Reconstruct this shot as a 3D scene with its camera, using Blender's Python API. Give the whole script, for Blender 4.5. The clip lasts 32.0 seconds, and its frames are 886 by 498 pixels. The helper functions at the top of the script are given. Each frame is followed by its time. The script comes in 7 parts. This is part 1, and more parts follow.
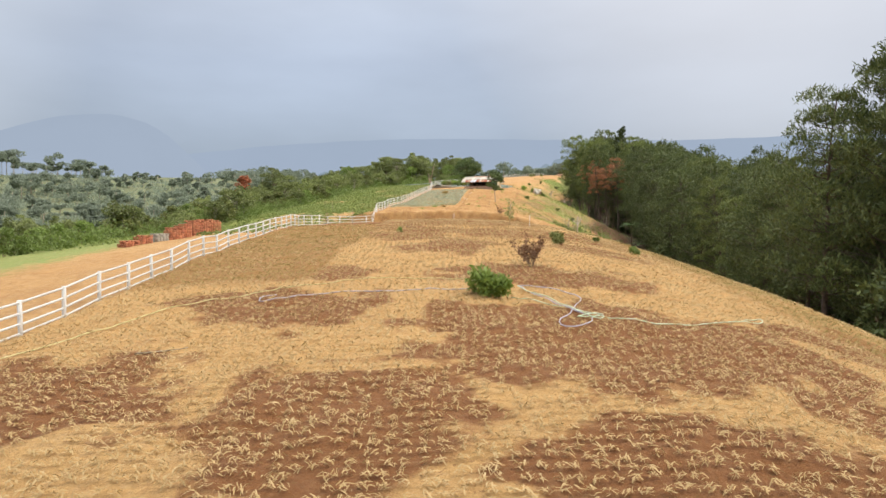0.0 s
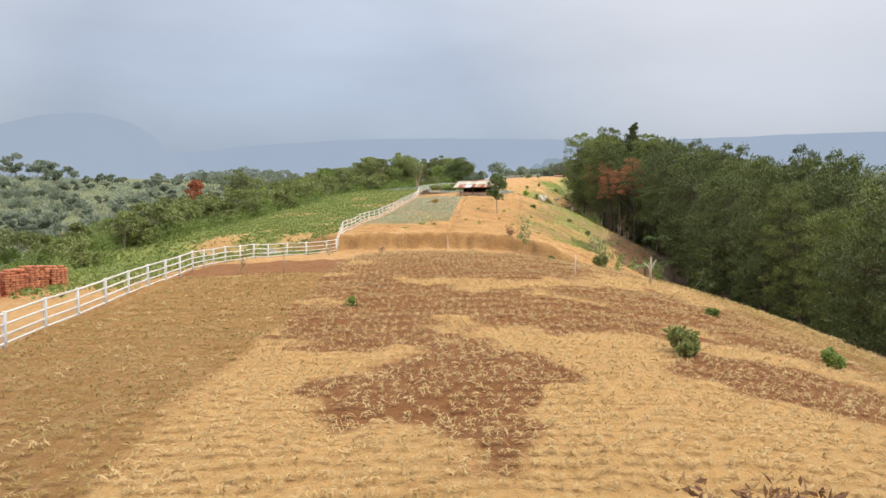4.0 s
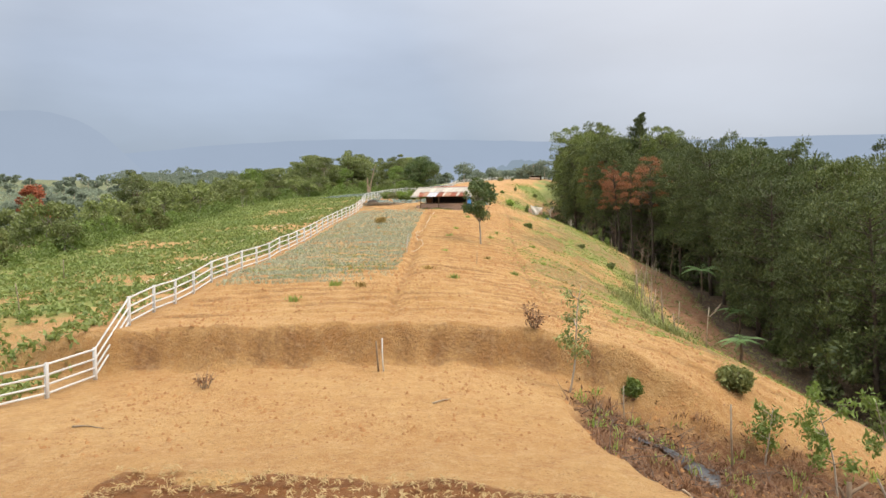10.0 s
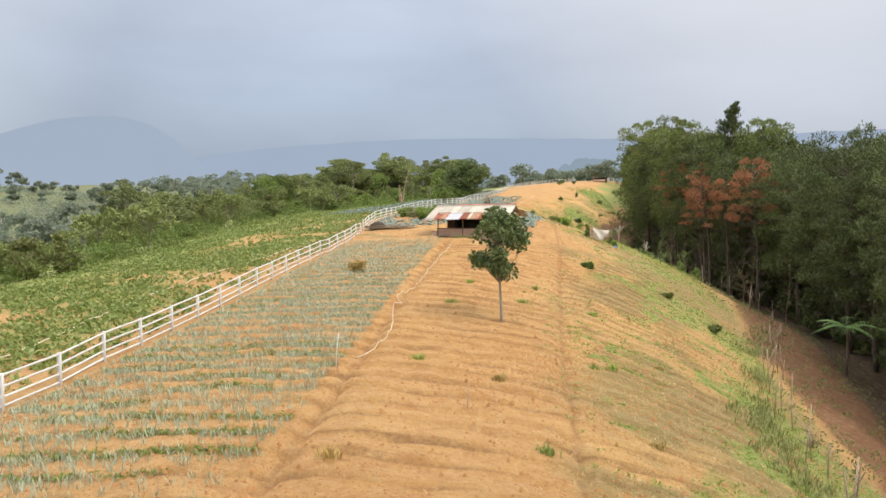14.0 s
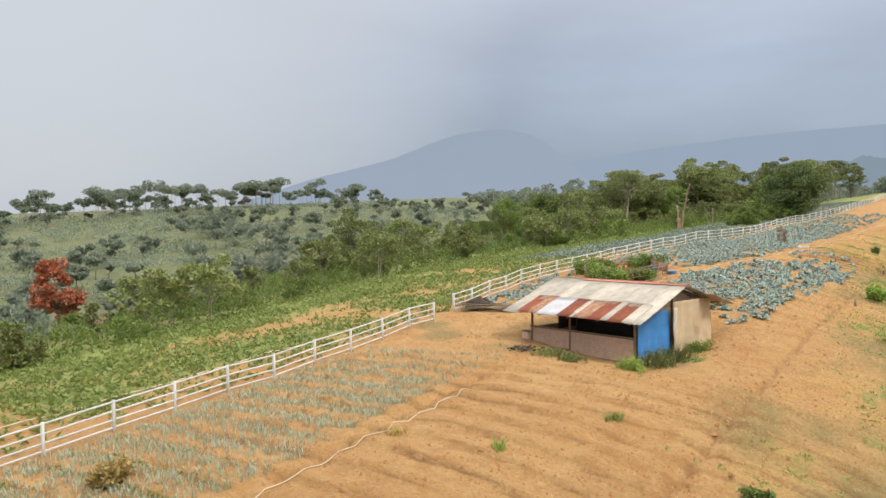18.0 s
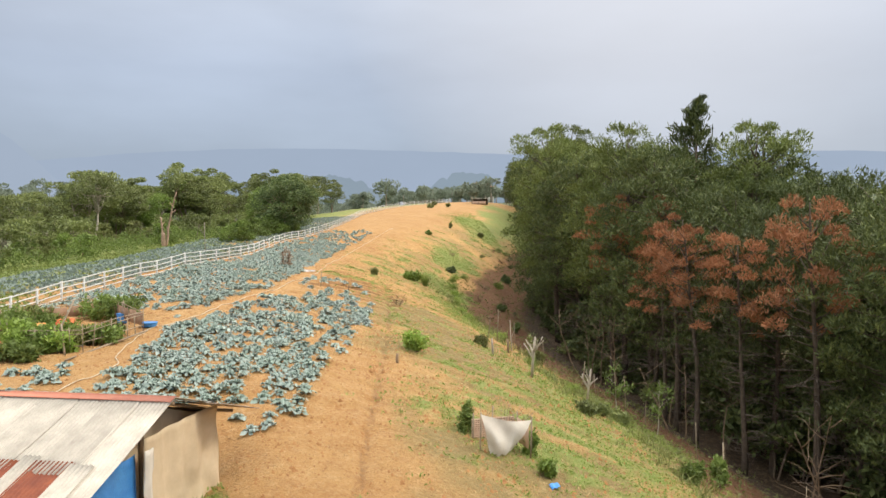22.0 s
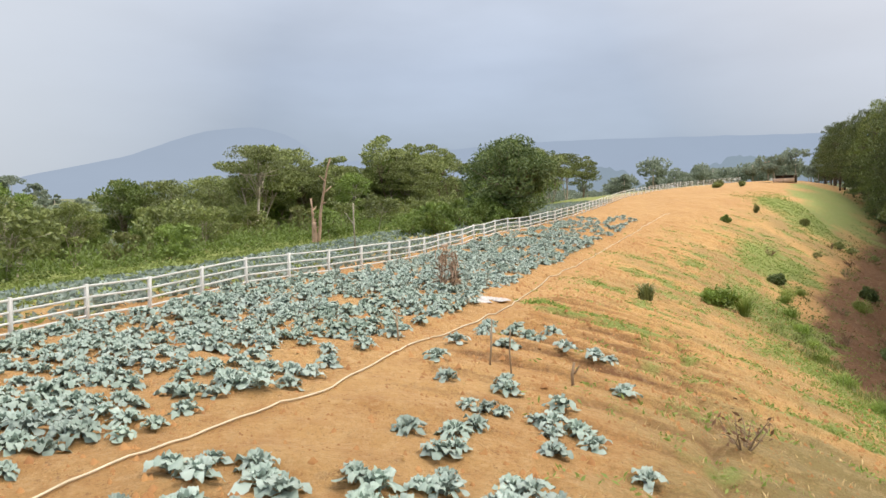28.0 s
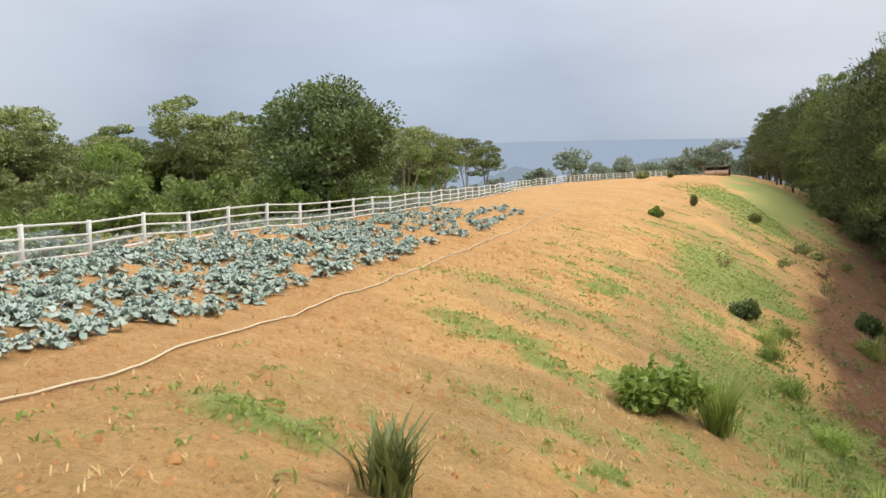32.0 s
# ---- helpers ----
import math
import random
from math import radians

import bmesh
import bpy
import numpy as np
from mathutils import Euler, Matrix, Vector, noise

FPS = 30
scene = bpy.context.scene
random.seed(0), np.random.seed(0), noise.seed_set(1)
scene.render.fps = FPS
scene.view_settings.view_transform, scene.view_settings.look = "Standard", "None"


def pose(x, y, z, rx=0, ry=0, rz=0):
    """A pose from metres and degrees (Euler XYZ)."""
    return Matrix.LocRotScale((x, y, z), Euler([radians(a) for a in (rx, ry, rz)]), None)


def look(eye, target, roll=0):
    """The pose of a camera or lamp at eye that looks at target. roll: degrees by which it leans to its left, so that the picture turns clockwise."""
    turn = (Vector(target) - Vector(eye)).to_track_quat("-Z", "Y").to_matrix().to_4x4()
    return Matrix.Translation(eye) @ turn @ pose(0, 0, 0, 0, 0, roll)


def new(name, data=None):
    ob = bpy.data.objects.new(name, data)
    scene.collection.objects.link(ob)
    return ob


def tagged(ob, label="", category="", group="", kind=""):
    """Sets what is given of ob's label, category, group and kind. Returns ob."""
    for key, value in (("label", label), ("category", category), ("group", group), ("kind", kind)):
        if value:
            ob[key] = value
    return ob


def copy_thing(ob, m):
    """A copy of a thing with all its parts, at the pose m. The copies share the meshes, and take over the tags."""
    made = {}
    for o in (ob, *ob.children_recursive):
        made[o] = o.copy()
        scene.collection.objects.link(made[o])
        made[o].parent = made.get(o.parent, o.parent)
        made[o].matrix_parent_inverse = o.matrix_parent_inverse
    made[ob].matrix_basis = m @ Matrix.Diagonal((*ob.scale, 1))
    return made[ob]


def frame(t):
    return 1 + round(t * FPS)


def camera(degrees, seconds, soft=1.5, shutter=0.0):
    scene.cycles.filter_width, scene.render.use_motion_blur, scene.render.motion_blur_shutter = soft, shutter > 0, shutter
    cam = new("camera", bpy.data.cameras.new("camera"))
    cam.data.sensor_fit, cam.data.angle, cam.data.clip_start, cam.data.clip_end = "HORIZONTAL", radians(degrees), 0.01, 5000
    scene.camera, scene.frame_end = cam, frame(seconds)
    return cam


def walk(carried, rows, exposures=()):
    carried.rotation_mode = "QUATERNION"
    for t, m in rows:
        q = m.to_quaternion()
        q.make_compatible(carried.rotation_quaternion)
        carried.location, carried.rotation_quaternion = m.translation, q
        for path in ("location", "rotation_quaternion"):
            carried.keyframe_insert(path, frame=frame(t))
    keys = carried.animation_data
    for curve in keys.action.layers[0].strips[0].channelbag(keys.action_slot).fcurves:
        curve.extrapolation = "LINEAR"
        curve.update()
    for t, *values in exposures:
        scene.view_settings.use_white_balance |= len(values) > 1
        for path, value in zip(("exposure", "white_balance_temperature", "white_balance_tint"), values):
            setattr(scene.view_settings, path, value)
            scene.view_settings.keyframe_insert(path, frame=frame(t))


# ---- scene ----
cam = camera(65.2, 32.0)
METRES, EYE, TILT, LEAN, TURN = 220.0, 6.0, -2.0, 0.0, 0.0
ROWS = [
    (0.0, 0.0, 0.0, 0.0, 0.0, 0.0, -0.0),
    (0.5, 0.0002, 0.0138, 0.0045, -0.04, -0.02, -0.01),
    (1.0, 0.0002, 0.0276, 0.0053, 0.11, -0.01, -0.0),
    (1.5, 0.0003, 0.0415, 0.0059, 2.3, -0.01, -0.03),
    (2.0, 0.0007, 0.0557, 0.0084, 4.76, -0.03, -0.07),
    (2.5, 0.0005, 0.0697, 0.0132, 4.78, -0.06, -0.06),
    (3.0, 0.0002, 0.0843, 0.0152, 4.75, -0.04, -0.05),
    (3.5, -0.0002, 0.0992, 0.0155, 0.84, -0.04, -0.01),
    (5.5, -0.0003, 0.1613, 0.0196, -2.3, -0.03, 0.33),
    (6.0, 0.0002, 0.1769, 0.0203, -2.75, -0.02, 0.37),
    (6.5, 0.001, 0.1927, 0.0216, -2.98, -0.04, 0.32),
    (7.0, 0.002, 0.2083, 0.0243, -3.04, -0.05, 0.31),
    (7.5, 0.0031, 0.224, 0.027, -3.07, -0.02, 0.31),
    (8.0, 0.0042, 0.2397, 0.0283, -3.42, 0.0, 0.34),
    (8.5, 0.0054, 0.2555, 0.0296, -3.72, 0.01, 0.37),
    (9.0, 0.0068, 0.2713, 0.0317, -3.91, 0.02, 0.37),
    (9.5, 0.0079, 0.2864, 0.0346, -3.91, 0.03, 0.33),
    (10.0, 0.0093, 0.3013, 0.0375, -3.88, 0.06, 0.32),
    (10.5, 0.0107, 0.3162, 0.0398, -3.92, 0.1, 0.32),
    (11.0, 0.012, 0.331, 0.0425, -3.92, 0.1, 0.3),
    (11.5, 0.0133, 0.3457, 0.0452, -3.89, 0.11, 0.34),
    (12.0, 0.0143, 0.3604, 0.0479, -3.89, 0.08, 0.33),
    (12.5, 0.0158, 0.3752, 0.0501, -3.87, 0.04, 0.35),
    (13.0, 0.0196, 0.3898, 0.0523, -3.8, 0.02, 0.39),
    (13.5, 0.0258, 0.4044, 0.0547, -3.16, 0.03, 0.42),
    (14.0, 0.034, 0.4189, 0.0569, 1.33, 0.02, 0.32),
    (14.5, 0.0444, 0.4337, 0.0587, 10.35, 0.04, 0.27),
    (16.5, 0.0892, 0.5016, 0.0662, 34.07, 0.03, -0.24),
    (17.0, 0.0956, 0.5245, 0.0707, 34.12, 0.04, -0.32),
    (17.5, 0.0974, 0.5494, 0.0786, 34.17, 0.05, -0.5),
    (18.0, 0.0957, 0.5752, 0.0845, 31.96, 0.12, -0.59),
    (18.5, 0.0908, 0.6024, 0.0866, 23.19, 0.19, -0.51),
    (19.0, 0.0835, 0.63, 0.0885, 13.79, 0.6, -0.3),
    (19.5, 0.0779, 0.6508, 0.0898, 4.44, 0.89, -0.2),
    (20.0, 0.0757, 0.6602, 0.0892, -6.77, 1.24, 0.09),
    (20.5, 0.0757, 0.6603, 0.09, -8.72, 1.25, 0.24),
    (21.0, 0.0764, 0.6585, 0.0924, -8.69, 1.19, 0.27),
    (21.5, 0.0771, 0.6569, 0.0925, -8.67, 1.09, 0.3),
    (22.0, 0.0778, 0.6565, 0.0922, -8.66, 0.93, 0.29),
    (22.5, 0.0789, 0.66, 0.0916, -8.3, 0.84, 0.27),
    (23.0, 0.0805, 0.6672, 0.0915, -6.77, 0.72, 0.3),
    (23.5, 0.0822, 0.6773, 0.0915, -3.83, 0.63, 0.31),
    (24.0, 0.0842, 0.6898, 0.0918, 4.02, 0.59, 0.22),
    (24.5, 0.086, 0.7042, 0.0924, 10.04, 0.56, 0.13),
    (25.0, 0.087, 0.72, 0.0929, 11.17, 0.54, 0.09),
    (25.5, 0.0872, 0.737, 0.0935, 11.96, 0.53, 0.09),
    (27.5, 0.0856, 0.8072, 0.0957, 14.7, 0.46, 0.13),
    (28.0, 0.0847, 0.8266, 0.0963, 12.64, 0.46, 0.19),
    (28.5, 0.0833, 0.8452, 0.0967, 8.68, 0.56, 0.3),
    (29.0, 0.0823, 0.8617, 0.0972, 8.1, 0.65, 0.34),
    (29.5, 0.0817, 0.8767, 0.0977, 7.8, 0.7, 0.41),
    (30.0, 0.0823, 0.8912, 0.0981, 7.55, 0.7, 0.48),
    (30.5, 0.0851, 0.9058, 0.0983, 7.29, 0.7, 0.54),
    (31.0, 0.0904, 0.921, 0.0983, 7.04, 0.68, 0.59),
    (31.5, 0.098, 0.9386, 0.0983, 6.98, 0.66, 0.61),
    (32.0, 0.1043, 0.9604, 0.0992, 6.95, 0.61, 0.51),
]
walk(cam, [(t, pose(0, 0, EYE, TILT, LEAN, TURN) @ pose(METRES * x, METRES * y, METRES * z, 90 + pitch, roll, yaw)) for t, x, y, z, yaw, pitch, roll in ROWS],
     exposures=((0.0, 0.0), (14.5, 0.0), (16.5, -0.18), (17.9, -0.18), (19.5, 0.0), (32.0, 0.0)))

# ---------------------------------------------------------------- world and sun
SUN_AZ, SUN_EL = 96.0, 52.0
sun_way = Vector((math.sin(radians(SUN_AZ)) * math.cos(radians(SUN_EL)), math.cos(radians(SUN_AZ)) * math.cos(radians(SUN_EL)), math.sin(radians(SUN_EL))))


class Nodes:
    """Short hand for building node trees."""

    def __init__(self, tree):
        self.t = tree
        tree.nodes.clear()

    def add(self, kind, inputs=None, **props):
        n = self.t.nodes.new(kind)
        for k, v in props.items():
            if k == "op":
                n.operation = v
            elif k == "blend":
                n.blend_type = v
            elif k == "dtype":
                n.data_type = v
            elif k == "sky":
                n.sky_type = v
            elif k == "attr":
                n.attribute_name = v
            elif k == "clamp":
                n.clamp = v
        for k, v in (inputs or {}).items():
            sock = n.inputs[k]
            if isinstance(v, bpy.types.NodeSocket):
                self.t.links.new(v, sock)
            else:
                sock.default_value = v
        return n

    def math(self, op, a, b=0.0, c=0.0):
        return self.add("ShaderNodeMath", {0: a, 1: b, 2: c}, op=op).outputs[0]

    def mix(self, f, a, b, blend="MIX"):
        n = self.add("ShaderNodeMix", {}, dtype="RGBA", blend=blend)
        for i, v in ((0, f), (6, a), (7, b)):
            if isinstance(v, bpy.types.NodeSocket):
                self.t.links.new(v, n.inputs[i])
            else:
                n.inputs[i].default_value = (*v, 1.0) if isinstance(v, tuple) and len(v) == 3 else v
        return n.outputs[2]

    def ramp(self, f, stops):
        n = self.add("ShaderNodeValToRGB", {0: f})
        e = n.color_ramp.elements
        while len(e) < len(stops):
            e.new(0.5)
        for i, (p, c) in enumerate(stops):
            e[i].position, e[i].color = p, (*c, 1.0) if isinstance(c, tuple) else (c, c, c, 1.0)
        return n.outputs[0]

    def noise(self, vec, scale, detail=4.0, rough=0.55):
        d = {"Scale": scale, "Detail": detail, "Roughness": rough}
        if vec is not None:
            d["Vector"] = vec
        return self.add("ShaderNodeTexNoise", d).outputs[0]


world = bpy.data.worlds.new("sky")
scene.world = world
world.use_nodes = True
W = Nodes(world.node_tree)
co = W.add("ShaderNodeTexCoord").outputs["Generated"]
sep = W.add("ShaderNodeSeparateXYZ", {0: co})
sky_tex = W.add("ShaderNodeTexSky", sky="NISHITA")
sky_tex.sun_disc = False
sky_tex.sun_elevation, sky_tex.sun_rotation = radians(SUN_EL), radians(SUN_AZ)
sky_tex.air_density, sky_tex.dust_density = 1.5, 4.0
sky_col = W.add("ShaderNodeVectorMath", {0: sky_tex.outputs[0], 1: (0.10, 0.10, 0.10)}, op="MULTIPLY").outputs[0]
stretch = W.add("ShaderNodeVectorMath", {0: co, 1: (1.0, 1.0, 3.2)}, op="MULTIPLY").outputs[0]
cloud_n = W.noise(stretch, 1.7, 5.0, 0.5)
high = W.ramp(sep.outputs[2], [(0.0, (0.37, 0.45, 0.56)), (0.10, (0.385, 0.46, 0.575)), (0.22, (0.46, 0.53, 0.66)), (0.36, (0.66, 0.72, 0.84)), (0.6, (1.75, 1.76, 1.80)), (1.0, (2.75, 2.70, 2.62))])
glow_dir = W.add("ShaderNodeVectorMath", {0: co, 1: (math.sin(radians(27)) * 0.92, math.cos(radians(27)) * 0.92, 0.40)}, op="DOT_PRODUCT").outputs["Value"]
glow = W.ramp(glow_dir, [(0.90, 0.0), (1.0, 0.55)])
glow_dir2 = W.add("ShaderNodeVectorMath", {0: co, 1: (-0.86, 0.42, 0.28)}, op="DOT_PRODUCT").outputs["Value"]
glow2 = W.ramp(glow_dir2, [(0.80, 0.0), (1.0, 0.85)])
lift = W.math("MULTIPLY_ADD", cloud_n, 0.9, 0.55)
clouds = W.mix(1.0, high, W.add("ShaderNodeCombineXYZ", {0: lift, 1: lift, 2: lift}).outputs[0], "MULTIPLY")
clouds = W.mix(W.math("MULTIPLY", glow, 1.0), clouds, (0.95, 0.93, 0.95))
clouds = W.mix(W.math("MULTIPLY", glow2, 1.0), clouds, (0.82, 0.85, 0.90))
full = W.mix(0.88, sky_col, clouds)
bg = W.add("ShaderNodeBackground", {0: full, 1: 1.0})
out = W.add("ShaderNodeOutputWorld", {0: bg.outputs[0]})

sun = new("sun", bpy.data.lights.new("sun", "SUN"))
sun.data.energy, sun.data.angle, sun.data.color = 2.1, radians(13), (1.0, 0.91, 0.77)
sun.matrix_world = look((0, 0, 60), Vector((0, 0, 60)) - sun_way)

# ---------------------------------------------------------------- terrain
CREST_Y = [-200, -60, 0, 10, 23, 33, 43, 57, 65, 75, 85, 94, 97, 105, 112, 125, 139, 159, 170, 182, 197, 207, 226, 251, 275, 292, 330, 377, 400, 430, 493, 600, 900]
CREST_Z = [-14, -5.5, 0.6, 1.6, 2.8, 3.8, 4.7, 5.6, 6.15, 6.4, 6.35, 6.1, 6.2, 7.0, 7.6, 8.75, 10.35, 12.55, 13.65, 14.9, 15.9, 16.7, 17.65, 19.55, 21.7, 23.3, 27.2, 31.4, 31.3, 32, 37, 43, 50]
AXIS_Y = [-200, 97, 125, 140, 156, 168, 190, 220, 235, 252, 275, 293, 370, 600]
AXIS_X = [1.5, 2, 2.4, 4.2, 9.0, 11.5, 9.5, 7.5, 8, 13, 23, 31, 63, 153]
YY = np.arange(-220, 920, 0.5)


def smooth_curve(values, s):
    k = np.exp(-0.5 * (np.arange(-3 * s, 3 * s + 0.1, 0.5) / s) ** 2)
    return np.convolve(np.pad(values, len(k) // 2, mode="edge"), k / k.sum(), "valid")


CREST = smooth_curve(np.interp(YY, CREST_Y, CREST_Z), 4)
AXIS = smooth_curve(np.interp(YY, AXIS_Y, AXIS_X), 8)


def sstep(a, b, x):
    t = np.clip((x - a) / (b - a), 0, 1)
    return t * t * (3 - 2 * t)


def vnoise(x, y, scale, seed=0):
    """Smooth value noise in the plane, 0 to 1."""
    u, v = np.asarray(x, float) / scale + 71.3 * seed, np.asarray(y, float) / scale - 37.7 * seed
    iu, iv = np.floor(u), np.floor(v)
    fu, fv = u - iu, v - iv
    fu, fv = fu * fu * (3 - 2 * fu), fv * fv * (3 - 2 * fv)

    def h(a, b):
        s = np.sin(a * 127.1 + b * 311.7 + seed * 17.3) * 43758.5453
        return s - np.floor(s)

    return (h(iu, iv) * (1 - fu) + h(iu + 1, iv) * fu) * (1 - fv) + (h(iu, iv + 1) * (1 - fu) + h(iu + 1, iv + 1) * fu) * fv


def axis_x(y):
    return np.interp(y, YY, AXIS)


def landform(x, y):
    x, y = np.asarray(x, float), np.asarray(y, float)
    u = x - axis_x(y)
    up, um = np.clip(u, 0, None), np.clip(-u, 0, None)
    dr = (0.0095 + 0.0025 * sstep(70, 95, y) + 0.002 * sstep(100, 112, y) * (1 - sstep(150, 165, y))) * np.clip(up, 0, 20) ** 2 + 0.5 * np.clip(up - 20, 0, 17) + 0.08 * np.clip(up - 37, 0, 40) - 0.12 * np.clip(up - 90, 0, 300)
    dl = 0.0016 * np.clip(um, 0, 34) ** 2 + 0.11 * np.clip(um - 34, 0, 10) + 0.27 * np.clip(um - 44, 0, 34) - 0.062 * np.clip(um - 100, 0, 205)
    inner = (1 - sstep(11, 17, x)) * sstep(-16, -10, x)
    bank = 1.65 * sstep(-0.1, 0.65, y - 94.3 - 0.6 * vnoise(x, y * 0, 3.1, 5) - 0.2 * vnoise(x, y * 0, 0.9, 6)) * inner + 1.65 * sstep(94, 100, y) * (1 - inner)
    return np.interp(y, YY, CREST) - dr - dl + bank


FENCE_Y = [2, 30, 50, 68, 76, 84, 88.7, 91, 95, 104, 111, 117, 124, 130, 140, 150, 158, 164, 170, 177, 184, 191, 199, 211, 216, 221, 231, 240, 250, 264, 309, 349, 372]
FENCE_X = [-13.5, -13.7, -14.3, -15.1, -15.6, -14.4, -12.2, -10.2, -9.3, -8.8, -8.1, -7.1, -6.3, -5.7, -4.7, -3.6, -2.9, -2.7, -2.9, -2.8, -1.6, -0.6, 0.9, 3.7, 5.8, 7.4, 8.5, 9.9, 13.0, 16.0, 23.2, 37.0, 54.0]


def fence_x(y):
    return np.interp(y, FENCE_Y, FENCE_X)


def ditch_a(y):
    return np.interp(y, [94, 102, 108, 113, 119, 129.5, 146, 158], [1.5, 2.0, 2.5, 2.9, 3.4, 4.0, 5.4, 6.6])


def ditch_b(y):
    return np.interp(y, [96, 104, 111, 118, 126, 134, 143, 150, 165, 185, 200, 215], [9.7, 10.3, 10.8, 11.6, 12.4, 13.6, 14.7, 15.9, 17.7, 20.0, 21.2, 21.8])


def pipe_x(y):
    return np.interp(y, [168, 172, 176, 181, 185.5, 192.4, 197.3, 201.4, 205, 208, 211.5, 216, 222, 232, 254, 266, 272], [6.9, 7.0, 7.8, 7.8, 9.3, 11.4, 12.9, 13.6, 14.2, 15.0, 15.3, 15.8, 16.3, 17.9, 22.5, 25.5, 27.2])


def field_end(x):
    return np.interp(x, [-16, -5.9, -5.6, -4.2, 1.5, 6.5, 10, 13, 18, 24], [63.5, 64, 74, 82.6, 81.6, 80.2, 77.5, 76.5, 78, 82])


def break_x(y):
    """Where the terrace breaks off into the brushy scarp."""
    return np.interp(y, [73, 77, 80, 84, 90, 94], [14.0, 10.8, 8.6, 7.3, 7.4, 8.6])


def scarp(x, y):
    return sstep(0.0, 1.3, x - break_x(y) - 0.9 * (vnoise(x, y, 1.6, 16) - 0.5)) * sstep(75, 78, y) * (1 - sstep(93, 95.5, y))


def furrowed(x, y):
    return sstep(194, 202, y) * (1 - sstep(212, 217, y)) * (1 - sstep(21, 24, x))


def bed_mask(x, y):
    low = sstep(96.2, 97.6, y) * (1 - sstep(155, 159, y)) * sstep(0.3, 1.2, x - fence_x(y)) * (1 - sstep(19, 23, x - axis_x(y) * 0.6))
    high = sstep(166, 172, y) * (1 - sstep(330, 350, y)) * sstep(0.2, 1.5, x - pipe_x(y)) * (1 - sstep(16, 22, x - axis_x(y)))
    return low, high


def bed_warp(x, y):
    return 0.8 * (vnoise(x, y, 12, 3) - 0.5) + 0.10 * (vnoise(x, y, 2.5, 4) - 0.5) + 0.003 * (x - 2) ** 2


def relief(x, y):
    low, high = bed_mask(x, y)
    warp = bed_warp(x, y)
    ph = (y + warp) * 2 * np.pi
    step = lambda p: sstep(0.0, 0.24, p % 1.0) - p % 1.0 + 0.37
    shape = lambda p: np.power(0.5 + 0.5 * np.sin(p), 0.45)
    z = low * 0.25 * (step((y + warp) / 1.4) - 0.5) * (0.75 + 0.5 * vnoise(x, y, 5, 8))
    z = z + high * (0.15 + 0.2 * furrowed(x, y)) * (step((y + 0.7 * warp) / 1.75) - 0.5) * (0.6 + 0.8 * vnoise(x, y, 6, 9))
    cab = sstep(168, 171, y) * (1 - sstep(252, 258, y)) * (1 - sstep(-1.0, 0.0, x - pipe_x(y))) * sstep(0.2, 1, x - fence_x(y))
    z = z + cab * 0.10 * (shape(ph / 1.1) - 0.5)
    for dx, y0, y1, wdt, dep in ((ditch_a, 96, 158, 0.26, 0.26), (ditch_b, 97, 214, 0.24, 0.20)):
        d = (x - dx(y) - 0.3 * (vnoise(x * 0, y, 2.0, 6) - 0.5)) / wdt
        z = z - dep * np.exp(-d * d) * sstep(y0, y0 + 1.5, y) * (1 - sstep(y1 - 3, y1, y))
    field = (1 - sstep(-0.3, 0.5, y - field_end(x))) * (x > fence_x(y))
    z = z + field * (0.045 * np.sin(ph / 0.62) * sstep(40, 55, y) + 0.05 * (vnoise(x, y, 0.5, 12) - 0.5)) + field * 0.12
    z = z + 0.15 * (vnoise(x, y, 1.7, 1) - 0.5) + 0.12 * (vnoise(x, y, 0.75, 2) - 0.5) + 0.05 * (vnoise(x, y, 0.42, 13) - 0.5)
    z = z + 0.34 * np.exp(-((y - 94.9) / 0.55) ** 2) * (vnoise(x, y, 0.55, 14) - 0.5) * (1 - sstep(11, 15, x)) * (x > fence_x(y))
    z = z + 0.7 * (vnoise(x, y, 1.4, 15) - 0.5) * scarp(x, y) * (1 - sstep(24, 28, x))
    z = z - scarp(x, y) * (0.75 + 0.25 * np.clip(x - 9, 0, 4)) * (1 - 0.75 * sstep(15, 24, x))
    far = sstep(20, 60, np.abs(x - axis_x(y)))
    z = z + far * (2.2 * (vnoise(x, y, 22, 7) - 0.5) + 0.8 * (vnoise(x, y, 8, 8) - 0.5))
    yard = np.exp(-(((x - 9.0) / 4.6) ** 4 + ((y - 163) / 5.2) ** 4))
    return z * (1 - yard)


def ground_z(x, y):
    x, y = np.asarray(x, float), np.asarray(y, float)
    yard = np.exp(-(((x - 9.0) / 4.6) ** 4 + ((y - 163) / 5.2) ** 4))
    return landform(x, y) * (1 - yard) + yard * (14.02 - 0.09 * np.clip(x - 6.5, -2, 7)) + relief(x, y)


def gz(x, y):
    return float(ground_z(x, y))


def ell(x, y, cx, cy, rx, ry, seed=0, soft=0.5):
    d = np.sqrt(((x - cx) / rx) ** 2 + ((y - cy) / ry) ** 2) + 0.75 * (vnoise(x, y, 2.2, 20 + seed) - 0.5) + 0.5 * (vnoise(x, y, 0.8, 30 + seed) - 0.5)
    return 1 - sstep(1 - soft, 1 + soft, d)


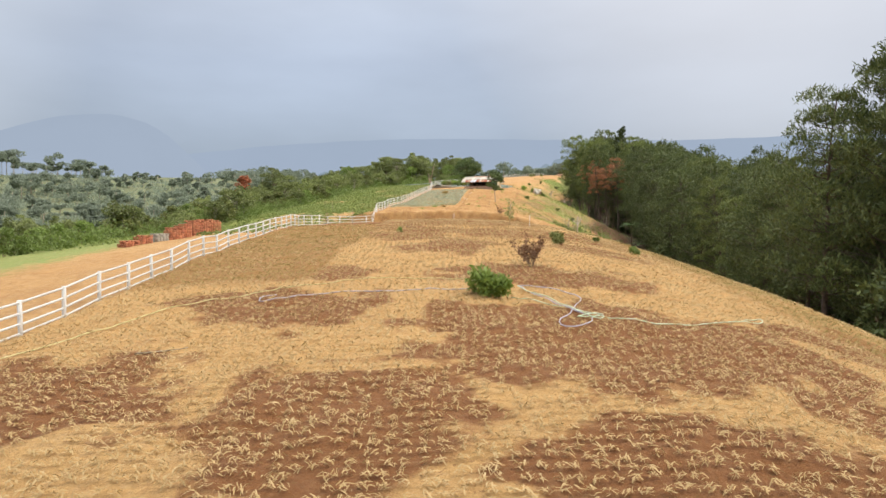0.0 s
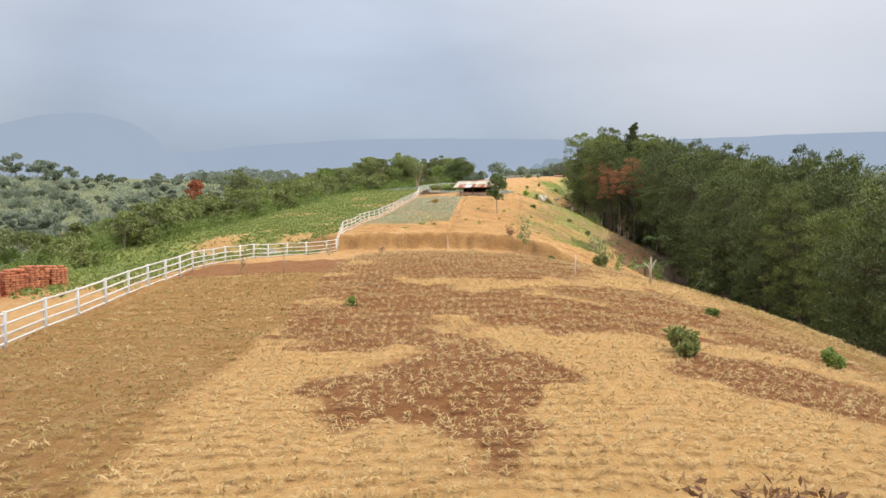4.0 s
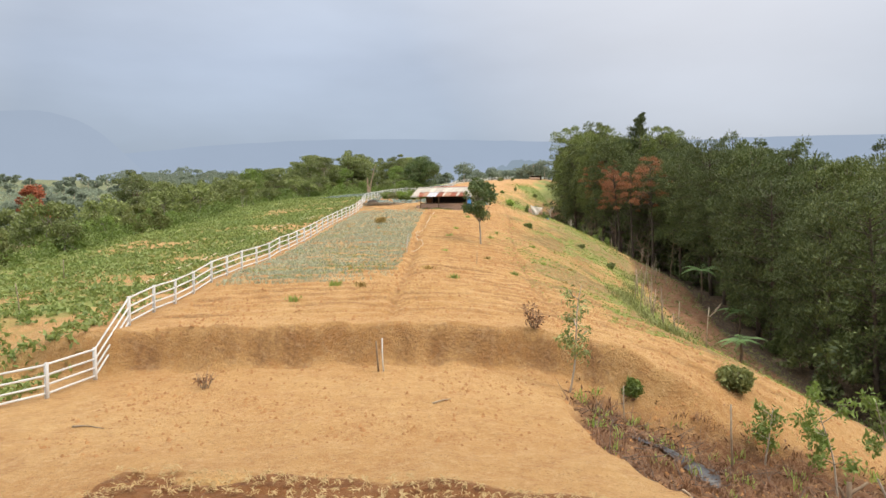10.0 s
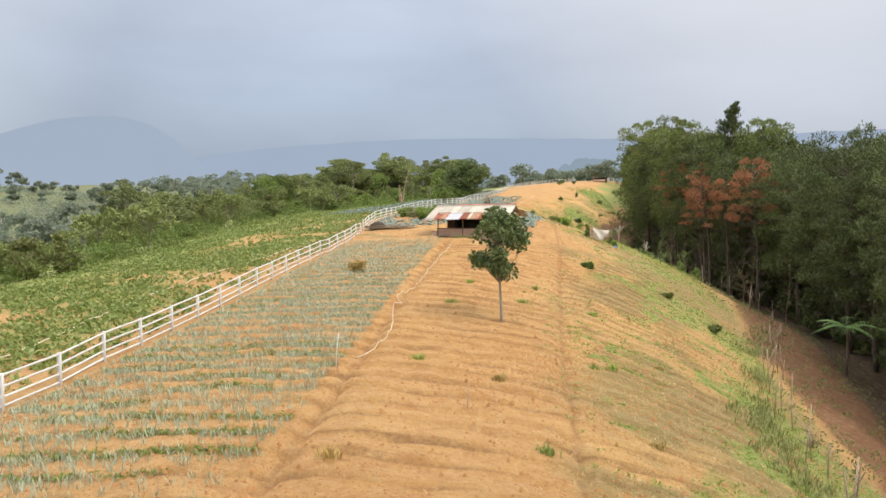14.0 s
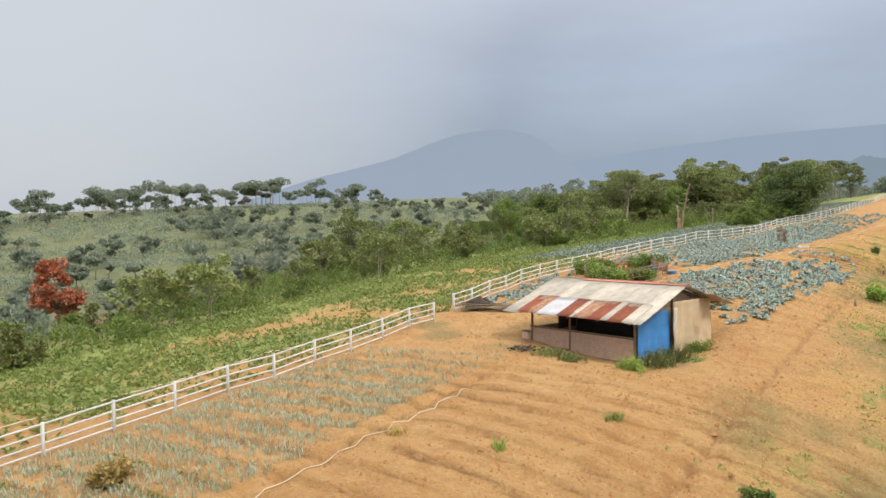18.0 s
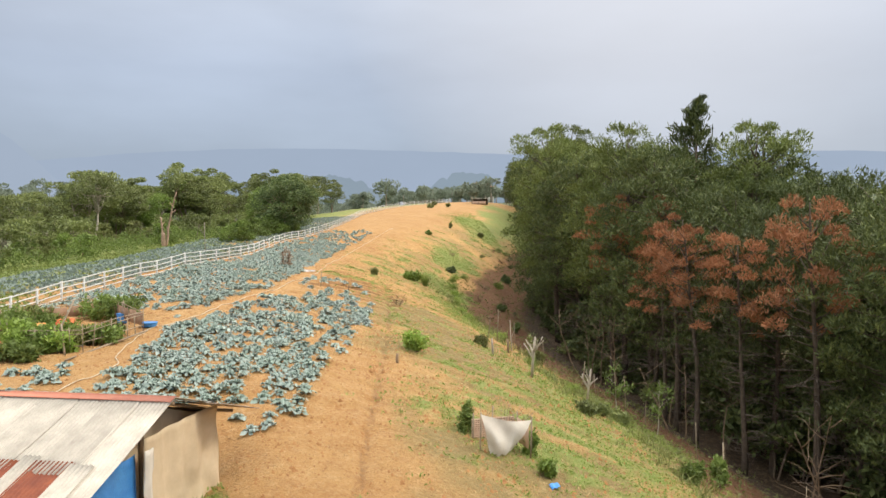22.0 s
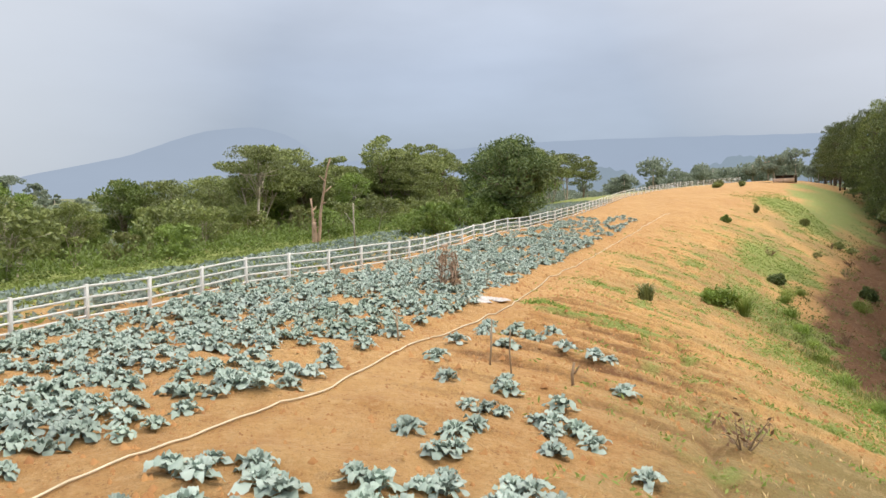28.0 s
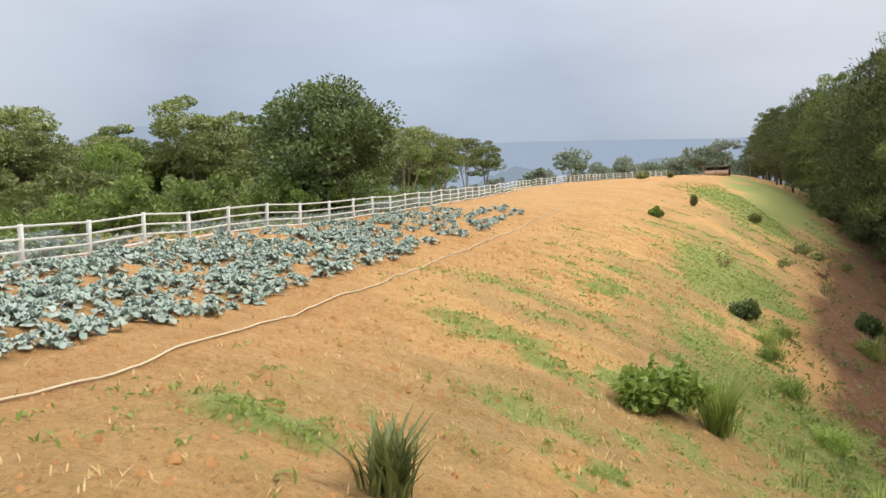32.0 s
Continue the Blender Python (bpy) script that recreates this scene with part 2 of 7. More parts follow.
DARK_BLOBS = ((-2.2, 13.5, 3.2, 4.0), (6.0, 20.5, 6.2, 5.5), (4.5, 12, 3.2, 2.2), (-6.0, 24.8, 3.8, 3.0), (-9.5, 16, 3.6, 3.4), (16, 24, 4.5, 4.0), (-6, 32.5, 2.6, 2.2), (5, 31.4, 4.2, 3.4),
              (0.3, 43, 2.6, 4.2), (11, 57, 6, 3.4), (6, 52, 4.6, 3.0), (1.4, 66, 7.5, 4.8), (-3, 50, 3, 4), (0, 76, 9, 7), (8, 73, 5, 5), (-2.5, 56, 3.2, 3.0), (10, 44, 3, 2.4), (2.2, 23.0, 3.4, 2.2), (-5, 60, 4, 3), (14.5, 50, 4, 3), (1.8, 54, 2.8, 3.2))
GREEN_BLOBS = ((35, 257, 3.2, 6), (31.5, 237, 4.2, 6.5), (29, 222, 3, 4), (30, 212, 3, 8), (34, 186, 5, 10), (27, 176, 6, 9), (21, 113, 1.6, 9), (24, 128, 2.4, 8), (28, 145, 2.6, 9), (15, 128, 3, 3), (24, 149, 3, 5),
               (49, 300, 6, 14), (61, 325, 7, 18), (67, 345, 7, 17), (58, 309, 5.5, 11), (37.4, 261, 4, 5), (16.5, 210.9, 1.1, 0.7), (16.6, 211.2, 1.0, 0.35), (18.5, 210.5, 1.7, 0.35), (20.6, 209.7, 1.7, 0.35), (17.6, 209.7, 1.4, 0.25), (20, 208.5, 1.5, 0.25), (22, 232, 2.5, 1.0), (23, 226, 1.6, 0.7), (19, 222, 1.8, 0.6), (12.8, 162, 1.2, 4), (6.2, 158.8, 2.0, 0.7))


def zones(x, y):
    """Weights of straw, dark soil, green, red soil (with painted riser shade), olive, litter at a place."""
    fx, u = fence_x(y), x - axis_x(y)
    inside = sstep(-0.2, 0.3, x - fx)
    field = inside * (1 - sstep(-0.25, 0.25, y - field_end(x) - 0.7 * (vnoise(x, y, 1.2, 40) - 0.5))) * (1 - sstep(16, 26, u))
    dark = np.zeros_like(x)
    for i, b in enumerate(DARK_BLOBS):
        dark = np.maximum(dark, ell(x, y, *b, seed=i, soft=0.3))
    dark = dark * field
    olive = field * (1 - sstep(-6.5, -5.0, x + 1.2 * (vnoise(x, y, 3, 41) - 0.5))) * sstep(27, 33, y) * 0.9
    olive = np.maximum(olive, field * sstep(9, 14, u) * 0.55)
    tilled = inside * (1 - sstep(-5.6, -5.0, x)) * sstep(64, 64.8, y) * (1 - sstep(0, 1.2, y - np.interp(x, [-15, -8, -5.5], [74, 74, 73.6])))
    straw = field * (1 - dark) * (0.45 + 0.75 * vnoise(x, y, 0.42, 54))
    slope = inside * sstep(97, 104, y) * sstep(3, 16, u + 4 * (vnoise(x, y, 5, 42) - 0.5)) * (1 - sstep(22, 27, u))
    straw = np.maximum(straw, slope * (0.30 + 0.45 * vnoise(x, y, 3.0, 43) + 0.35 * vnoise(x, y, 0.6, 55)))
    straw = np.maximum(straw, inside * sstep(82, 86, y) * (1 - sstep(92, 94, y)) * 0.35 * (1 - sstep(11, 15, x)))
    green = np.zeros_like(x)
    for i, b in enumerate(GREEN_BLOBS):
        green = np.maximum(green, ell(x, y, *b, seed=i + 3, soft=0.5))
    streak = sstep(0.42, 0.66, 0.65 * vnoise(0.4 * x + 0.25 * y, y * 1.5 + 0.3 * x, 1.5, 64) + 0.35 * vnoise(x, y, 0.6, 65))
    green = np.maximum(green, sstep(154, 160, y) * (1 - sstep(188, 198, y)) * sstep(13.5, 17.5, u + 2.5 * (vnoise(x, y, 2.2, 67) - 0.5)) * (1 - sstep(22.5, 24.5, u)) * 0.8)
    green = green * inside * (0.6 + 0.4 * vnoise(x, y, 1.1, 44)) * np.where(y < 207, np.maximum(streak, 0.75 * sstep(15, 18, u)), 1.0)
    green = np.maximum(green, slope * sstep(6, 13, u) * 0.85 * sstep(0.45, 0.8, 0.6 * vnoise(x, y * 2.2, 2.6, 56) + 0.4 * vnoise(x, y, 0.7, 57)))
    left = (1 - inside)
    crop = left * sstep(58, 68, y) * (0.35 + 0.65 * vnoise(x, y, 4, 45)) * sstep(0.8, 5, fx - x)
    crop = np.maximum(crop, left * sstep(22, 30, -u))
    crop = np.maximum(crop, left * sstep(188, 200, y) * sstep(3, 9, fx - x))
    green = np.maximum(green, np.clip(crop, 0, 1) * 0.85)
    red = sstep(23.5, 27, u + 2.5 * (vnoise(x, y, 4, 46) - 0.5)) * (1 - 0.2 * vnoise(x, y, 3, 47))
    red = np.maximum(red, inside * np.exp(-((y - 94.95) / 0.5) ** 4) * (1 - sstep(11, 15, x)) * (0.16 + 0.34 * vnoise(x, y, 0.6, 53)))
    dark = np.maximum(dark, tilled) * (1 - scarp(x, y))
    olive, straw = olive * (1 - scarp(x, y)), straw * (1 - scarp(x, y))
    fade = slope * (1 - 0.45 * sstep(195, 208, y)) * (0.5 + 0.65 * sstep(0.25, 0.7, 0.6 * vnoise(x, y, 4.5, 58) + 0.4 * vnoise(x, y, 1.2, 59)))
    fade = np.maximum(fade, inside * sstep(156, 160, y) * (1 - sstep(166, 172, y)) * sstep(0.3, 0.7, vnoise(x, y, 2.5, 63)) * (x < 12) * 0.9)
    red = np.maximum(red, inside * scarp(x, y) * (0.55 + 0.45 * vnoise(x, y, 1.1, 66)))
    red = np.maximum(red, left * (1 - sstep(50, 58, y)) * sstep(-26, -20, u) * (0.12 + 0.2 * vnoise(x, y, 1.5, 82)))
    low, high = bed_mask(x, y)
    warp = bed_warp(x, y)
    # reddish soil on the risers, deepened in colour for the shade on their faces
    for w, per, k in ((low * 0.36, 1.4, 1.0), (high * (0.22 + 0.28 * furrowed(x, y)), 1.75, 0.7)):
        p = ((y + k * warp) / per) % 1.0
        red = np.maximum(red, w * sstep(-0.02, 0.05, p) * (1 - sstep(0.12, 0.30, p)) * (0.4 + 0.9 * vnoise(x, y, 1.3, 52)))
    for dx, y0, y1 in ((ditch_a, 96, 158), (ditch_b, 97, 214)):
        red = np.maximum(red, 0.40 * np.exp(-((x - dx(y)) / 0.22) ** 2) * sstep(y0, y0 + 2, y) * (1 - sstep(y1 - 3, y1, y)))
    litter = sstep(31, 36, u) * (1 - sstep(62, 78, u)) + sstep(1200, 1300, np.abs(y))
    scrub = np.clip(sstep(36, 46, -u) + sstep(385, 400, y) + sstep(62, 78, u), 0, 1)
    red = np.maximum(red * (1 - scrub), scrub * sstep(0.80, 0.84, vnoise(x, y, 38, 50)) * 0.42)
    green = np.where(scrub > 0.5, green * 0.25, green)
    return [np.clip(v, 0, 1) for v in (straw, dark, green, red, olive, litter, scrub, fade)]


# ---------------------------------------------------------------- materials
def material(name, rough=0.8, metal=0.0):
    m = bpy.data.materials.new(name)
    m.use_nodes = True
    n = Nodes(m.node_tree)
    b = n.add("ShaderNodeBsdfPrincipled", {"Roughness": rough, "Metallic": metal})
    n.add("ShaderNodeOutputMaterial", {0: b.outputs[0]})
    n.pos = n.add("ShaderNodeNewGeometry").outputs["Position"]
    n.obj = n.add("ShaderNodeTexCoord").outputs["Object"]
    n.rnd = n.add("ShaderNodeObjectInfo").outputs["Random"]
    n.isl = n.add("ShaderNodeNewGeometry").outputs["Random Per Island"]
    n.b = b
    n.m = m
    return n


def link(n, out_socket, name):
    n.t.links.new(out_socket, n.b.inputs[name])


def bump(n, height, strength=0.4, dist=0.02):
    link(n, n.add("ShaderNodeBump", {"Height": height, "Strength": strength, "Distance": dist}).outputs[0], "Normal")


def two_tone(name, c1, c2, scale=6.0, rough=0.8, metal=0.0, fine=60.0, by="obj", vary=0.0, bumps=0.3, dist=0.01):
    n = material(name, rough, metal)
    vec = n.obj if by == "obj" else n.pos
    big, small = n.noise(vec, scale, 4.0), n.noise(vec, fine, 3.0)
    col = n.mix(n.ramp(big, [(0.35, 0.0), (0.65, 1.0)]), c1, c2)
    col = n.mix(n.math("MULTIPLY", n.ramp(small, [(0.4, 0.0), (0.75, 1.0)]), 0.35), col, tuple(v * 0.55 for v in c1))
    if vary:
        shift = n.math("MULTIPLY_ADD", n.rnd, vary, 1 - vary / 2)
        col = n.mix(1.0, col, n.add("ShaderNodeCombineXYZ", {0: shift, 1: shift, 2: shift}).outputs[0], "MULTIPLY")
    link(n, col, "Base Color")
    if bumps:
        bump(n, small, bumps, dist)
    return n.m


def foliage(name, c1, c2, c3, rough=0.6, translucent=0.25):
    """Leaves: colour varies from leaf to leaf, plant to plant, and in patches."""
    n = material(name, rough)
    col = n.mix(n.isl, c1, c2)
    col = n.mix(n.math("MULTIPLY", n.ramp(n.noise(n.pos, 0.35, 3.0), [(0.35, 0.0), (0.7, 1.0)]), 0.7), col, c3)
    shift = n.math("MULTIPLY_ADD", n.rnd, 0.5, 0.75)
    col = n.mix(1.0, col, n.add("ShaderNodeCombineXYZ", {0: shift, 1: shift, 2: shift}).outputs[0], "MULTIPLY")
    link(n, col, "Base Color")
    tr = n.add("ShaderNodeBsdfTranslucent", {0: col})
    mx = n.add("ShaderNodeMixShader", {0: translucent, 1: n.b.outputs[0], 2: tr.outputs[0]})
    o = [q for q in n.t.nodes if q.type == "OUTPUT_MATERIAL"][0]
    n.t.links.new(mx.outputs[0], o.inputs[0])
    return n.m


def ground_material():
    n = material("ground_soil", 0.95)
    za = n.add("ShaderNodeAttribute", attr="zone_a")
    zb = n.add("ShaderNodeAttribute", attr="zone_b")
    a, b = n.add("ShaderNodeSeparateColor", {0: za.outputs[0]}).outputs, n.add("ShaderNodeSeparateColor", {0: zb.outputs[0]}).outputs
    big, mid, fine = n.noise(n.pos, 0.18, 5.0), n.noise(n.pos, 1.3, 5.0), n.noise(n.pos, 5.5, 7.0, 0.72)
    crumb = n.noise(n.pos, 9.0, 5.0, 0.8)
    grit = n.noise(n.pos, 26.0, 4.0, 0.7)
    soil = n.mix(n.ramp(big, [(0.35, 0.0), (0.65, 1.0)]), (0.42, 0.226, 0.076), (0.475, 0.28, 0.106))
    soil = n.mix(n.math("MULTIPLY", n.ramp(mid, [(0.45, 0.0), (0.7, 1.0)]), 0.7), soil, (0.34, 0.158, 0.047))
    soil = n.mix(n.math("MULTIPLY", n.ramp(fine, [(0.5, 0.0), (0.72, 1.0)]), 0.65), soil, (0.56, 0.37, 0.18))

    def layer(col, w, c, lo=0.3, hi=0.7, by=None):
        edge = n.math("ADD", w, n.math("MULTIPLY", n.math("SUBTRACT", by or fine, 0.5), 0.9))
        return n.mix(n.math("MULTIPLY", n.ramp(edge, [(lo, 0.0), (hi, 1.0)]), n.math("MINIMUM", n.math("MULTIPLY", w, 4.0), 1.0)), col, c)

    straw_c = n.mix(fine, (0.41, 0.215, 0.066), (0.60, 0.385, 0.15))
    dark_c = n.mix(fine, (0.145, 0.053, 0.012), (0.275, 0.11, 0.028))
    bare = n.math("SUBTRACT", 1.0, n.math("MULTIPLY", a[1], 0.75))
    green_c = n.mix(fine, (0.14, 0.20, 0.04), (0.30, 0.33, 0.09))
    # red earth, its tone lowered to carry the forest's shade on the bank
    shaded_red_c = n.mix(fine, (0.105, 0.042, 0.016), (0.21, 0.095, 0.036))
    olive_c = n.mix(fine, (0.21, 0.10, 0.026), (0.37, 0.20, 0.055))
    litter_c = n.mix(fine, (0.045, 0.03, 0.016), (0.095, 0.06, 0.034))
    soil = layer(soil, a[0], straw_c)
    soil = layer(soil, a[1], dark_c, 0.25, 0.6)
    soil = layer(soil, b[1], olive_c)
    soil = layer(soil, zb.outputs["Alpha"], n.mix(fine, (0.165, 0.125, 0.042), (0.32, 0.235, 0.088)), 0.3, 0.8, crumb)
    soil = n.mix(za.outputs["Alpha"], soil, n.mix(n.ramp(mid, [(0.3, 0.0), (0.7, 1.0)]), (0.07, 0.105, 0.045), (0.155, 0.18, 0.085)))
    soil = layer(soil, b[0], shaded_red_c, 0.2, 0.6)
    soil = layer(soil, a[2], green_c, 0.35, 0.75, mid)
    soil = layer(soil, b[2], litter_c, 0.2, 0.6)
    soil = n.mix(n.math("MULTIPLY", n.ramp(crumb, [(0.56, 0.0), (0.66, 1.0)]), 0.42), soil, n.mix(mid, (0.20, 0.10, 0.035), (0.24, 0.19, 0.06)))
    soil = n.mix(n.math("MULTIPLY", n.ramp(crumb, [(0.30, 1.0), (0.42, 0.0)]), n.math("MULTIPLY", bare, 0.4)), soil, (0.66, 0.47, 0.25))
    soil = n.mix(n.math("MULTIPLY", n.ramp(grit, [(0.55, 0.0), (0.7, 1.0)]), 0.5), soil, (0.15, 0.065, 0.026))
    crust = n.noise(n.pos, 2.4, 9.0, 0.78)
    soil = n.mix(n.math("MULTIPLY", n.ramp(crust, [(0.53, 0.0), (0.57, 1.0)]), n.math("MULTIPLY", bare, 0.2)), soil, (0.60, 0.42, 0.22))
    fleck = n.noise(n.pos, 6.5, 7.0, 0.82)
    soil = n.mix(n.math("MULTIPLY", n.ramp(fleck, [(0.565, 0.0), (0.61, 1.0)]), 0.6), soil, (0.20, 0.095, 0.034))
    link(n, soil, "Base Color")
    h = n.math("ADD", n.math("MULTIPLY", fine, 0.45), n.math("ADD", n.math("MULTIPLY", grit, 0.2), n.math("MULTIPLY", fleck, -0.5)))
    bump(n, h, 1.0, 0.22)
    return n.m


M_GROUND = ground_material()
M_WHITE = two_tone("white_paint", (0.72, 0.72, 0.70), (0.62, 0.61, 0.58), 3.0, 0.55, vary=0.15)
M_BARK = two_tone("bark", (0.17, 0.12, 0.08), (0.27, 0.20, 0.14), 2.0, 0.95, fine=18, vary=0.3, dist=0.04)
M_PALEBARK = two_tone("pale_bark", (0.46, 0.40, 0.32), (0.30, 0.25, 0.19), 1.5, 0.9, fine=14, vary=0.3, dist=0.03)
M_WOOD = two_tone("weathered_wood", (0.30, 0.21, 0.13), (0.21, 0.145, 0.09), 3.0, 0.9, fine=30, vary=0.35)
M_PINEBARK = two_tone("pine_bark", (0.085, 0.062, 0.045), (0.14, 0.105, 0.075), 2.0, 0.95, fine=18, vary=0.3, dist=0.04)
M_DRYTWIG = two_tone("dry_twigs", (0.20, 0.155, 0.12), (0.13, 0.10, 0.08), 3.0, 0.95, fine=20, vary=0.3)
M_STICK = two_tone("dry_stick", (0.42, 0.34, 0.24), (0.27, 0.20, 0.13), 3.0, 0.9, fine=30, vary=0.4)
M_DEADLEAF = foliage("dead_leaves", (0.20, 0.10, 0.05), (0.30, 0.17, 0.09), (0.14, 0.07, 0.04), 0.8, 0.15)
M_MAIZE = foliage("dry_maize", (0.40, 0.26, 0.18), (0.60, 0.44, 0.32), (0.34, 0.22, 0.14), 0.8, 0.2)
M_DEADWOOD = two_tone("dead_wood", (0.56, 0.38, 0.28), (0.38, 0.24, 0.17), 1.5, 0.9, fine=14, dist=0.03)
M_STRAW = foliage("straw", (0.58, 0.40, 0.17), (0.76, 0.57, 0.29), (0.52, 0.35, 0.14), 0.8, 0.15)
M_OLIVE = foliage("fading_leaves", (0.36, 0.26, 0.08), (0.5, 0.36, 0.13), (0.28, 0.24, 0.07), 0.8, 0.15)
M_PINE = foliage("pine_needles", (0.045, 0.068, 0.02), (0.195, 0.23, 0.062), (0.085, 0.112, 0.034), 0.6, 0.14)
M_PINE_LIGHT = foliage("bright_needles", (0.09, 0.125, 0.03), (0.265, 0.305, 0.075), (0.145, 0.175, 0.046), 0.6, 0.2)
M_RUST_NEEDLE = foliage("dead_needles", (0.33, 0.135, 0.06), (0.50, 0.23, 0.105), (0.26, 0.12, 0.055), 0.8, 0.2)
M_BROAD = foliage("broad_leaves", (0.12, 0.155, 0.05), (0.34, 0.38, 0.125), (0.215, 0.24, 0.08), 0.5, 0.25)
M_BUSH = foliage("bush_leaves", (0.13, 0.195, 0.04), (0.25, 0.33, 0.075), (0.19, 0.25, 0.06), 0.55, 0.3)
M_FRESH = foliage("fresh_leaves", (0.20, 0.30, 0.05), (0.36, 0.47, 0.10), (0.27, 0.37, 0.075), 0.5, 0.35)
M_DARKLEAF = foliage("glossy_dark_leaves", (0.07, 0.115, 0.037), (0.205, 0.26, 0.075), (0.12, 0.165, 0.053), 0.55, 0.2)
M_REDLEAF = foliage("russet_leaves", (0.365, 0.113, 0.053), (0.534, 0.199, 0.099), (0.295, 0.099, 0.047), 0.7, 0.2)
M_SCRUB = foliage("scrub_leaves", (0.15, 0.175, 0.055), (0.28, 0.29, 0.09), (0.2, 0.21, 0.07), 0.7, 0.25)
# far foliage, greyed and lightened in colour to stand in for distance haze
M_HAZYLEAF = foliage("hazy_leaves", (0.25, 0.3, 0.22), (0.36, 0.41, 0.3), (0.3, 0.345, 0.265), 0.8, 0.45)
M_GRASS = foliage("grass_blades", (0.22, 0.33, 0.06), (0.36, 0.46, 0.11), (0.34, 0.37, 0.1), 0.6, 0.45)
M_CROP = foliage("crop_leaves", (0.17, 0.24, 0.055), (0.29, 0.37, 0.1), (0.33, 0.36, 0.1), 0.5, 0.25)
M_ONION = foliage("onion_shoots", (0.27, 0.32, 0.23), (0.42, 0.46, 0.34), (0.36, 0.38, 0.25), 0.5, 0.2)
M_CABBAGE = foliage("cabbage_leaves", (0.25, 0.325, 0.285), (0.45, 0.52, 0.475), (0.28, 0.36, 0.285), 0.5, 0.2)
M_FERN = foliage("fern_fronds", (0.10, 0.19, 0.05), (0.19, 0.29, 0.09), (0.13, 0.22, 0.06), 0.6, 0.25)


# ---------------------------------------------------------------- mesh helpers
def mesh_np(name, verts, faces, mat=None):
    """A mesh from arrays; all faces have the same number of corners."""
    verts, faces = np.asarray(verts, np.float32), np.asarray(faces, np.int32)
    me = bpy.data.meshes.new(name)
    me.vertices.add(len(verts))
    me.vertices.foreach_set("co", verts.ravel())
    me.loops.add(faces.size)
    me.loops.foreach_set("vertex_index", faces.ravel())
    me.polygons.add(len(faces))
    me.polygons.foreach_set("loop_start", np.arange(len(faces), dtype=np.int32) * faces.shape[1])
    me.update(calc_edges=True)
    if mat:
        me.materials.append(mat)
    return me


def join(pieces):
    vs, fs, k = [], [], 0
    for v, f in pieces:
        vs.append(np.asarray(v, float))
        fs.append(np.asarray(f, int) + k)
        k += len(v)
    return np.concatenate(vs), np.concatenate(fs)


def smooth(me):
    me.polygons.foreach_set("use_smooth", np.ones(len(me.polygons), dtype=bool))
    return me


def part(name, geo, mat, parent=None, label="", m=None, soft=False):
    me = geo if isinstance(geo, bpy.types.Mesh) else mesh_np(name, *geo, mat)
    if soft:
        smooth(me)
    ob = new(name, me)
    if parent is not None:
        ob.parent = parent
    if m is not None:
        ob.matrix_basis = m
    if label:
        tagged(ob, label)
    return ob


def root(name, m, label, category, group="", kind=""):
    ob = new(name)
    ob.empty_display_size = 0.2
    ob.matrix_basis = m
    return tagged(ob, label, category, group, kind)


def box(x0, y0, z0, x1, y1, z1, bevel=0.0):
    b = bevel
    if not b:
        v = [(x, y, z) for z in (z0, z1) for x, y in ((x0, y0), (x1, y0), (x1, y1), (x0, y1))]
        return np.array(v), np.array([(3, 2, 1, 0), (4, 5, 6, 7), (0, 1, 5, 4), (1, 2, 6, 5), (2, 3, 7, 6), (3, 0, 4, 7)])
    ring = lambda d, z: [(x0 + d, y0 + d, z), (x1 - d, y0 + d, z), (x1 - d, y1 - d, z), (x0 + d, y1 - d, z)]
    v = ring(b, z0) + ring(0, z0 + b) + ring(0, z1 - b) + ring(b, z1)
    f = [(3, 2, 1, 0), (12, 13, 14, 15)]
    for k in (0, 4, 8):
        f += [(k + i, k + (i + 1) % 4, k + 4 + (i + 1) % 4, k + 4 + i) for i in range(4)]
    return np.array(v), np.array(f)


def tube(points, radii, sides=6):
    """A tapered tube along points, closed at its ends by collapsing rings."""
    P = np.asarray(points, float)
    R = np.broadcast_to(np.asarray(radii, float), (len(P),))
    T = np.gradient(P, axis=0)
    T /= np.linalg.norm(T, axis=1)[:, None] + 1e-9
    ref = np.where(np.abs(T[:, 2:3]) > 0.9, np.array([[1.0, 0, 0]]), np.array([[0, 0, 1.0]]))
    A = np.cross(T, ref)
    A /= np.linalg.norm(A, axis=1)[:, None] + 1e-9
    B = np.cross(T, A)
    P = np.concatenate([P[:1], P, P[-1:]])
    A, B = np.concatenate([A[:1], A, A[-1:]]), np.concatenate([B[:1], B, B[-1:]])
    R = np.concatenate([[R[0] * 0.02], R, [R[-1] * 0.02]])
    ang = np.arange(sides) * 2 * np.pi / sides
    V = P[:, None] + R[:, None, None] * (np.cos(ang)[None, :, None] * A[:, None] + np.sin(ang)[None, :, None] * B[:, None])
    n = len(P)
    i, j = np.meshgrid(np.arange(n - 1), np.arange(sides), indexing="ij")
    F = np.stack([i * sides + j, i * sides + (j + 1) % sides, (i + 1) * sides + (j + 1) % sides, (i + 1) * sides + j], -1).reshape(-1, 4)
    return V.reshape(-1, 3), F


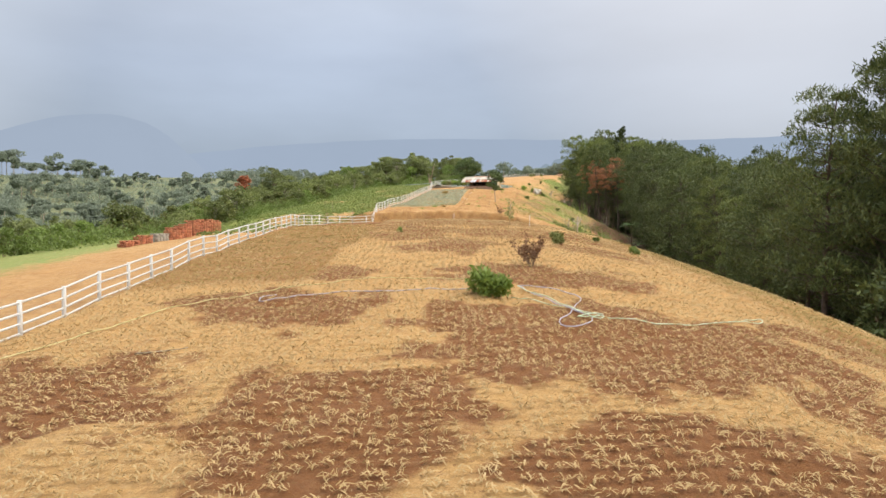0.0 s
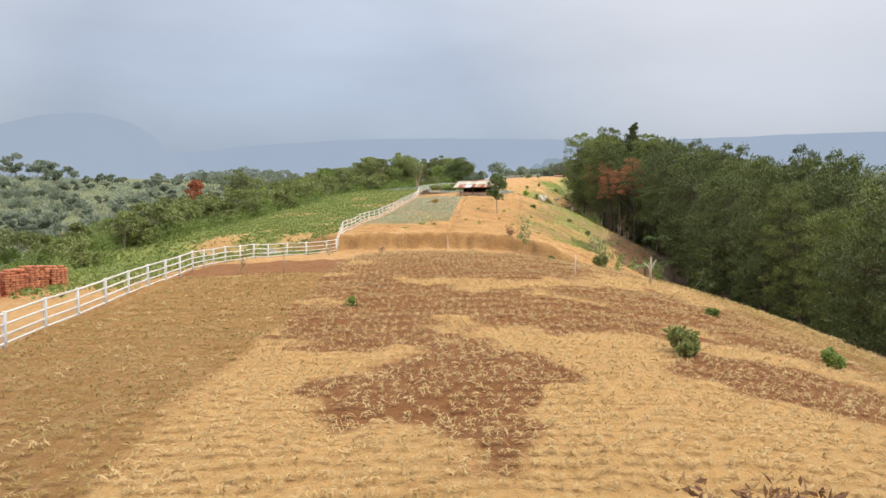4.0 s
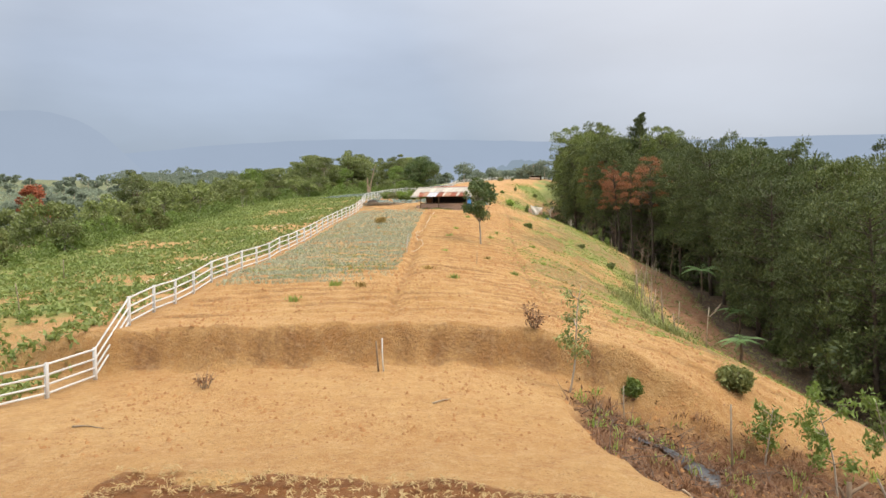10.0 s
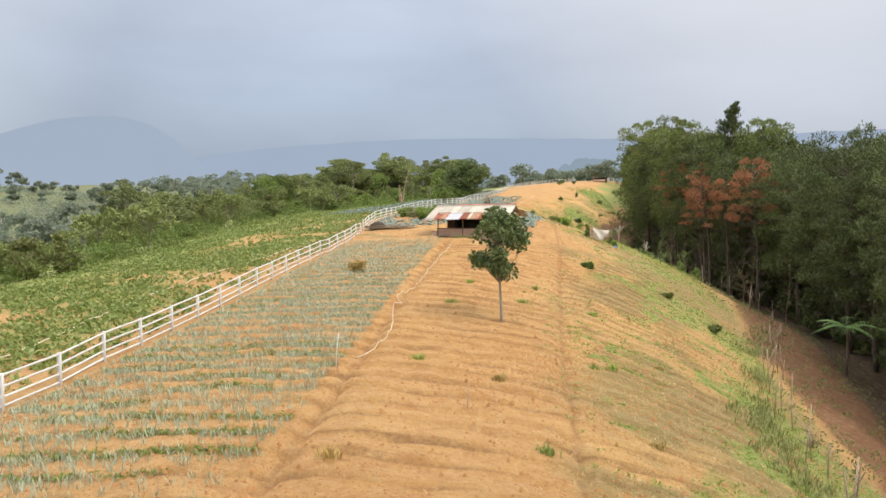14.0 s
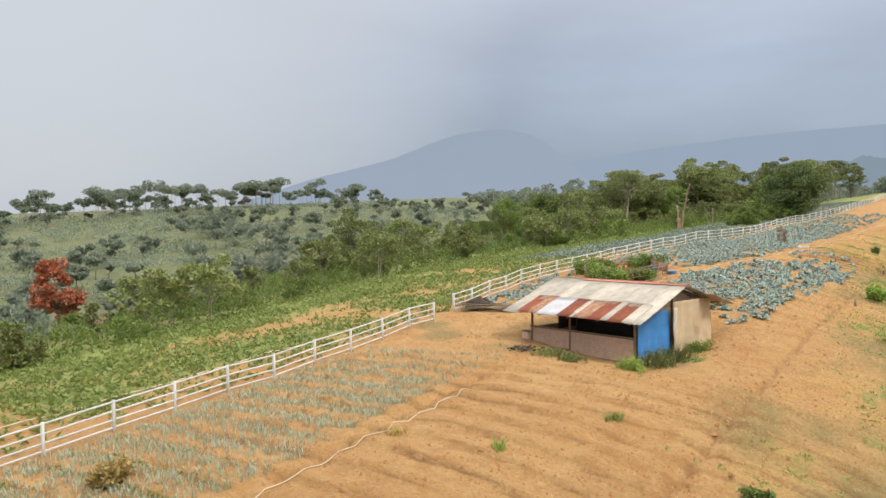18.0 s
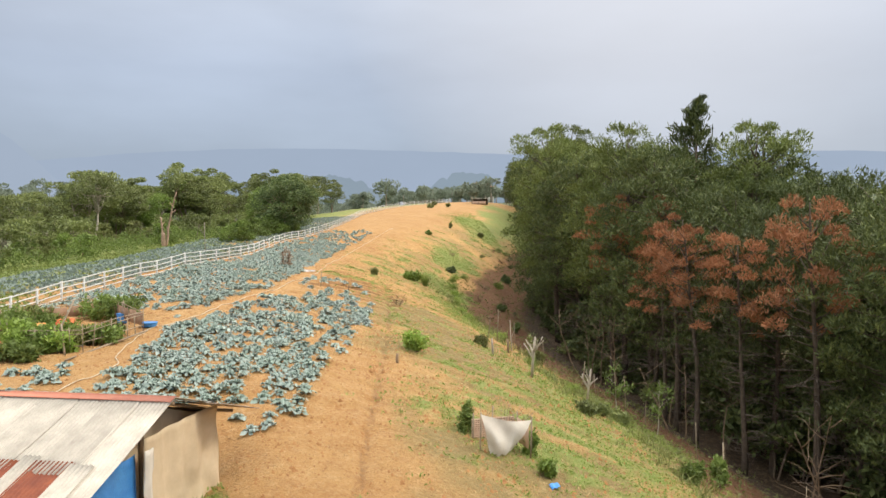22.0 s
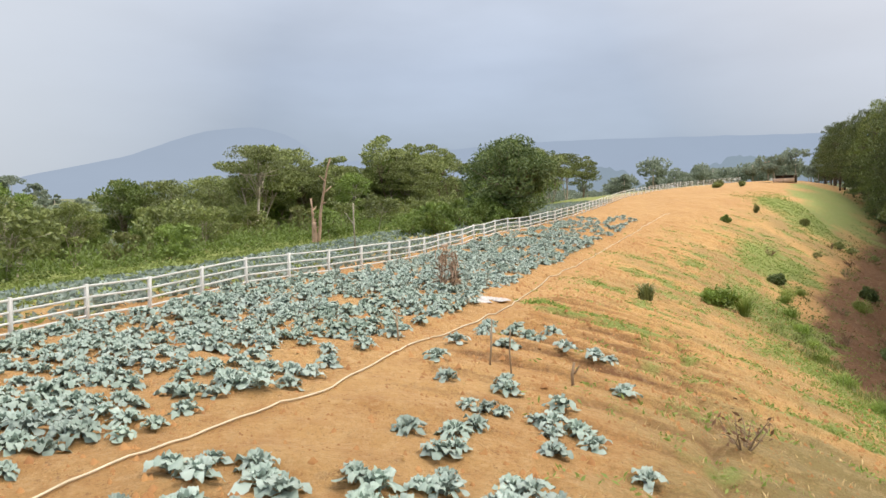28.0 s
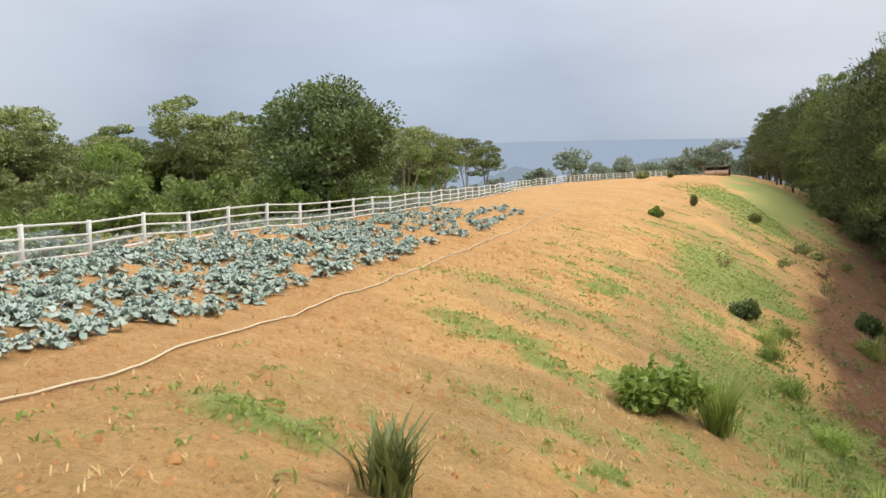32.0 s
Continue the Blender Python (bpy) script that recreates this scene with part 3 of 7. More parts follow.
def leaves(P, size, rng, aspect=0.42, up=0.35, out_dir=None, droop=0.0):
    """Rhombic leaves at the points P, turned at random."""
    n = len(P)
    L = rng.normal(size=(n, 3))
    if out_dir is not None:
        L = L * 0.7 + out_dir * 1.0
    L[:, 2] += up - droop
    L /= np.linalg.norm(L, axis=1)[:, None]
    Wd = np.cross(L, rng.normal(size=(n, 3)))
    Wd /= np.linalg.norm(Wd, axis=1)[:, None] + 1e-9
    s = (size * rng.uniform(0.65, 1.35, n))[:, None]
    bend = np.cross(L, Wd) * s * 0.12
    V = np.stack([P - L * s, P + Wd * s * aspect + bend, P + L * s, P - Wd * s * aspect + bend], 1).reshape(-1, 3)
    return V, np.arange(4 * n).reshape(n, 4)


def blades(P, height, rng, width=0.012, lean=0.5, segs=1):
    """Upright grass-like blades standing on the points P."""
    n = len(P)
    a = rng.uniform(0, 2 * np.pi, n)
    d = np.stack([np.cos(a), np.sin(a), np.zeros(n)], 1)
    s = np.stack([-np.sin(a), np.cos(a), np.zeros(n)], 1)
    h = (height * rng.uniform(0.6, 1.3, n))[:, None]
    ln = (lean * rng.uniform(0.2, 1.2, n))[:, None]
    w = width * rng.uniform(0.7, 1.3, n)[:, None]
    top = P + d * h * ln + np.array([0, 0, 1.0]) * h
    mid = P + d * h * ln * 0.35 + np.array([0, 0, 0.55]) * h
    V = np.stack([P - s * w * 0.6, P + s * w * 0.6, mid + s * w, mid - s * w, mid - s * w, mid + s * w, top + s * w * 0.15, top - s * w * 0.15], 1).reshape(-1, 3)
    return V, np.arange(8 * n).reshape(n * 2, 4)


def on_ground(x, y, dz=0.0):
    return np.stack([x, y, ground_z(x, y) + dz], -1)


# ---------------------------------------------------------------- ground
def axis_steps(lo, hi, step, far_lo, far_hi, grow=1.12):
    c = list(np.arange(lo, hi, step))
    d, p = step, lo
    left = []
    while p > far_lo:
        d *= grow
        p -= d
        left.append(p)
    d, p = step, c[-1]
    right = []
    while p < far_hi:
        d *= grow
        p += d
        right.append(p)
    return np.array(left[::-1] + c + right)


def build_ground():
    gx = axis_steps(-17, 34, 0.27, -1600, 1600)
    gy = axis_steps(3, 262, 0.19, -300, 2600, 1.06)
    X, Y = np.meshgrid(gx, gy)
    Z = ground_z(X, Y)
    V = np.stack([X, Y, Z], -1).reshape(-1, 3)
    nx, ny = len(gx), len(gy)
    i, j = np.meshgrid(np.arange(ny - 1), np.arange(nx - 1), indexing="ij")
    F = np.stack([i * nx + j, i * nx + j + 1, (i + 1) * nx + j + 1, (i + 1) * nx + j], -1).reshape(-1, 4)
    me = smooth(mesh_np("ground", V, F, M_GROUND))
    z = [v.reshape(-1) for v in zones(X, Y)]
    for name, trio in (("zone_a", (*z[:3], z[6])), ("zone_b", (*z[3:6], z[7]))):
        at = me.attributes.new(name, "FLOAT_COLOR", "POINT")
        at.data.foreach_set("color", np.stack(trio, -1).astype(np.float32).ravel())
    tagged(new("ground", me), "orange clay hillside of ploughed beds, dry stubble and weeds", "ground", kind="structure")


build_ground()


# far mountains; the haze is put into a flat glowing colour
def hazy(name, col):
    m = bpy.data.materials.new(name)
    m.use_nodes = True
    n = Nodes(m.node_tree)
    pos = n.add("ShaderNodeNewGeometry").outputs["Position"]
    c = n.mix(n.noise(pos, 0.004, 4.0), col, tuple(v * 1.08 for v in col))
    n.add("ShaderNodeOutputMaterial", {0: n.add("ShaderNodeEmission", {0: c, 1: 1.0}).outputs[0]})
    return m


def mountain(label, dist, az0, az1, peaks, mat, seed, crowns=0.0):
    az = np.radians(np.linspace(az0, az1, 160 if not crowns else 700))
    el = np.zeros_like(az)
    for a, w, h in peaks:
        el = el + (h * np.exp(-np.abs((np.degrees(az) - a) / w) ** 2.1)) ** 3
    el = el ** (1 / 3)
    el = el + 0.12 * (vnoise(np.degrees(az), az * 0, 1.3, seed) - 0.5) + 0.06 * vnoise(np.degrees(az), az * 0, 0.4, seed + 1)
    el = el + crowns * (np.abs(vnoise(np.degrees(az), az * 0, 0.9, seed + 2) - 0.5) + 0.5 * vnoise(np.degrees(az), az * 0, 0.22, seed + 3))
    rows = []
    for k in range(6):
        d = dist - k * 60.0
        h = np.tan(np.radians(np.clip(el, 0.05, None))) * dist * (1 - (k / 5.0) ** 1.3) - 40 * (k == 5)
        rows.append(np.stack([np.sin(az) * d, 100 + np.cos(az) * d, 10 + h], -1))
    V = np.concatenate(rows)
    n = len(az)
    i, j = np.meshgrid(np.arange(5), np.arange(n - 1), indexing="ij")
    F = np.stack([i * n + j, i * n + j + 1, (i + 1) * n + j + 1, (i + 1) * n + j], -1).reshape(-1, 4)
    tagged(new("far_mountain", smooth(mesh_np("far_mountain", V, F, mat))), label, "mountain", kind="structure")


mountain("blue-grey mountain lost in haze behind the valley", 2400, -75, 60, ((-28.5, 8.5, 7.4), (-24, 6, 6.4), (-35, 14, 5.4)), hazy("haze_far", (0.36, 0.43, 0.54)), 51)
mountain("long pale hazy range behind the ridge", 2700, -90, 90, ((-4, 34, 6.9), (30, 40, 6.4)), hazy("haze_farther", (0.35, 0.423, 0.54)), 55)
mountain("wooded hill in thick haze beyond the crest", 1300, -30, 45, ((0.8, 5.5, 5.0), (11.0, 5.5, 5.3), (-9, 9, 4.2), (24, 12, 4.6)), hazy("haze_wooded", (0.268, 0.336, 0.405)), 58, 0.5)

# ---------------------------------------------------------------- fence
def fence_run(y0, y1, label):
    ys = np.linspace(y0, y1, 4000)
    xs = fence_x(ys)
    s = np.concatenate([[0], np.cumsum(np.hypot(np.diff(xs), np.diff(ys)))])
    count = int(round(s[-1] / 2.6))
    py = np.interp(np.linspace(0, s[-1], count + 1), s, ys)
    px = fence_x(py)
    pz = ground_z(px, py)
    thing = root("fence", pose(px[0], py[0], pz[0]), label, "fence")
    rng = np.random.default_rng(int(y0))
    post = mesh_np("post", *box(-0.055, -0.055, -0.25, 0.055, 0.055, 1.25, 0.012), M_WHITE)
    for i in range(count + 1):
        a = math.degrees(math.atan2(px[min(i + 1, count)] - px[max(i - 1, 0)], py[min(i + 1, count)] - py[max(i - 1, 0)]))
        part("post", post, M_WHITE, thing, m=pose(px[i] - px[0], py[i] - py[0], pz[i] - pz[0], rng.uniform(-1, 1), rng.uniform(-1.2, 1.2), -a))
    rail = mesh_np("rail", *box(-0.028, 0, -0.035, 0.028, 1.0, 0.035, 0.008), M_WHITE)
    for i in range(count):
        d = np.array([px[i + 1] - px[i], py[i + 1] - py[i], pz[i + 1] - pz[i]])
        ln, a, e = np.linalg.norm(d), math.degrees(math.atan2(d[0], d[1])), math.degrees(math.atan2(d[2], math.hypot(d[0], d[1])))
        for h in (0.16, 0.46, 0.80, 1.17):
            ob = part("rail", rail, M_WHITE, thing, m=pose(px[i] - px[0], py[i] - py[0], pz[i] - pz[0] + h + rng.uniform(-0.012, 0.012), e, 0, -a) @ Matrix.Diagonal((1, ln, 1, 1)))
    return thing


fence_run(4, 164.0, "white-painted concrete post and rail fence along the field")
fence_run(166.6, 372.0, "white-painted concrete post and rail fence up the ridge")


# ---------------------------------------------------------------- trees
def limb(rng, start, way, length, r0, r1, wobble=0.12, n=6):
    P = [np.array(start, float)]
    d = np.array(way, float) / np.linalg.norm(way)
    for _ in range(n):
        d = d + rng.normal(size=3) * wobble
        d /= np.linalg.norm(d)
        P.append(P[-1] + d * length / n)
    return np.array(P), np.linspace(r0, r1, n + 1)


def pine_tree(seed, height, spread, count, leaf, mat, name, label, category="tree", bare=0.16, trunk_mat=None):
    """A tall pine: straight trunk, whorls of rising boughs, tufts of needles."""
    rng = np.random.default_rng(seed)
    bits, tufts, ways = [], [], []
    P, R = limb(rng, (0, 0, -0.4), (0, 0, 1), height, height * 0.014 + 0.05, 0.03, 0.02, 10)
    bits.append(tube(P, R, 7))
    k = int(height * 2.2)
    for i in range(k):
        f = bare + (1 - bare) * (i + rng.uniform()) / k
        base = P[0] + (np.array([np.interp(f, np.linspace(0, 1, 11), P[:, a]) for a in range(3)]) - P[0])
        a = rng.uniform(0, 2 * np.pi)
        ln = spread * (0.75 + 0.35 * math.sin(min(1.0, (f - bare) / (1 - bare) * 1.7) * 3.14 * 0.5) - 0.95 * ((f - bare) / (1 - bare)) ** 3) * rng.uniform(0.55, 1.15) * (0.6 + 0.4 * min(1, (f - bare) * 5 + 0.4))
        B, BR = limb(rng, base, (math.cos(a), math.sin(a), 0.25 + 0.5 * f), ln, 0.05, 0.012, 0.13, 5)
        bits.append(tube(B, BR, 4))
        m = max(3, int(count / k))
        q = rng.uniform(0.35, 1.08, m) ** 0.8
        C = np.stack([np.interp(q, np.linspace(0, 1, 6), B[:, c]) for c in range(3)], -1)
        cl = rng.normal(size=(m, 3)) * np.array([0.16, 0.16, 0.11]) * ln
        tufts.append(C + cl + np.array([0, 0, 0.1]))
        w = np.tile(B[-1] - B[0], (m, 1)) / ln
        ways.append(w + rng.normal(size=(m, 3)) * 0.45 + np.array([0, 0, 0.55]))
    T, Wy = np.concatenate(tufts), np.concatenate(ways)
    thing = root(name, pose(0, 0, 0), label, category)
    part("trunk", join(bits), trunk_mat or M_BARK, thing)
    part("crown", leaves(T, leaf, rng, 0.17, 0.2, Wy), mat, thing)
    return thing


def broad_tree(seed, height, crown_r, crown_h, count, leaf, mat, name, label, category="tree", stems=1, trunk_r=0.2, clumps=26, trunk_mat=None, flat=1.0, droop=0.0, trunk_lean=0.05, group=""):
    """A broad-leaved tree: forked stems, clumps of leaves on the limb ends, gaps between."""
    rng = np.random.default_rng(seed)
    bits, cl = [], []
    c0 = height - crown_h
    for s in range(stems):
        a = rng.uniform(0, 2 * np.pi)
        P, R = limb(rng, (0.12 * math.cos(a) * (stems > 1), 0.12 * math.sin(a) * (stems > 1), -0.3), (math.cos(a) * (trunk_lean + 0.18 * (stems > 1)), math.sin(a) * (trunk_lean + 0.18 * (stems > 1)), 1), c0 + crown_h * 0.5, trunk_r, trunk_r * 0.45, 0.05, 7)
        bits.append(tube(P, R, 7))
        for i in range(max(3, clumps // stems)):
            f = rng.uniform(0.0, 1.0)
            start = P[min(7, int(4 + 3 * rng.uniform()))]
            b = rng.uniform(0, 2 * np.pi)
            z = c0 + crown_h * (0.08 + 0.84 * f)
            rr = crown_r * math.sqrt(max(0.05, 1 - (2 * f - 0.85) ** 2 * 0.75)) * rng.uniform(0.35, 0.92)
            tip = np.array([P[-1][0] * 0.5 + rr * math.cos(b), P[-1][1] * 0.5 + rr * math.sin(b), z])
            mid = (start + tip) / 2 + rng.normal(size=3) * 0.08 * crown_r
            bits.append(tube(np.array([start, mid, tip]), (trunk_r * 0.35, trunk_r * 0.2, 0.015), 4))
            cl.append((tip, crown_r * rng.uniform(0.22, 0.42)))
    pts, outs = [], []
    per = max(4, count // len(cl))
    for tip, r in cl:
        v = rng.normal(size=(per, 3))
        v /= np.linalg.norm(v, axis=1)[:, None]
        v *= (rng.uniform(0.25, 1.0, per) ** 0.5)[:, None]
        pts.append(tip + v * r * np.array([1, 1, 0.75 * flat]))
        outs.append(v)
    thing = root(name, pose(0, 0, 0), label, category, group)
    part("trunk", join(bits), trunk_mat or M_BARK, thing)
    part("crown", leaves(np.concatenate(pts), leaf, rng, 0.45, 0.15, np.concatenate(outs), droop), mat, thing)
    return thing


def place(thing, x, y, turn=0.0, scale=1.0, dz=-0.05, lean=0.0):
    thing.matrix_basis = pose(x, y, gz(x, y) + dz, lean, 0, turn) @ Matrix.Diagonal((scale, scale, scale, 1))
    return thing


def again(thing, x, y, turn=0.0, scale=1.0, dz=-0.05, label=""):
    c = copy_thing(thing, pose(0, 0, 0))
    place(c, x, y, turn, scale, dz)
    if label:
        c["label"] = label
    return c


def forest_tree(seed, height, spread, bare, clumps, per, leaf, mat, name, label, peak=0.35, twigs=0, lift=0.55):
    """A forest pine: bare lower trunk with dead boughs, live boughs that end in rounded tufts of needles, gaps between them."""
    rng = np.random.default_rng(seed)
    P, R = limb(rng, (0, 0, -0.5), (0, 0, 1), height, height * 0.011 + 0.06, 0.04, 0.025, 10)
    bits, pts, outs, dead = [tube(P, R, 7)], [], [], []
    at = lambda f: np.array([np.interp(f, np.linspace(0, 1, 11), P[:, c]) for c in range(3)])
    for i in range(clumps):
        g = (i + rng.uniform()) / clumps
        f = bare + (1 - bare) * g * 0.97
        prof = math.sqrt(max(0.02, 1 - ((g - peak) / (1.02 - peak if g > peak else peak + 0.45)) ** 2))
        a, rr = i * 2.4 + rng.uniform(-0.7, 0.7), spread * prof * rng.uniform(0.4, 1.05)
        base = at(max(0.05, f - 0.06))
        tip = at(f) + np.array([math.cos(a) * rr, math.sin(a) * rr, rng.uniform(-0.5, 1.1)])
        bits.append(tube(np.array([base, (base + tip) / 2 - np.array([0, 0, 0.25]), tip]), (0.06, 0.04, 0.015), 4))
        c = spread * rng.uniform(0.15, 0.33) * (0.65 + 0.35 * prof)
        v = rng.normal(size=(per, 3))
        v[:, 2] = np.abs(v[:, 2]) * 0.9 - 0.3
        v /= np.linalg.norm(v, axis=1)[:, None]
        lump = 0.6 + 0.8 * vnoise(v[:, 0] + i, v[:, 1] + v[:, 2], 0.4, seed)
        pts.append(tip + v * (c * lump * rng.uniform(0.3, 1.0, per) ** 0.4)[:, None] * np.array([1.05, 1.05, 0.9]))
        outs.append(v * 0.8 + np.array([0, 0, lift]))
    for i in range(max(7, twigs)):
        base = at(rng.uniform(0.12, bare + 0.12))
        a = rng.uniform(0, 2 * np.pi)
        B, BR = limb(rng, base, (math.cos(a), math.sin(a), rng.uniform(-0.15, 0.3)), spread * rng.uniform(0.35, 0.95), 0.04, 0.008, 0.16, 6)
        dead.append(tube(B, BR, 4))
        for k in range(3 if twigs else 0):
            Q, QR = limb(rng, B[2 + k], (math.cos(a) + rng.normal() * 0.8, math.sin(a) + rng.normal() * 0.8, rng.uniform(-0.5, 0.6)), spread * rng.uniform(0.15, 0.4), 0.018, 0.006, 0.2, 4)
            dead.append(tube(Q, QR, 3))
    thing = root(name, pose(0, 0, 0), label, "tree")
    part("trunk", join(bits), M_PINEBARK, thing)
    part("dead_undercrown", join(dead), M_DRYTWIG, thing, "bare grey-brown twigs under the crown")
    part("crown", leaves(np.concatenate(pts), leaf, rng, 0.2, 0.15, np.concatenate(outs)), mat, thing)
    return thing


def forest():
    rng = np.random.default_rng(5)
    low = [forest_tree(11, 24, 5.4, 0.20, 92, 190, 0.23, M_PINE, "pine_tree", "tall dark-green pine at the edge of the ravine forest", 0.45, 12),
           forest_tree(12, 22, 5.8, 0.16, 94, 190, 0.23, M_PINE, "pine_tree", "spreading dark-green pine on the ravine slope", 0.55, 12),
           forest_tree(13, 25, 5.0, 0.22, 88, 190, 0.22, M_PINE_LIGHT, "pine_tree", "tall pine with bright yellow-green needles", 0.5, 12)]
    high = [forest_tree(21, 24, 5.6, 0.34, 88, 220, 0.22, M_PINE, "pine_tree", "tall pine with a rounded crown over a bare twiggy trunk", 0.5, 34),
            forest_tree(22, 23, 5.9, 0.32, 90, 220, 0.22, M_PINE, "pine_tree", "broad-crowned pine with dead lower boughs", 0.6, 34),
            forest_tree(23, 25, 5.2, 0.38, 84, 220, 0.22, M_PINE_LIGHT, "pine_tree", "pale-crowned pine with dead lower boughs", 0.55, 34)]
    dead = [forest_tree(14, 24, 3.8, 0.60, 30, 150, 0.20, M_RUST_NEEDLE, "dead_pine", "dying pine with rust-brown needles among green ones", 0.4, 46, 0.7),
            forest_tree(15, 22, 3.6, 0.60, 28, 150, 0.20, M_RUST_NEEDLE, "dead_pine", "dying pine with rust-brown needles and bare lower boughs", 0.45, 46, 0.7)]
    back = [forest_tree(16, 25, 5.4, 0.36, 46, 110, 0.34, M_PINE, "pine_tree", "tall pine deep in the ravine forest"),
            forest_tree(17, 23, 5.6, 0.36, 46, 110, 0.34, M_PINE_LIGHT, "pine_tree", "paler pine deep in the ravine forest")]
    used = set()

    def put(kind, x, y, s):
        a = rng.uniform(0, 360)
        if id(kind) in used:
            again(kind, x, y, a, s)
        else:
            used.add(id(kind))
            place(kind, x, y, a, s)

    def hgt(y):
        return np.interp(y, [0, 60, 110, 130, 160, 200, 245, 280, 305, 320, 335, 350, 365, 420], [0.82, 0.86, 0.82, 0.88, 0.92, 1.0, 1.12, 1.2, 1.3, 1.24, 1.06, 0.86, 0.68, 0.56])

    y = 22.0
    while y < 420:
        x0 = float(axis_x(y)) + np.interp(y, [20, 60, 110, 160, 200, 250, 300, 340, 380, 420], [32, 33, 38, 38, 37, 37, 33, 21, 9, 5])
        near = high if 158 < y < 236 else low
        pick = lambda: near[int(rng.choice(3, p=(0.4, 0.38, 0.22)))]
        put(pick(), x0 + rng.uniform(0, 4), y, hgt(y) * rng.uniform(0.78, 1.08))
        put(pick(), x0 + rng.uniform(7, 11), y + rng.uniform(-3, 3), hgt(y) * rng.uniform(0.88, 1.06))
        put(back[int(rng.integers(0, 2))], x0 + rng.uniform(15, 20), y + rng.uniform(-3, 3), hgt(y) * rng.uniform(0.92, 1.08))
        put(back[int(rng.integers(0, 2))], x0 + rng.uniform(25, 33), y + rng.uniform(-3, 3), hgt(y) * rng.uniform(0.92, 1.08))
        y += rng.uniform(5.5, 7.5)
    for x, y, s in ((44.5, 211, 0.84), (47, 207, 0.84), (43.5, 193, 0.72), (44.5, 198, 0.76), (46.5, 184, 0.92), (45.5, 202, 0.78), (44.6, 188.5, 0.76)):
        put(dead[int(rng.integers(0, 2))], x, y, s)
    for x, y, s in ((31.5, 57, 0.84), (34.2, 53, 1.06), (37.8, 52, 1.22), (41, 50, 1.25)):
        put(low[0], x, y, s)
    tall = pine_tree(18, 30, 3.4, 3800, 0.42, M_PINE, "pine_tree", "lone taller pine standing above the forest", bare=0.55)
    place(tall, 55, 214, 30, 1.05)


forest()


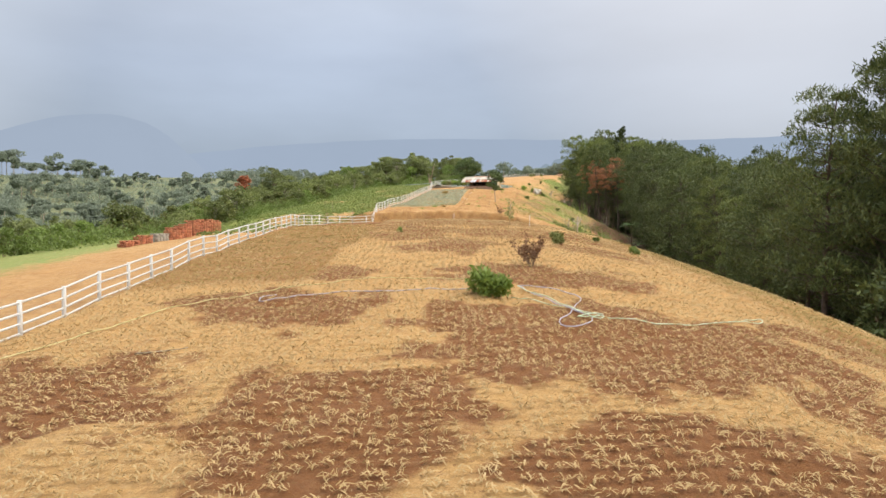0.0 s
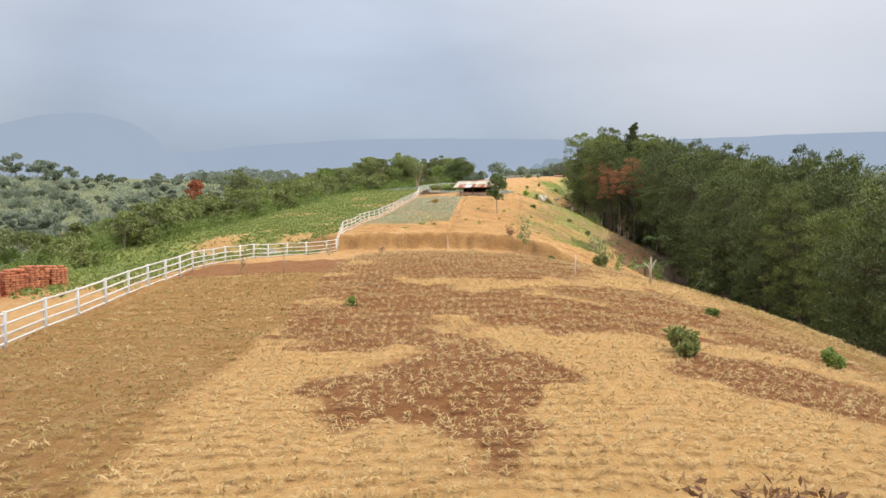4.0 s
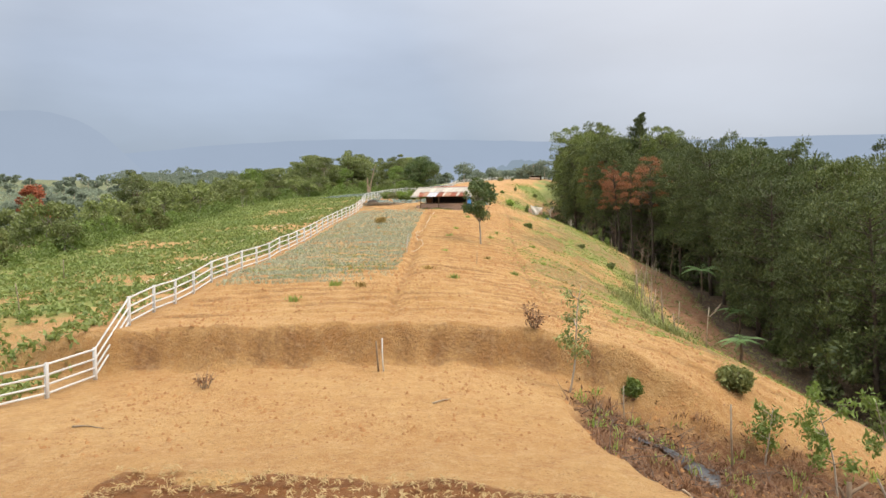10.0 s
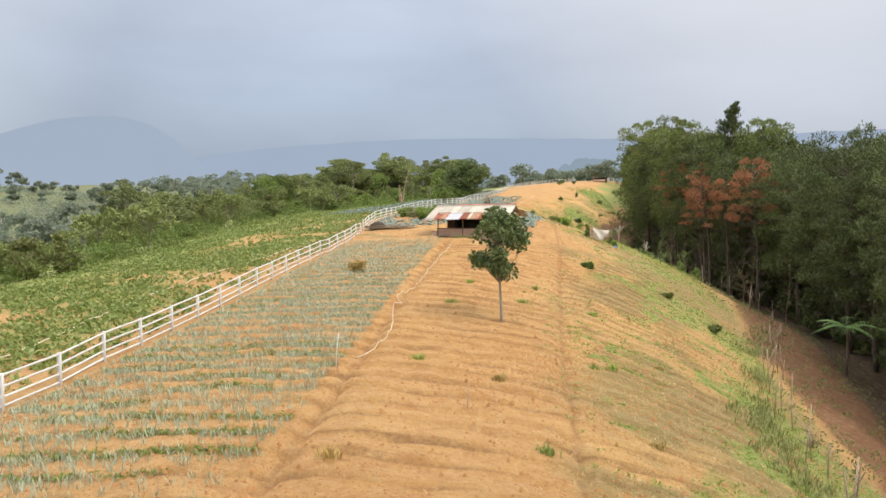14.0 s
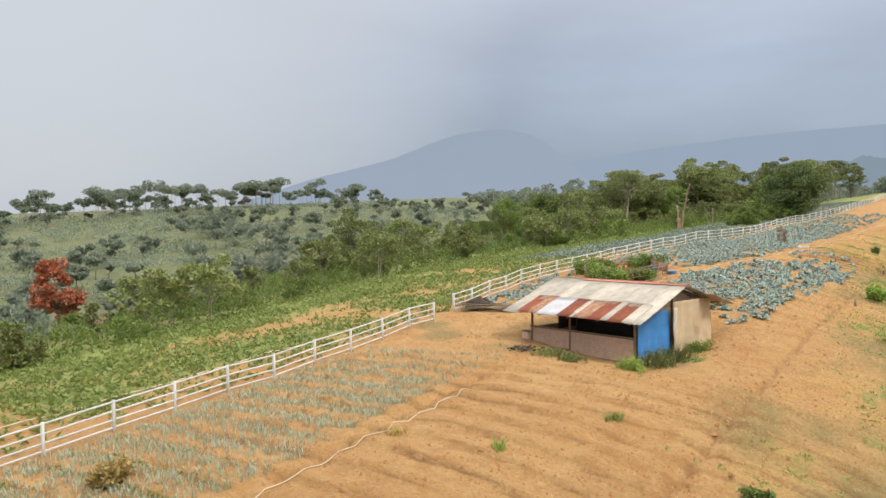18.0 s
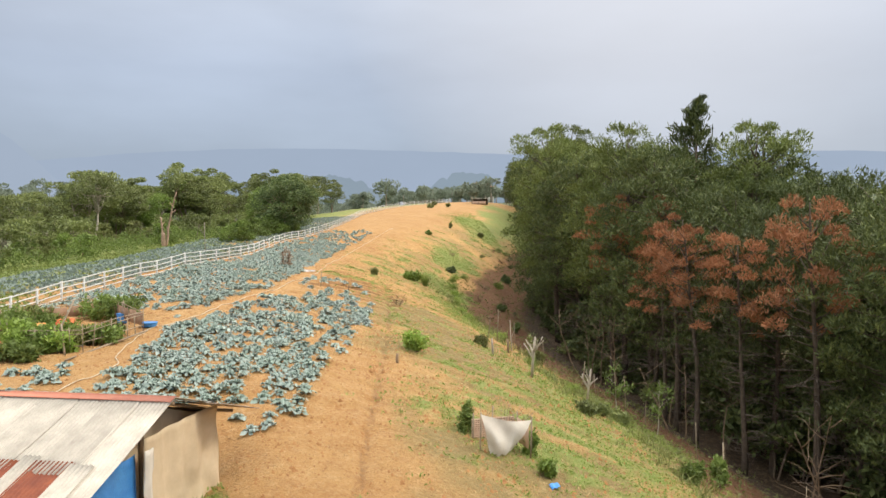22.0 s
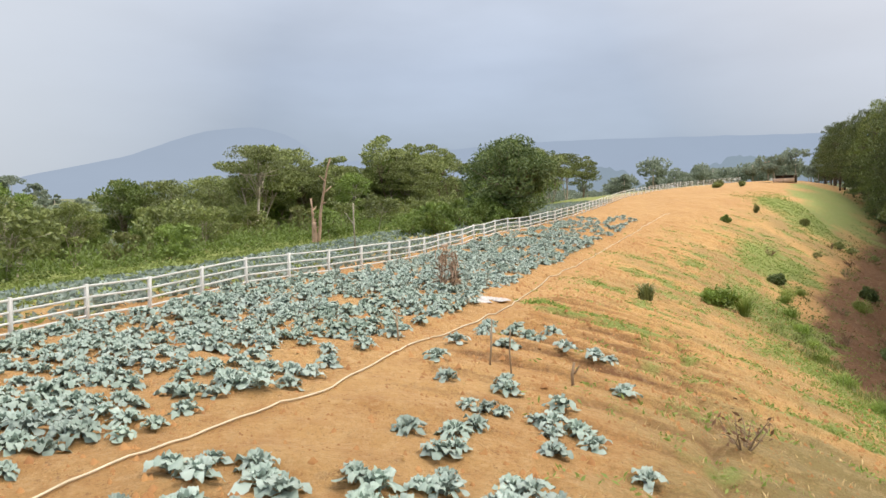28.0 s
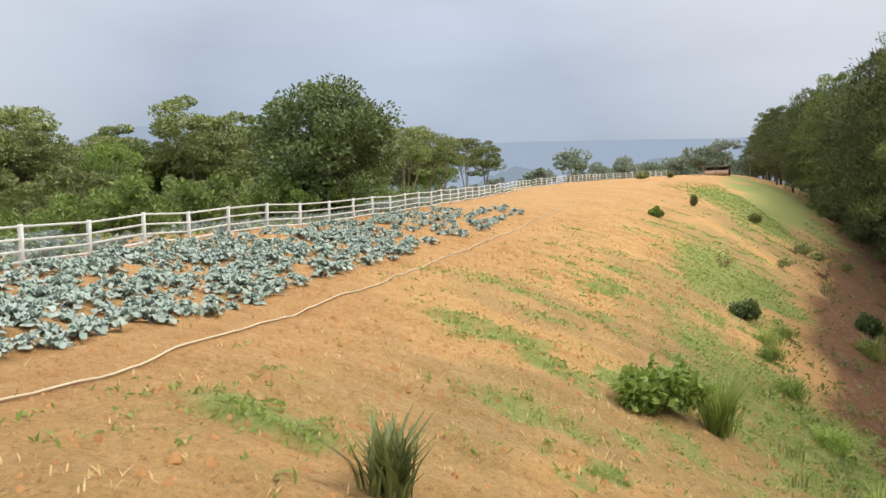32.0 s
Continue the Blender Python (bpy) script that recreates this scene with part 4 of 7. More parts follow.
def woods_left():
    rng = np.random.default_rng(9)
    kinds = [broad_tree(31, 11, 4.2, 7.0, 7200, 0.165, M_BROAD, "wood_tree", "pale-stemmed tree in the wood below the fence", stems=3, trunk_r=0.13, clumps=30, trunk_mat=M_PALEBARK, flat=0.5),
             broad_tree(32, 12, 4.6, 8.5, 8000, 0.175, M_BROAD, "wood_tree", "leafy tree in the wood below the fence", stems=2, trunk_r=0.16, clumps=30, flat=0.6),
             broad_tree(33, 9.5, 3.4, 6.5, 6000, 0.16, M_BUSH, "wood_tree", "light-green young tree in the wood below the fence", stems=2, trunk_r=0.1, clumps=26, trunk_mat=M_PALEBARK)]
    used = set()

    def put(k, x, y, s):
        # lower growth round the mango tree
        s *= 0.62 if math.hypot(x - 3, (y - 262) * 0.5) < 10 else 0.93
        if k in used:
            again(kinds[k], x, y, rng.uniform(0, 360), s)
        else:
            used.add(k)
            place(kinds[k], x, y, rng.uniform(0, 360), s)

    for i in range(62):
        y = rng.uniform(212, 345)
        x = float(fence_x(y)) - np.interp(y, [212, 235, 262, 345], [30, 20, 18, 14]) - rng.uniform(0, 1) ** 1.3 * 42
        if y < 256 and x > -31:
            continue
        put(int(rng.integers(0, 3)), x, y, rng.uniform(0.8, 1.2))
    for i in range(52):
        y = rng.uniform(206, 300)
        x = float(fence_x(y)) - np.interp(y, [206, 256, 300], [40, 34, 18]) - rng.uniform(0, 1) * 34
        put(int(rng.integers(0, 3)), x, y, rng.uniform(0.85, 1.3) * (0.6 if y < 258 else 1.0))
    for i in range(26):
        y = rng.uniform(46, 88)
        x = float(fence_x(y)) - np.interp(y, [48, 90, 212], [26, 30, 31]) - rng.uniform(0, 1) * 22
        put(int(rng.integers(0, 2)), x, y, rng.uniform(0.40, 0.62))
    umb = broad_tree(35, 11.5, 5.0, 3.2, 6000, 0.13, M_BROAD, "umbrella_tree", "tall flat-topped tree with an airy crown and a pale bare trunk", trunk_r=0.2, clumps=26, trunk_mat=M_PALEBARK, flat=0.35)
    place(umb, -17, 250, 0, 0.9)
    # a bare, broken trunk
    r2 = np.random.default_rng(3)
    bits = []
    for way, ln, r0, r1 in (((0.10, 0.02, 1), 7.6, 0.17, 0.06), ((-0.13, 0.05, 1), 4.2, 0.15, 0.08), ((0.0, -0.1, 1), 2.2, 0.22, 0.15)):
        P, R = limb(r2, (way[0] * 1.2, 0, -0.3), way, ln, r0, r1, 0.05, 8)
        bits.append(tube(P, R * r2.uniform(0.85, 1.15, len(R)), 8))
        for k in range(3):
            a = r2.uniform(0, 6.28)
            Q, QR = limb(r2, P[4 + k], (math.cos(a), math.sin(a), 0.7), r2.uniform(0.3, 1.0), 0.07, 0.03, 0.1, 4)
            bits.append(tube(Q, QR, 6))
    dead = root("dead_tree", pose(0, 0, 0), "bare grey-brown dead tree with a split trunk", "tree")
    part("trunk", join(bits), M_DEADWOOD, dead)
    place(dead, -4.5, 237)
    big = broad_tree(36, 9.3, 5.2, 8.3, 21000, 0.165, M_DARKLEAF, "mango_tree", "large round dark-leaved tree behind the white fence", trunk_r=0.34, clumps=64, flat=0.9, droop=0.2)
    place(big, 8.8, 258.8)
    russet = broad_tree(37, 7.5, 2.4, 7.0, 4200, 0.19, M_REDLEAF, "russet_tree", "tree with russet-red dying leaves above the scrub", trunk_r=0.16, clumps=34)
    place(russet, -46.5, 164.5, 0, 1.0, dz=2.0)
    return kinds


WOOD_KINDS = woods_left()


# ---------------------------------------------------------------- hut
HUT = pose(5.4, 161.2, 13.98, 0, 0, -16.5)
M_BAMBOO = two_tone("woven_bamboo", (0.74, 0.53, 0.39), (0.62, 0.42, 0.30), 4.0, 0.85, fine=70)
M_SHEET = two_tone("old_roof_sheet", (0.56, 0.51, 0.43), (0.40, 0.36, 0.30), 1.6, 0.75, fine=25, vary=0.4)
M_SHEET_PALE = two_tone("pale_roof_sheet", (0.62, 0.57, 0.50), (0.50, 0.45, 0.39), 1.2, 0.75, fine=18, vary=0.35)
M_SHEET_GREY = two_tone("grey_roof_sheet", (0.44, 0.39, 0.35), (0.34, 0.29, 0.26), 1.2, 0.8, fine=18, vary=0.35)
M_ZINC = two_tone("zinc_sheet", (0.42, 0.43, 0.46), (0.52, 0.53, 0.55), 1.5, 0.45, 0.3, fine=25)
M_RUST = two_tone("rusted_sheet", (0.22, 0.062, 0.035), (0.33, 0.10, 0.045), 2.5, 0.85, fine=22, vary=0.35)
M_RUST_PALE = two_tone("half_rusted_sheet", (0.46, 0.30, 0.20), (0.30, 0.11, 0.055), 3.5, 0.8, fine=22)
M_TARP = two_tone("blue_tarpaulin", (0.055, 0.25, 0.64), (0.09, 0.33, 0.72), 2.5, 0.45, fine=30)
M_CLOTH = two_tone("beige_cloth", (0.70, 0.55, 0.36), (0.60, 0.46, 0.29), 2.0, 0.9, fine=60)
M_CLOTH_PALE = two_tone("pale_cloth", (0.78, 0.72, 0.62), (0.66, 0.59, 0.49), 2.0, 0.9, fine=60)
M_CAP = two_tone("ridge_cap", (0.50, 0.17, 0.10), (0.60, 0.24, 0.15), 2.0, 0.7, fine=20)
# for dark goods such as net and ash; also paints the hut's inner shade
M_SHADOWWOOD = two_tone("dark_and_shaded_wood", (0.075, 0.055, 0.04), (0.05, 0.036, 0.028), 2.0, 0.9, fine=20)


def sheet(w, l, waves, amp, thick=0.012, rng=None, sag=0.0):
    """A corrugated sheet in its own plane: x across the waves, y down the slope."""
    n, k = waves * 6 + 1, 5
    xs, ys = np.linspace(0, w, n), np.linspace(0, l, k)
    X, Y = np.meshgrid(xs, ys)
    Z = amp * np.sin(X / w * waves * 2 * np.pi) + sag * np.sin(Y / l * np.pi)
    if rng is not None:
        Z = Z + rng.uniform(-0.012, 0.012, Z.shape) * (np.abs(Y - l) < 1e-6)
    top = np.stack([X, Y, Z], -1).reshape(-1, 3)
    bot = top - np.array([0, 0, thick])
    i, j = np.meshgrid(np.arange(k - 1), np.arange(n - 1), indexing="ij")
    F = np.stack([i * n + j, i * n + j + 1, (i + 1) * n + j + 1, (i + 1) * n + j], -1).reshape(-1, 4)
    m = n * k
    rim = [(a, a + 1) for a in range(n - 1)] + [(m - n + a, m - n + a + 1) for a in range(n - 1)] + [(a * n, (a + 1) * n) for a in range(k - 1)] + [(a * n + n - 1, (a + 1) * n + n - 1) for a in range(k - 1)]
    R = np.array([(a, b, b + m, a + m) for a, b in rim])
    return np.concatenate([top, bot]), np.concatenate([F, F[:, ::-1] + m, R])


def drape(w, h, rng, folds=5, depth=0.06, nx=28, nz=18, ragged=0.08, thick=0.006):
    """A hanging cloth in the xz plane, with folds and a ragged lower edge."""
    xs, zs = np.linspace(0, w, nx), np.linspace(0, 1, nz)
    X, S = np.meshgrid(xs, zs)
    low = ragged * (vnoise(xs, xs * 0, 0.35, int(rng.integers(1, 90))) - 0.3)
    Z = S * h + (1 - S) * low[None, :]
    sd = int(rng.integers(1, 90))
    Y = depth * (np.sin(X / w * folds * 2 * np.pi + 2.5 * vnoise(X, Z, 0.9, sd)) * (0.35 + 0.65 * (1 - S)) + 1.4 * (vnoise(X, Z, 0.7, sd + 1) - 0.5))
    A = np.stack([X, Y, Z], -1).reshape(-1, 3)
    i, j = np.meshgrid(np.arange(nz - 1), np.arange(nx - 1), indexing="ij")
    F = np.stack([i * nx + j, i * nx + j + 1, (i + 1) * nx + j + 1, (i + 1) * nx + j], -1).reshape(-1, 4)
    m = len(A)
    rim = [(a, a + 1) for a in range(nx - 1)] + [(m - nx + a, m - nx + a + 1) for a in range(nx - 1)] + [(a * nx, (a + 1) * nx) for a in range(nz - 1)] + [(a * nx + nx - 1, (a + 1) * nx + nx - 1) for a in range(nz - 1)]
    R = np.array([(a, b, b + m, a + m) for a, b in rim])
    return np.concatenate([A, A + np.array([0, thick, 0])]), np.concatenate([F, F[:, ::-1] + m, R])


def woven_panel(w, h, rng):
    """A panel of woven bamboo strips in the xz plane, strips proud of a backing."""
    bits = [box(0, 0.012, 0, w, 0.022, h)]
    s = 0.075
    nx, nz = int(w / s), int(h / s)
    for i in range(nx):
        for j in range(nz):
            x, z = i * w / nx, j * h / nz
            if (i + j) % 2:
                bits.append(box(x + 0.001, 0.004, z + 0.006, x + w / nx - 0.001, 0.014, z + h / nz - 0.006))
            else:
                bits.append(box(x + 0.006, 0.007, z + 0.001, x + w / nx - 0.006, 0.014, z + h / nz - 0.001))
    return join(bits)


def build_hut():
    rng = np.random.default_rng(21)
    hut = root("farm_hut", HUT, "small farm hut of woven bamboo with a patched rusty tin roof", "hut")
    Wd, Dp = 6.4, 6.6
    ridge_y, ridge_z, eave_y, eave_z, back_y, back_z = 3.3, 3.35, -1.0, 1.80, 7.3, 2.15
    pz = lambda y: np.interp(y, [eave_y, ridge_y, back_y], [eave_z, ridge_z, back_z])
    for x, y in ((0, 0), (2.55, 0), (6.35, 0), (0, 3.3), (6.35, 3.3), (0, 6.5), (6.35, 6.5), (3.2, 6.5), (1.7, 1.6)):
        part("corner_post", tube([(x, y, -0.7), (x + rng.uniform(-0.03, 0.03), y, pz(y) / 2), (x, y, pz(y) - 0.06)], 0.065, 8), M_WOOD, hut)
    for z, y in ((0.98, -0.03), (-0.22, -0.03), (1.72 + 0.16, 0.0)):
        part("beam", box(-0.1, y - 0.04, z - 0.045, Wd + 0.05, y + 0.04, z + 0.045, 0.01), M_WOOD, hut)
    for y in (0.0, 3.3, 6.5):
        part("beam", tube([(-0.9, y, pz(y) - 0.1), (3.3, y, pz(y) - 0.12), (7.2, y, pz(y) - 0.1)], 0.05, 6), M_WOOD, hut)
    for x in (-0.7, 1.2, 3.0, 4.8, 6.6):
        part("rafter", tube([(x, eave_y + 0.15, eave_z - 0.07), (x, ridge_y, ridge_z - 0.08)], 0.035, 5), M_WOOD, hut)
        part("rafter", tube([(x, ridge_y, ridge_z - 0.08), (x, back_y - 0.1, back_z - 0.07)], 0.035, 5), M_WOOD, hut)
    for x0, x1, low in ((0.08, 2.5, 0.02), (2.6, 6.28, -0.18)):
        part("bamboo_panel", woven_panel(x1 - x0, 0.96 - low, rng), M_BAMBOO, hut, m=pose(x0, -0.02, low))
    # boarded room inside, its boards coloured dark for the shade in there
    part("inner_wall", box(1.72, 1.62, 0, 6.2, 1.66, 2.25), M_SHADOWWOOD, hut)
    part("inner_wall", box(1.70, 0.1, 1.0, 1.74, 1.62, 1.85), M_SHADOWWOOD, hut)
    part("side_wall", box(0.02, 3.3, 0, 0.05, 6.5, 2.2), M_BAMBOO, hut)
    part("side_wall", box(0.02, 0.06, 0.1, 0.05, 3.3, 0.95), M_BAMBOO, hut)
    part("back_wall", box(0.05, 6.48, 0, 6.3, 6.52, 2.3), M_BAMBOO, hut)
    part("right_wall", box(6.28, 0.1, -0.5, 6.31, 6.4, 2.2), M_CLOTH, hut)
    part("gable", (np.array([(6.28, 0.1, 2.2), (6.28, 6.4, 2.2), (6.28, 3.3, 3.2), (6.31, 0.1, 2.2), (6.31, 6.4, 2.2), (6.31, 3.3, 3.2)]), np.array([(0, 1, 2, 2), (3, 5, 4, 4)])[:, :3]), M_CLOTH, hut)
    part("floor", box(0.1, 0.1, -0.1, 6.3, 6.4, 0.05), M_SHADOWWOOD, hut)
    # coverings on the side that faces the slope
    part("tarpaulin", drape(2.85, 2.5, rng, 3, 0.05, ragged=0.3), M_TARP, hut, "blue plastic tarpaulin", m=pose(6.62, 0.0, -0.35, -3, 0, 90))
    part("cloth", drape(3.7, 2.8, rng, 4, 0.09, ragged=0.12), M_CLOTH, hut, "sagging beige cloth", m=pose(6.86, 2.75, -0.25, -1, 0, 90))
    part("cloth_strip", drape(0.35, 1.5, rng, 1, 0.04, 8, 10), M_CLOTH_PALE, hut, m=pose(6.80, 2.75, 0.75, 0, 0, 90))
    # roof sheets
    fa = math.degrees(math.atan2(ridge_z - eave_z, ridge_y - eave_y))
    ba = math.degrees(math.atan2(ridge_z - back_z, back_y - ridge_y))
    fl, bl = math.hypot(ridge_z - eave_z, ridge_y - eave_y), math.hypot(ridge_z - back_z, back_y - ridge_y)
    x = -1.1
    upper = [(1.05, M_SHEET), (0.9, M_SHEET), (0.85, M_SHEET), (1.15, M_SHEET), (1.1, M_SHEET), (0.95, M_SHEET), (0.85, M_SHEET), (0.75, M_SHEET), (0.75, M_SHEET)]
    for i, (w, mat) in enumerate(upper):
        l = fl * (0.62 if i not in (0, 8) else 1.0) + rng.uniform(-0.1, 0.12)
        part("roof_sheet", sheet(w + 0.08, l, max(8, int(w / 0.085)), 0.021, rng=rng, sag=-0.02), mat, hut, "weathered pale corrugated sheet",
             m=pose(x, ridge_y, ridge_z + 0.03 + 0.012 * (i % 2), 180 + fa, 0, 0) @ pose(0, 0, 0, 0, 0, rng.uniform(-1.0, 1.0)) @ Matrix.Diagonal((1, 1, -1, 1)))
        x += w * 0.985
    x = -0.25
    lower = [(0.75, M_RUST), (0.6, M_RUST_PALE), (1.35, M_ZINC), (0.75, M_RUST), (0.35, M_SHEET), (0.8, M_RUST_PALE), (0.8, M_RUST), (0.35, M_SHEET), (0.85, M_RUST), (0.5, M_SHEET)]
    for i, (w, mat) in enumerate(lower):
        l = fl * 0.46 + rng.uniform(-0.12, 0.18)
        part("roof_sheet", sheet(w + 0.05, l, max(3, int(w / 0.085)), 0.021, rng=rng), mat, hut, {M_RUST: "rust-red corrugated sheet", M_ZINC: "bluish zinc sheet"}.get(mat, "streaked corrugated sheet"),
             m=pose(x, ridge_y, ridge_z, 180 + fa, 0, 0) @ pose(0, fl - l + rng.uniform(-0.05, 0.05), -0.045 - 0.012 * (i % 2), 0, 0, rng.uniform(-1.4, 1.4)) @ Matrix.Diagonal((1, 1, -1, 1)))
        x += w * 0.985
    # the back slope: two courses of flattened old sheets, lapped unevenly
    for course, (y0, n, l0) in enumerate(((0.46, 11, 0.58), (0.0, 12, 0.52))):
        x = -1.0
        for i in range(n):
            w = 8.2 / n * rng.uniform(0.75, 1.25)
            l = bl * l0 + rng.uniform(-0.2, 0.25)
            part("roof_sheet", sheet(w + 0.10, l, max(3, int(w / 0.16)), 0.007, rng=rng), M_SHEET_GREY if (i + course) % 3 == 1 else M_SHEET_PALE, hut, "flattened pale old sheet",
                 m=pose(x, ridge_y, ridge_z + 0.035 + 0.035 * course, -ba, 0, 0) @ pose(0, y0 * bl + rng.uniform(-0.15, 0.1), 0.022 * (i % 2) + rng.uniform(0, 0.012), rng.uniform(-0.6, 0.4), rng.uniform(0.3, 1.6), rng.uniform(-2, 2)))
            x += w
            if x > 7.0:
                break
    cap = []
    for side, a in ((-1, fa), (1, ba)):
        r = math.radians(a)
        v = np.array([(1.0, 0, 0), (7.25, 0, 0), (7.25, side * 0.24 * math.cos(r), -0.24 * math.sin(r)), (1.0, side * 0.24 * math.cos(r), -0.24 * math.sin(r))])
        v = np.concatenate([v, v - np.array([0, 0, 0.012])])
        cap.append((v, np.array([(0, 1, 2, 3), (7, 6, 5, 4), (0, 1, 5, 4), (2, 3, 7, 6), (1, 2, 6, 5), (3, 0, 4, 7)])))
    part("ridge_cap", join(cap), M_CAP, hut, "brick-red ridge cap", m=pose(0, ridge_y, ridge_z + 0.085))


build_hut()


# ---------------------------------------------------------------- cabbages
def cabbage_geo(seed, r=0.42, n=26):
    """A cabbage plant: big wavy leaves on short stalks round a loose heart, the outer ones lying low."""
    rng = np.random.default_rng(seed)
    bits = [tube([(0, 0, -0.05), (0, 0, 0.14)], 0.025, 5)]
    for i in range(n):
        a = i * 2.4 + rng.uniform(-0.5, 0.5)
        ring = i / (n - 1)
        ln, w = r * (1.15 - 0.62 * ring) * rng.uniform(0.75, 1.2), r * (0.50 - 0.16 * ring) * rng.uniform(0.65, 1.3)
        rise = 0.30 + 0.85 * ring + rng.uniform(-0.3, 0.35)
        roll, wave = rng.uniform(-0.45, 0.45), rng.uniform(0, 6.3)
        pts = []
        for s, ww in ((0.05, 0.12), (0.3, 0.3), (0.5, 0.85), (0.72, 1.08), (0.92, 0.85), (1.05, 0.35)):
            rad = ln * s * math.cos(rise * 0.9)
            z = 0.06 + 0.10 * ring + ln * s * math.sin(rise) - 0.85 * ln * max(0, s - 0.45) ** 2 * (1.7 - ring)
            for q in (-1, -0.5, 0, 0.5, 1):
                wx = q * w * 0.5 * ww
                frill = 0.05 * abs(q) * math.sin(wave + s * 11 + q * 2)
                pts.append((rad * math.cos(a) - wx * math.sin(a), rad * math.sin(a) + wx * math.cos(a), max(0.01, z - 0.10 * q * q * w * ww + roll * wx + frill + rng.uniform(-0.012, 0.012))))
        f = [(k * 5 + j, k * 5 + j + 1, k * 5 + j + 6, k * 5 + j + 5) for k in range(5) for j in range(4)]
        bits.append((np.array(pts), np.array(f)))
    return join(bits)


def plant_rows():
    """Plants in rows on the beds left of the pipe, with gaps; the bare path stays free."""
    rng = np.random.default_rng(77)
    out = []
    for yr in np.arange(168.5, 262, 0.84):
        x0, x1 = float(fence_x(yr)) + 0.7, float(pipe_x(yr)) - 0.5
        if yr < 208:
            x1 = np.interp(yr, [168, 176, 186, 196, 208], [15.7, 16.6, 19.0, 19.6, 19.4])
        xs = np.arange(x0, x1, 0.50)
        for x in xs:
            out.append((x + rng.uniform(-0.16, 0.16), yr + rng.uniform(-0.15, 0.15) + 0.35 * math.sin(x * 0.35), rng.uniform(0.58, 1.0)))
    P = np.array(out)
    x, y = P[:, 0], P[:, 1]
    pipe = pipe_x(y)
    keep = np.ones(len(P), bool)
    keep &= np.abs(x - pipe) > np.interp(y, [180, 186, 206], [0.7, 0.9, 0.8])
    keep &= ~((x < 8.0) & (x > -0.5) & (y > 176) & (y < 187))
    keep &= ~((x > pipe + 0.3) & (y > 206))
    keep &= ~((x > pipe - 1.25) & (y > 209))
    keep &= ~((y < 170.5) & (x < 13.5) & (x > 2))
    dens = np.where(x < pipe, np.interp(y, [168, 178, 188, 206, 214, 236, 246, 262], [0.62, 0.62, 0.8, 0.82, 0.86, 0.85, 0.5, 0.25]), np.interp(x, [11, 16, 19], [1.15, 0.95, 0.7]))
    dens = dens * np.where((x > pipe) & (y > 193), 0.3, 1.0) * (0.62 + 0.75 * sstep(0.3, 0.6, vnoise(x, y, 2.4, 60)))
    keep &= rng.uniform(size=len(P)) < dens
    return P[keep]


def build_cabbages():
    rng = np.random.default_rng(78)
    geos = [cabbage_geo(s) for s in (1, 2, 3, 4, 5)]
    P = plant_rows()
    meshes = [smooth(mesh_np("cabbage", *g, M_CABBAGE)) for g in geos]
    d = np.hypot(P[:, 0] - 15.5, (P[:, 1] - 188) * 0.75)
    order = np.argsort(d)
    first = set(order[:290].tolist())
    rest = []
    for i, (x, y, s) in enumerate(P):
        k, a = int(rng.integers(0, 5)), rng.uniform(0, 2 * np.pi)
        if i in first:
            ob = new("cabbage_plant", meshes[k])
            ob.matrix_basis = pose(x, y, gz(x, y) - 0.01, rng.uniform(-8, 8), rng.uniform(-8, 8), math.degrees(a)) @ Matrix.Diagonal((s, s, s, 1))
            tagged(ob, "large blue-green cabbage plant growing in orange soil", "cabbage", "cabbages in the field")
        else:
            v, f = geos[k]
            c, sn = math.cos(a) * s, math.sin(a) * s
            rest.append((np.stack([v[:, 0] * c - v[:, 1] * sn + x, v[:, 0] * sn + v[:, 1] * c + y, v[:, 2] * s + gz(x, y)], -1), f))
    v, f = join(rest)
    tagged(new("cabbage_rows", smooth(mesh_np("cabbage_rows", v, f, M_CABBAGE))), "dense rows of blue-green cabbages beside the fence", "cabbages", kind="stuff")


build_cabbages()


# ---------------------------------------------------------------- stubble, onions, grass
def scatter(name, label, category, geo, mat):
    return tagged(new(name, mesh_np(name, *geo, mat)), label, category, kind="stuff")


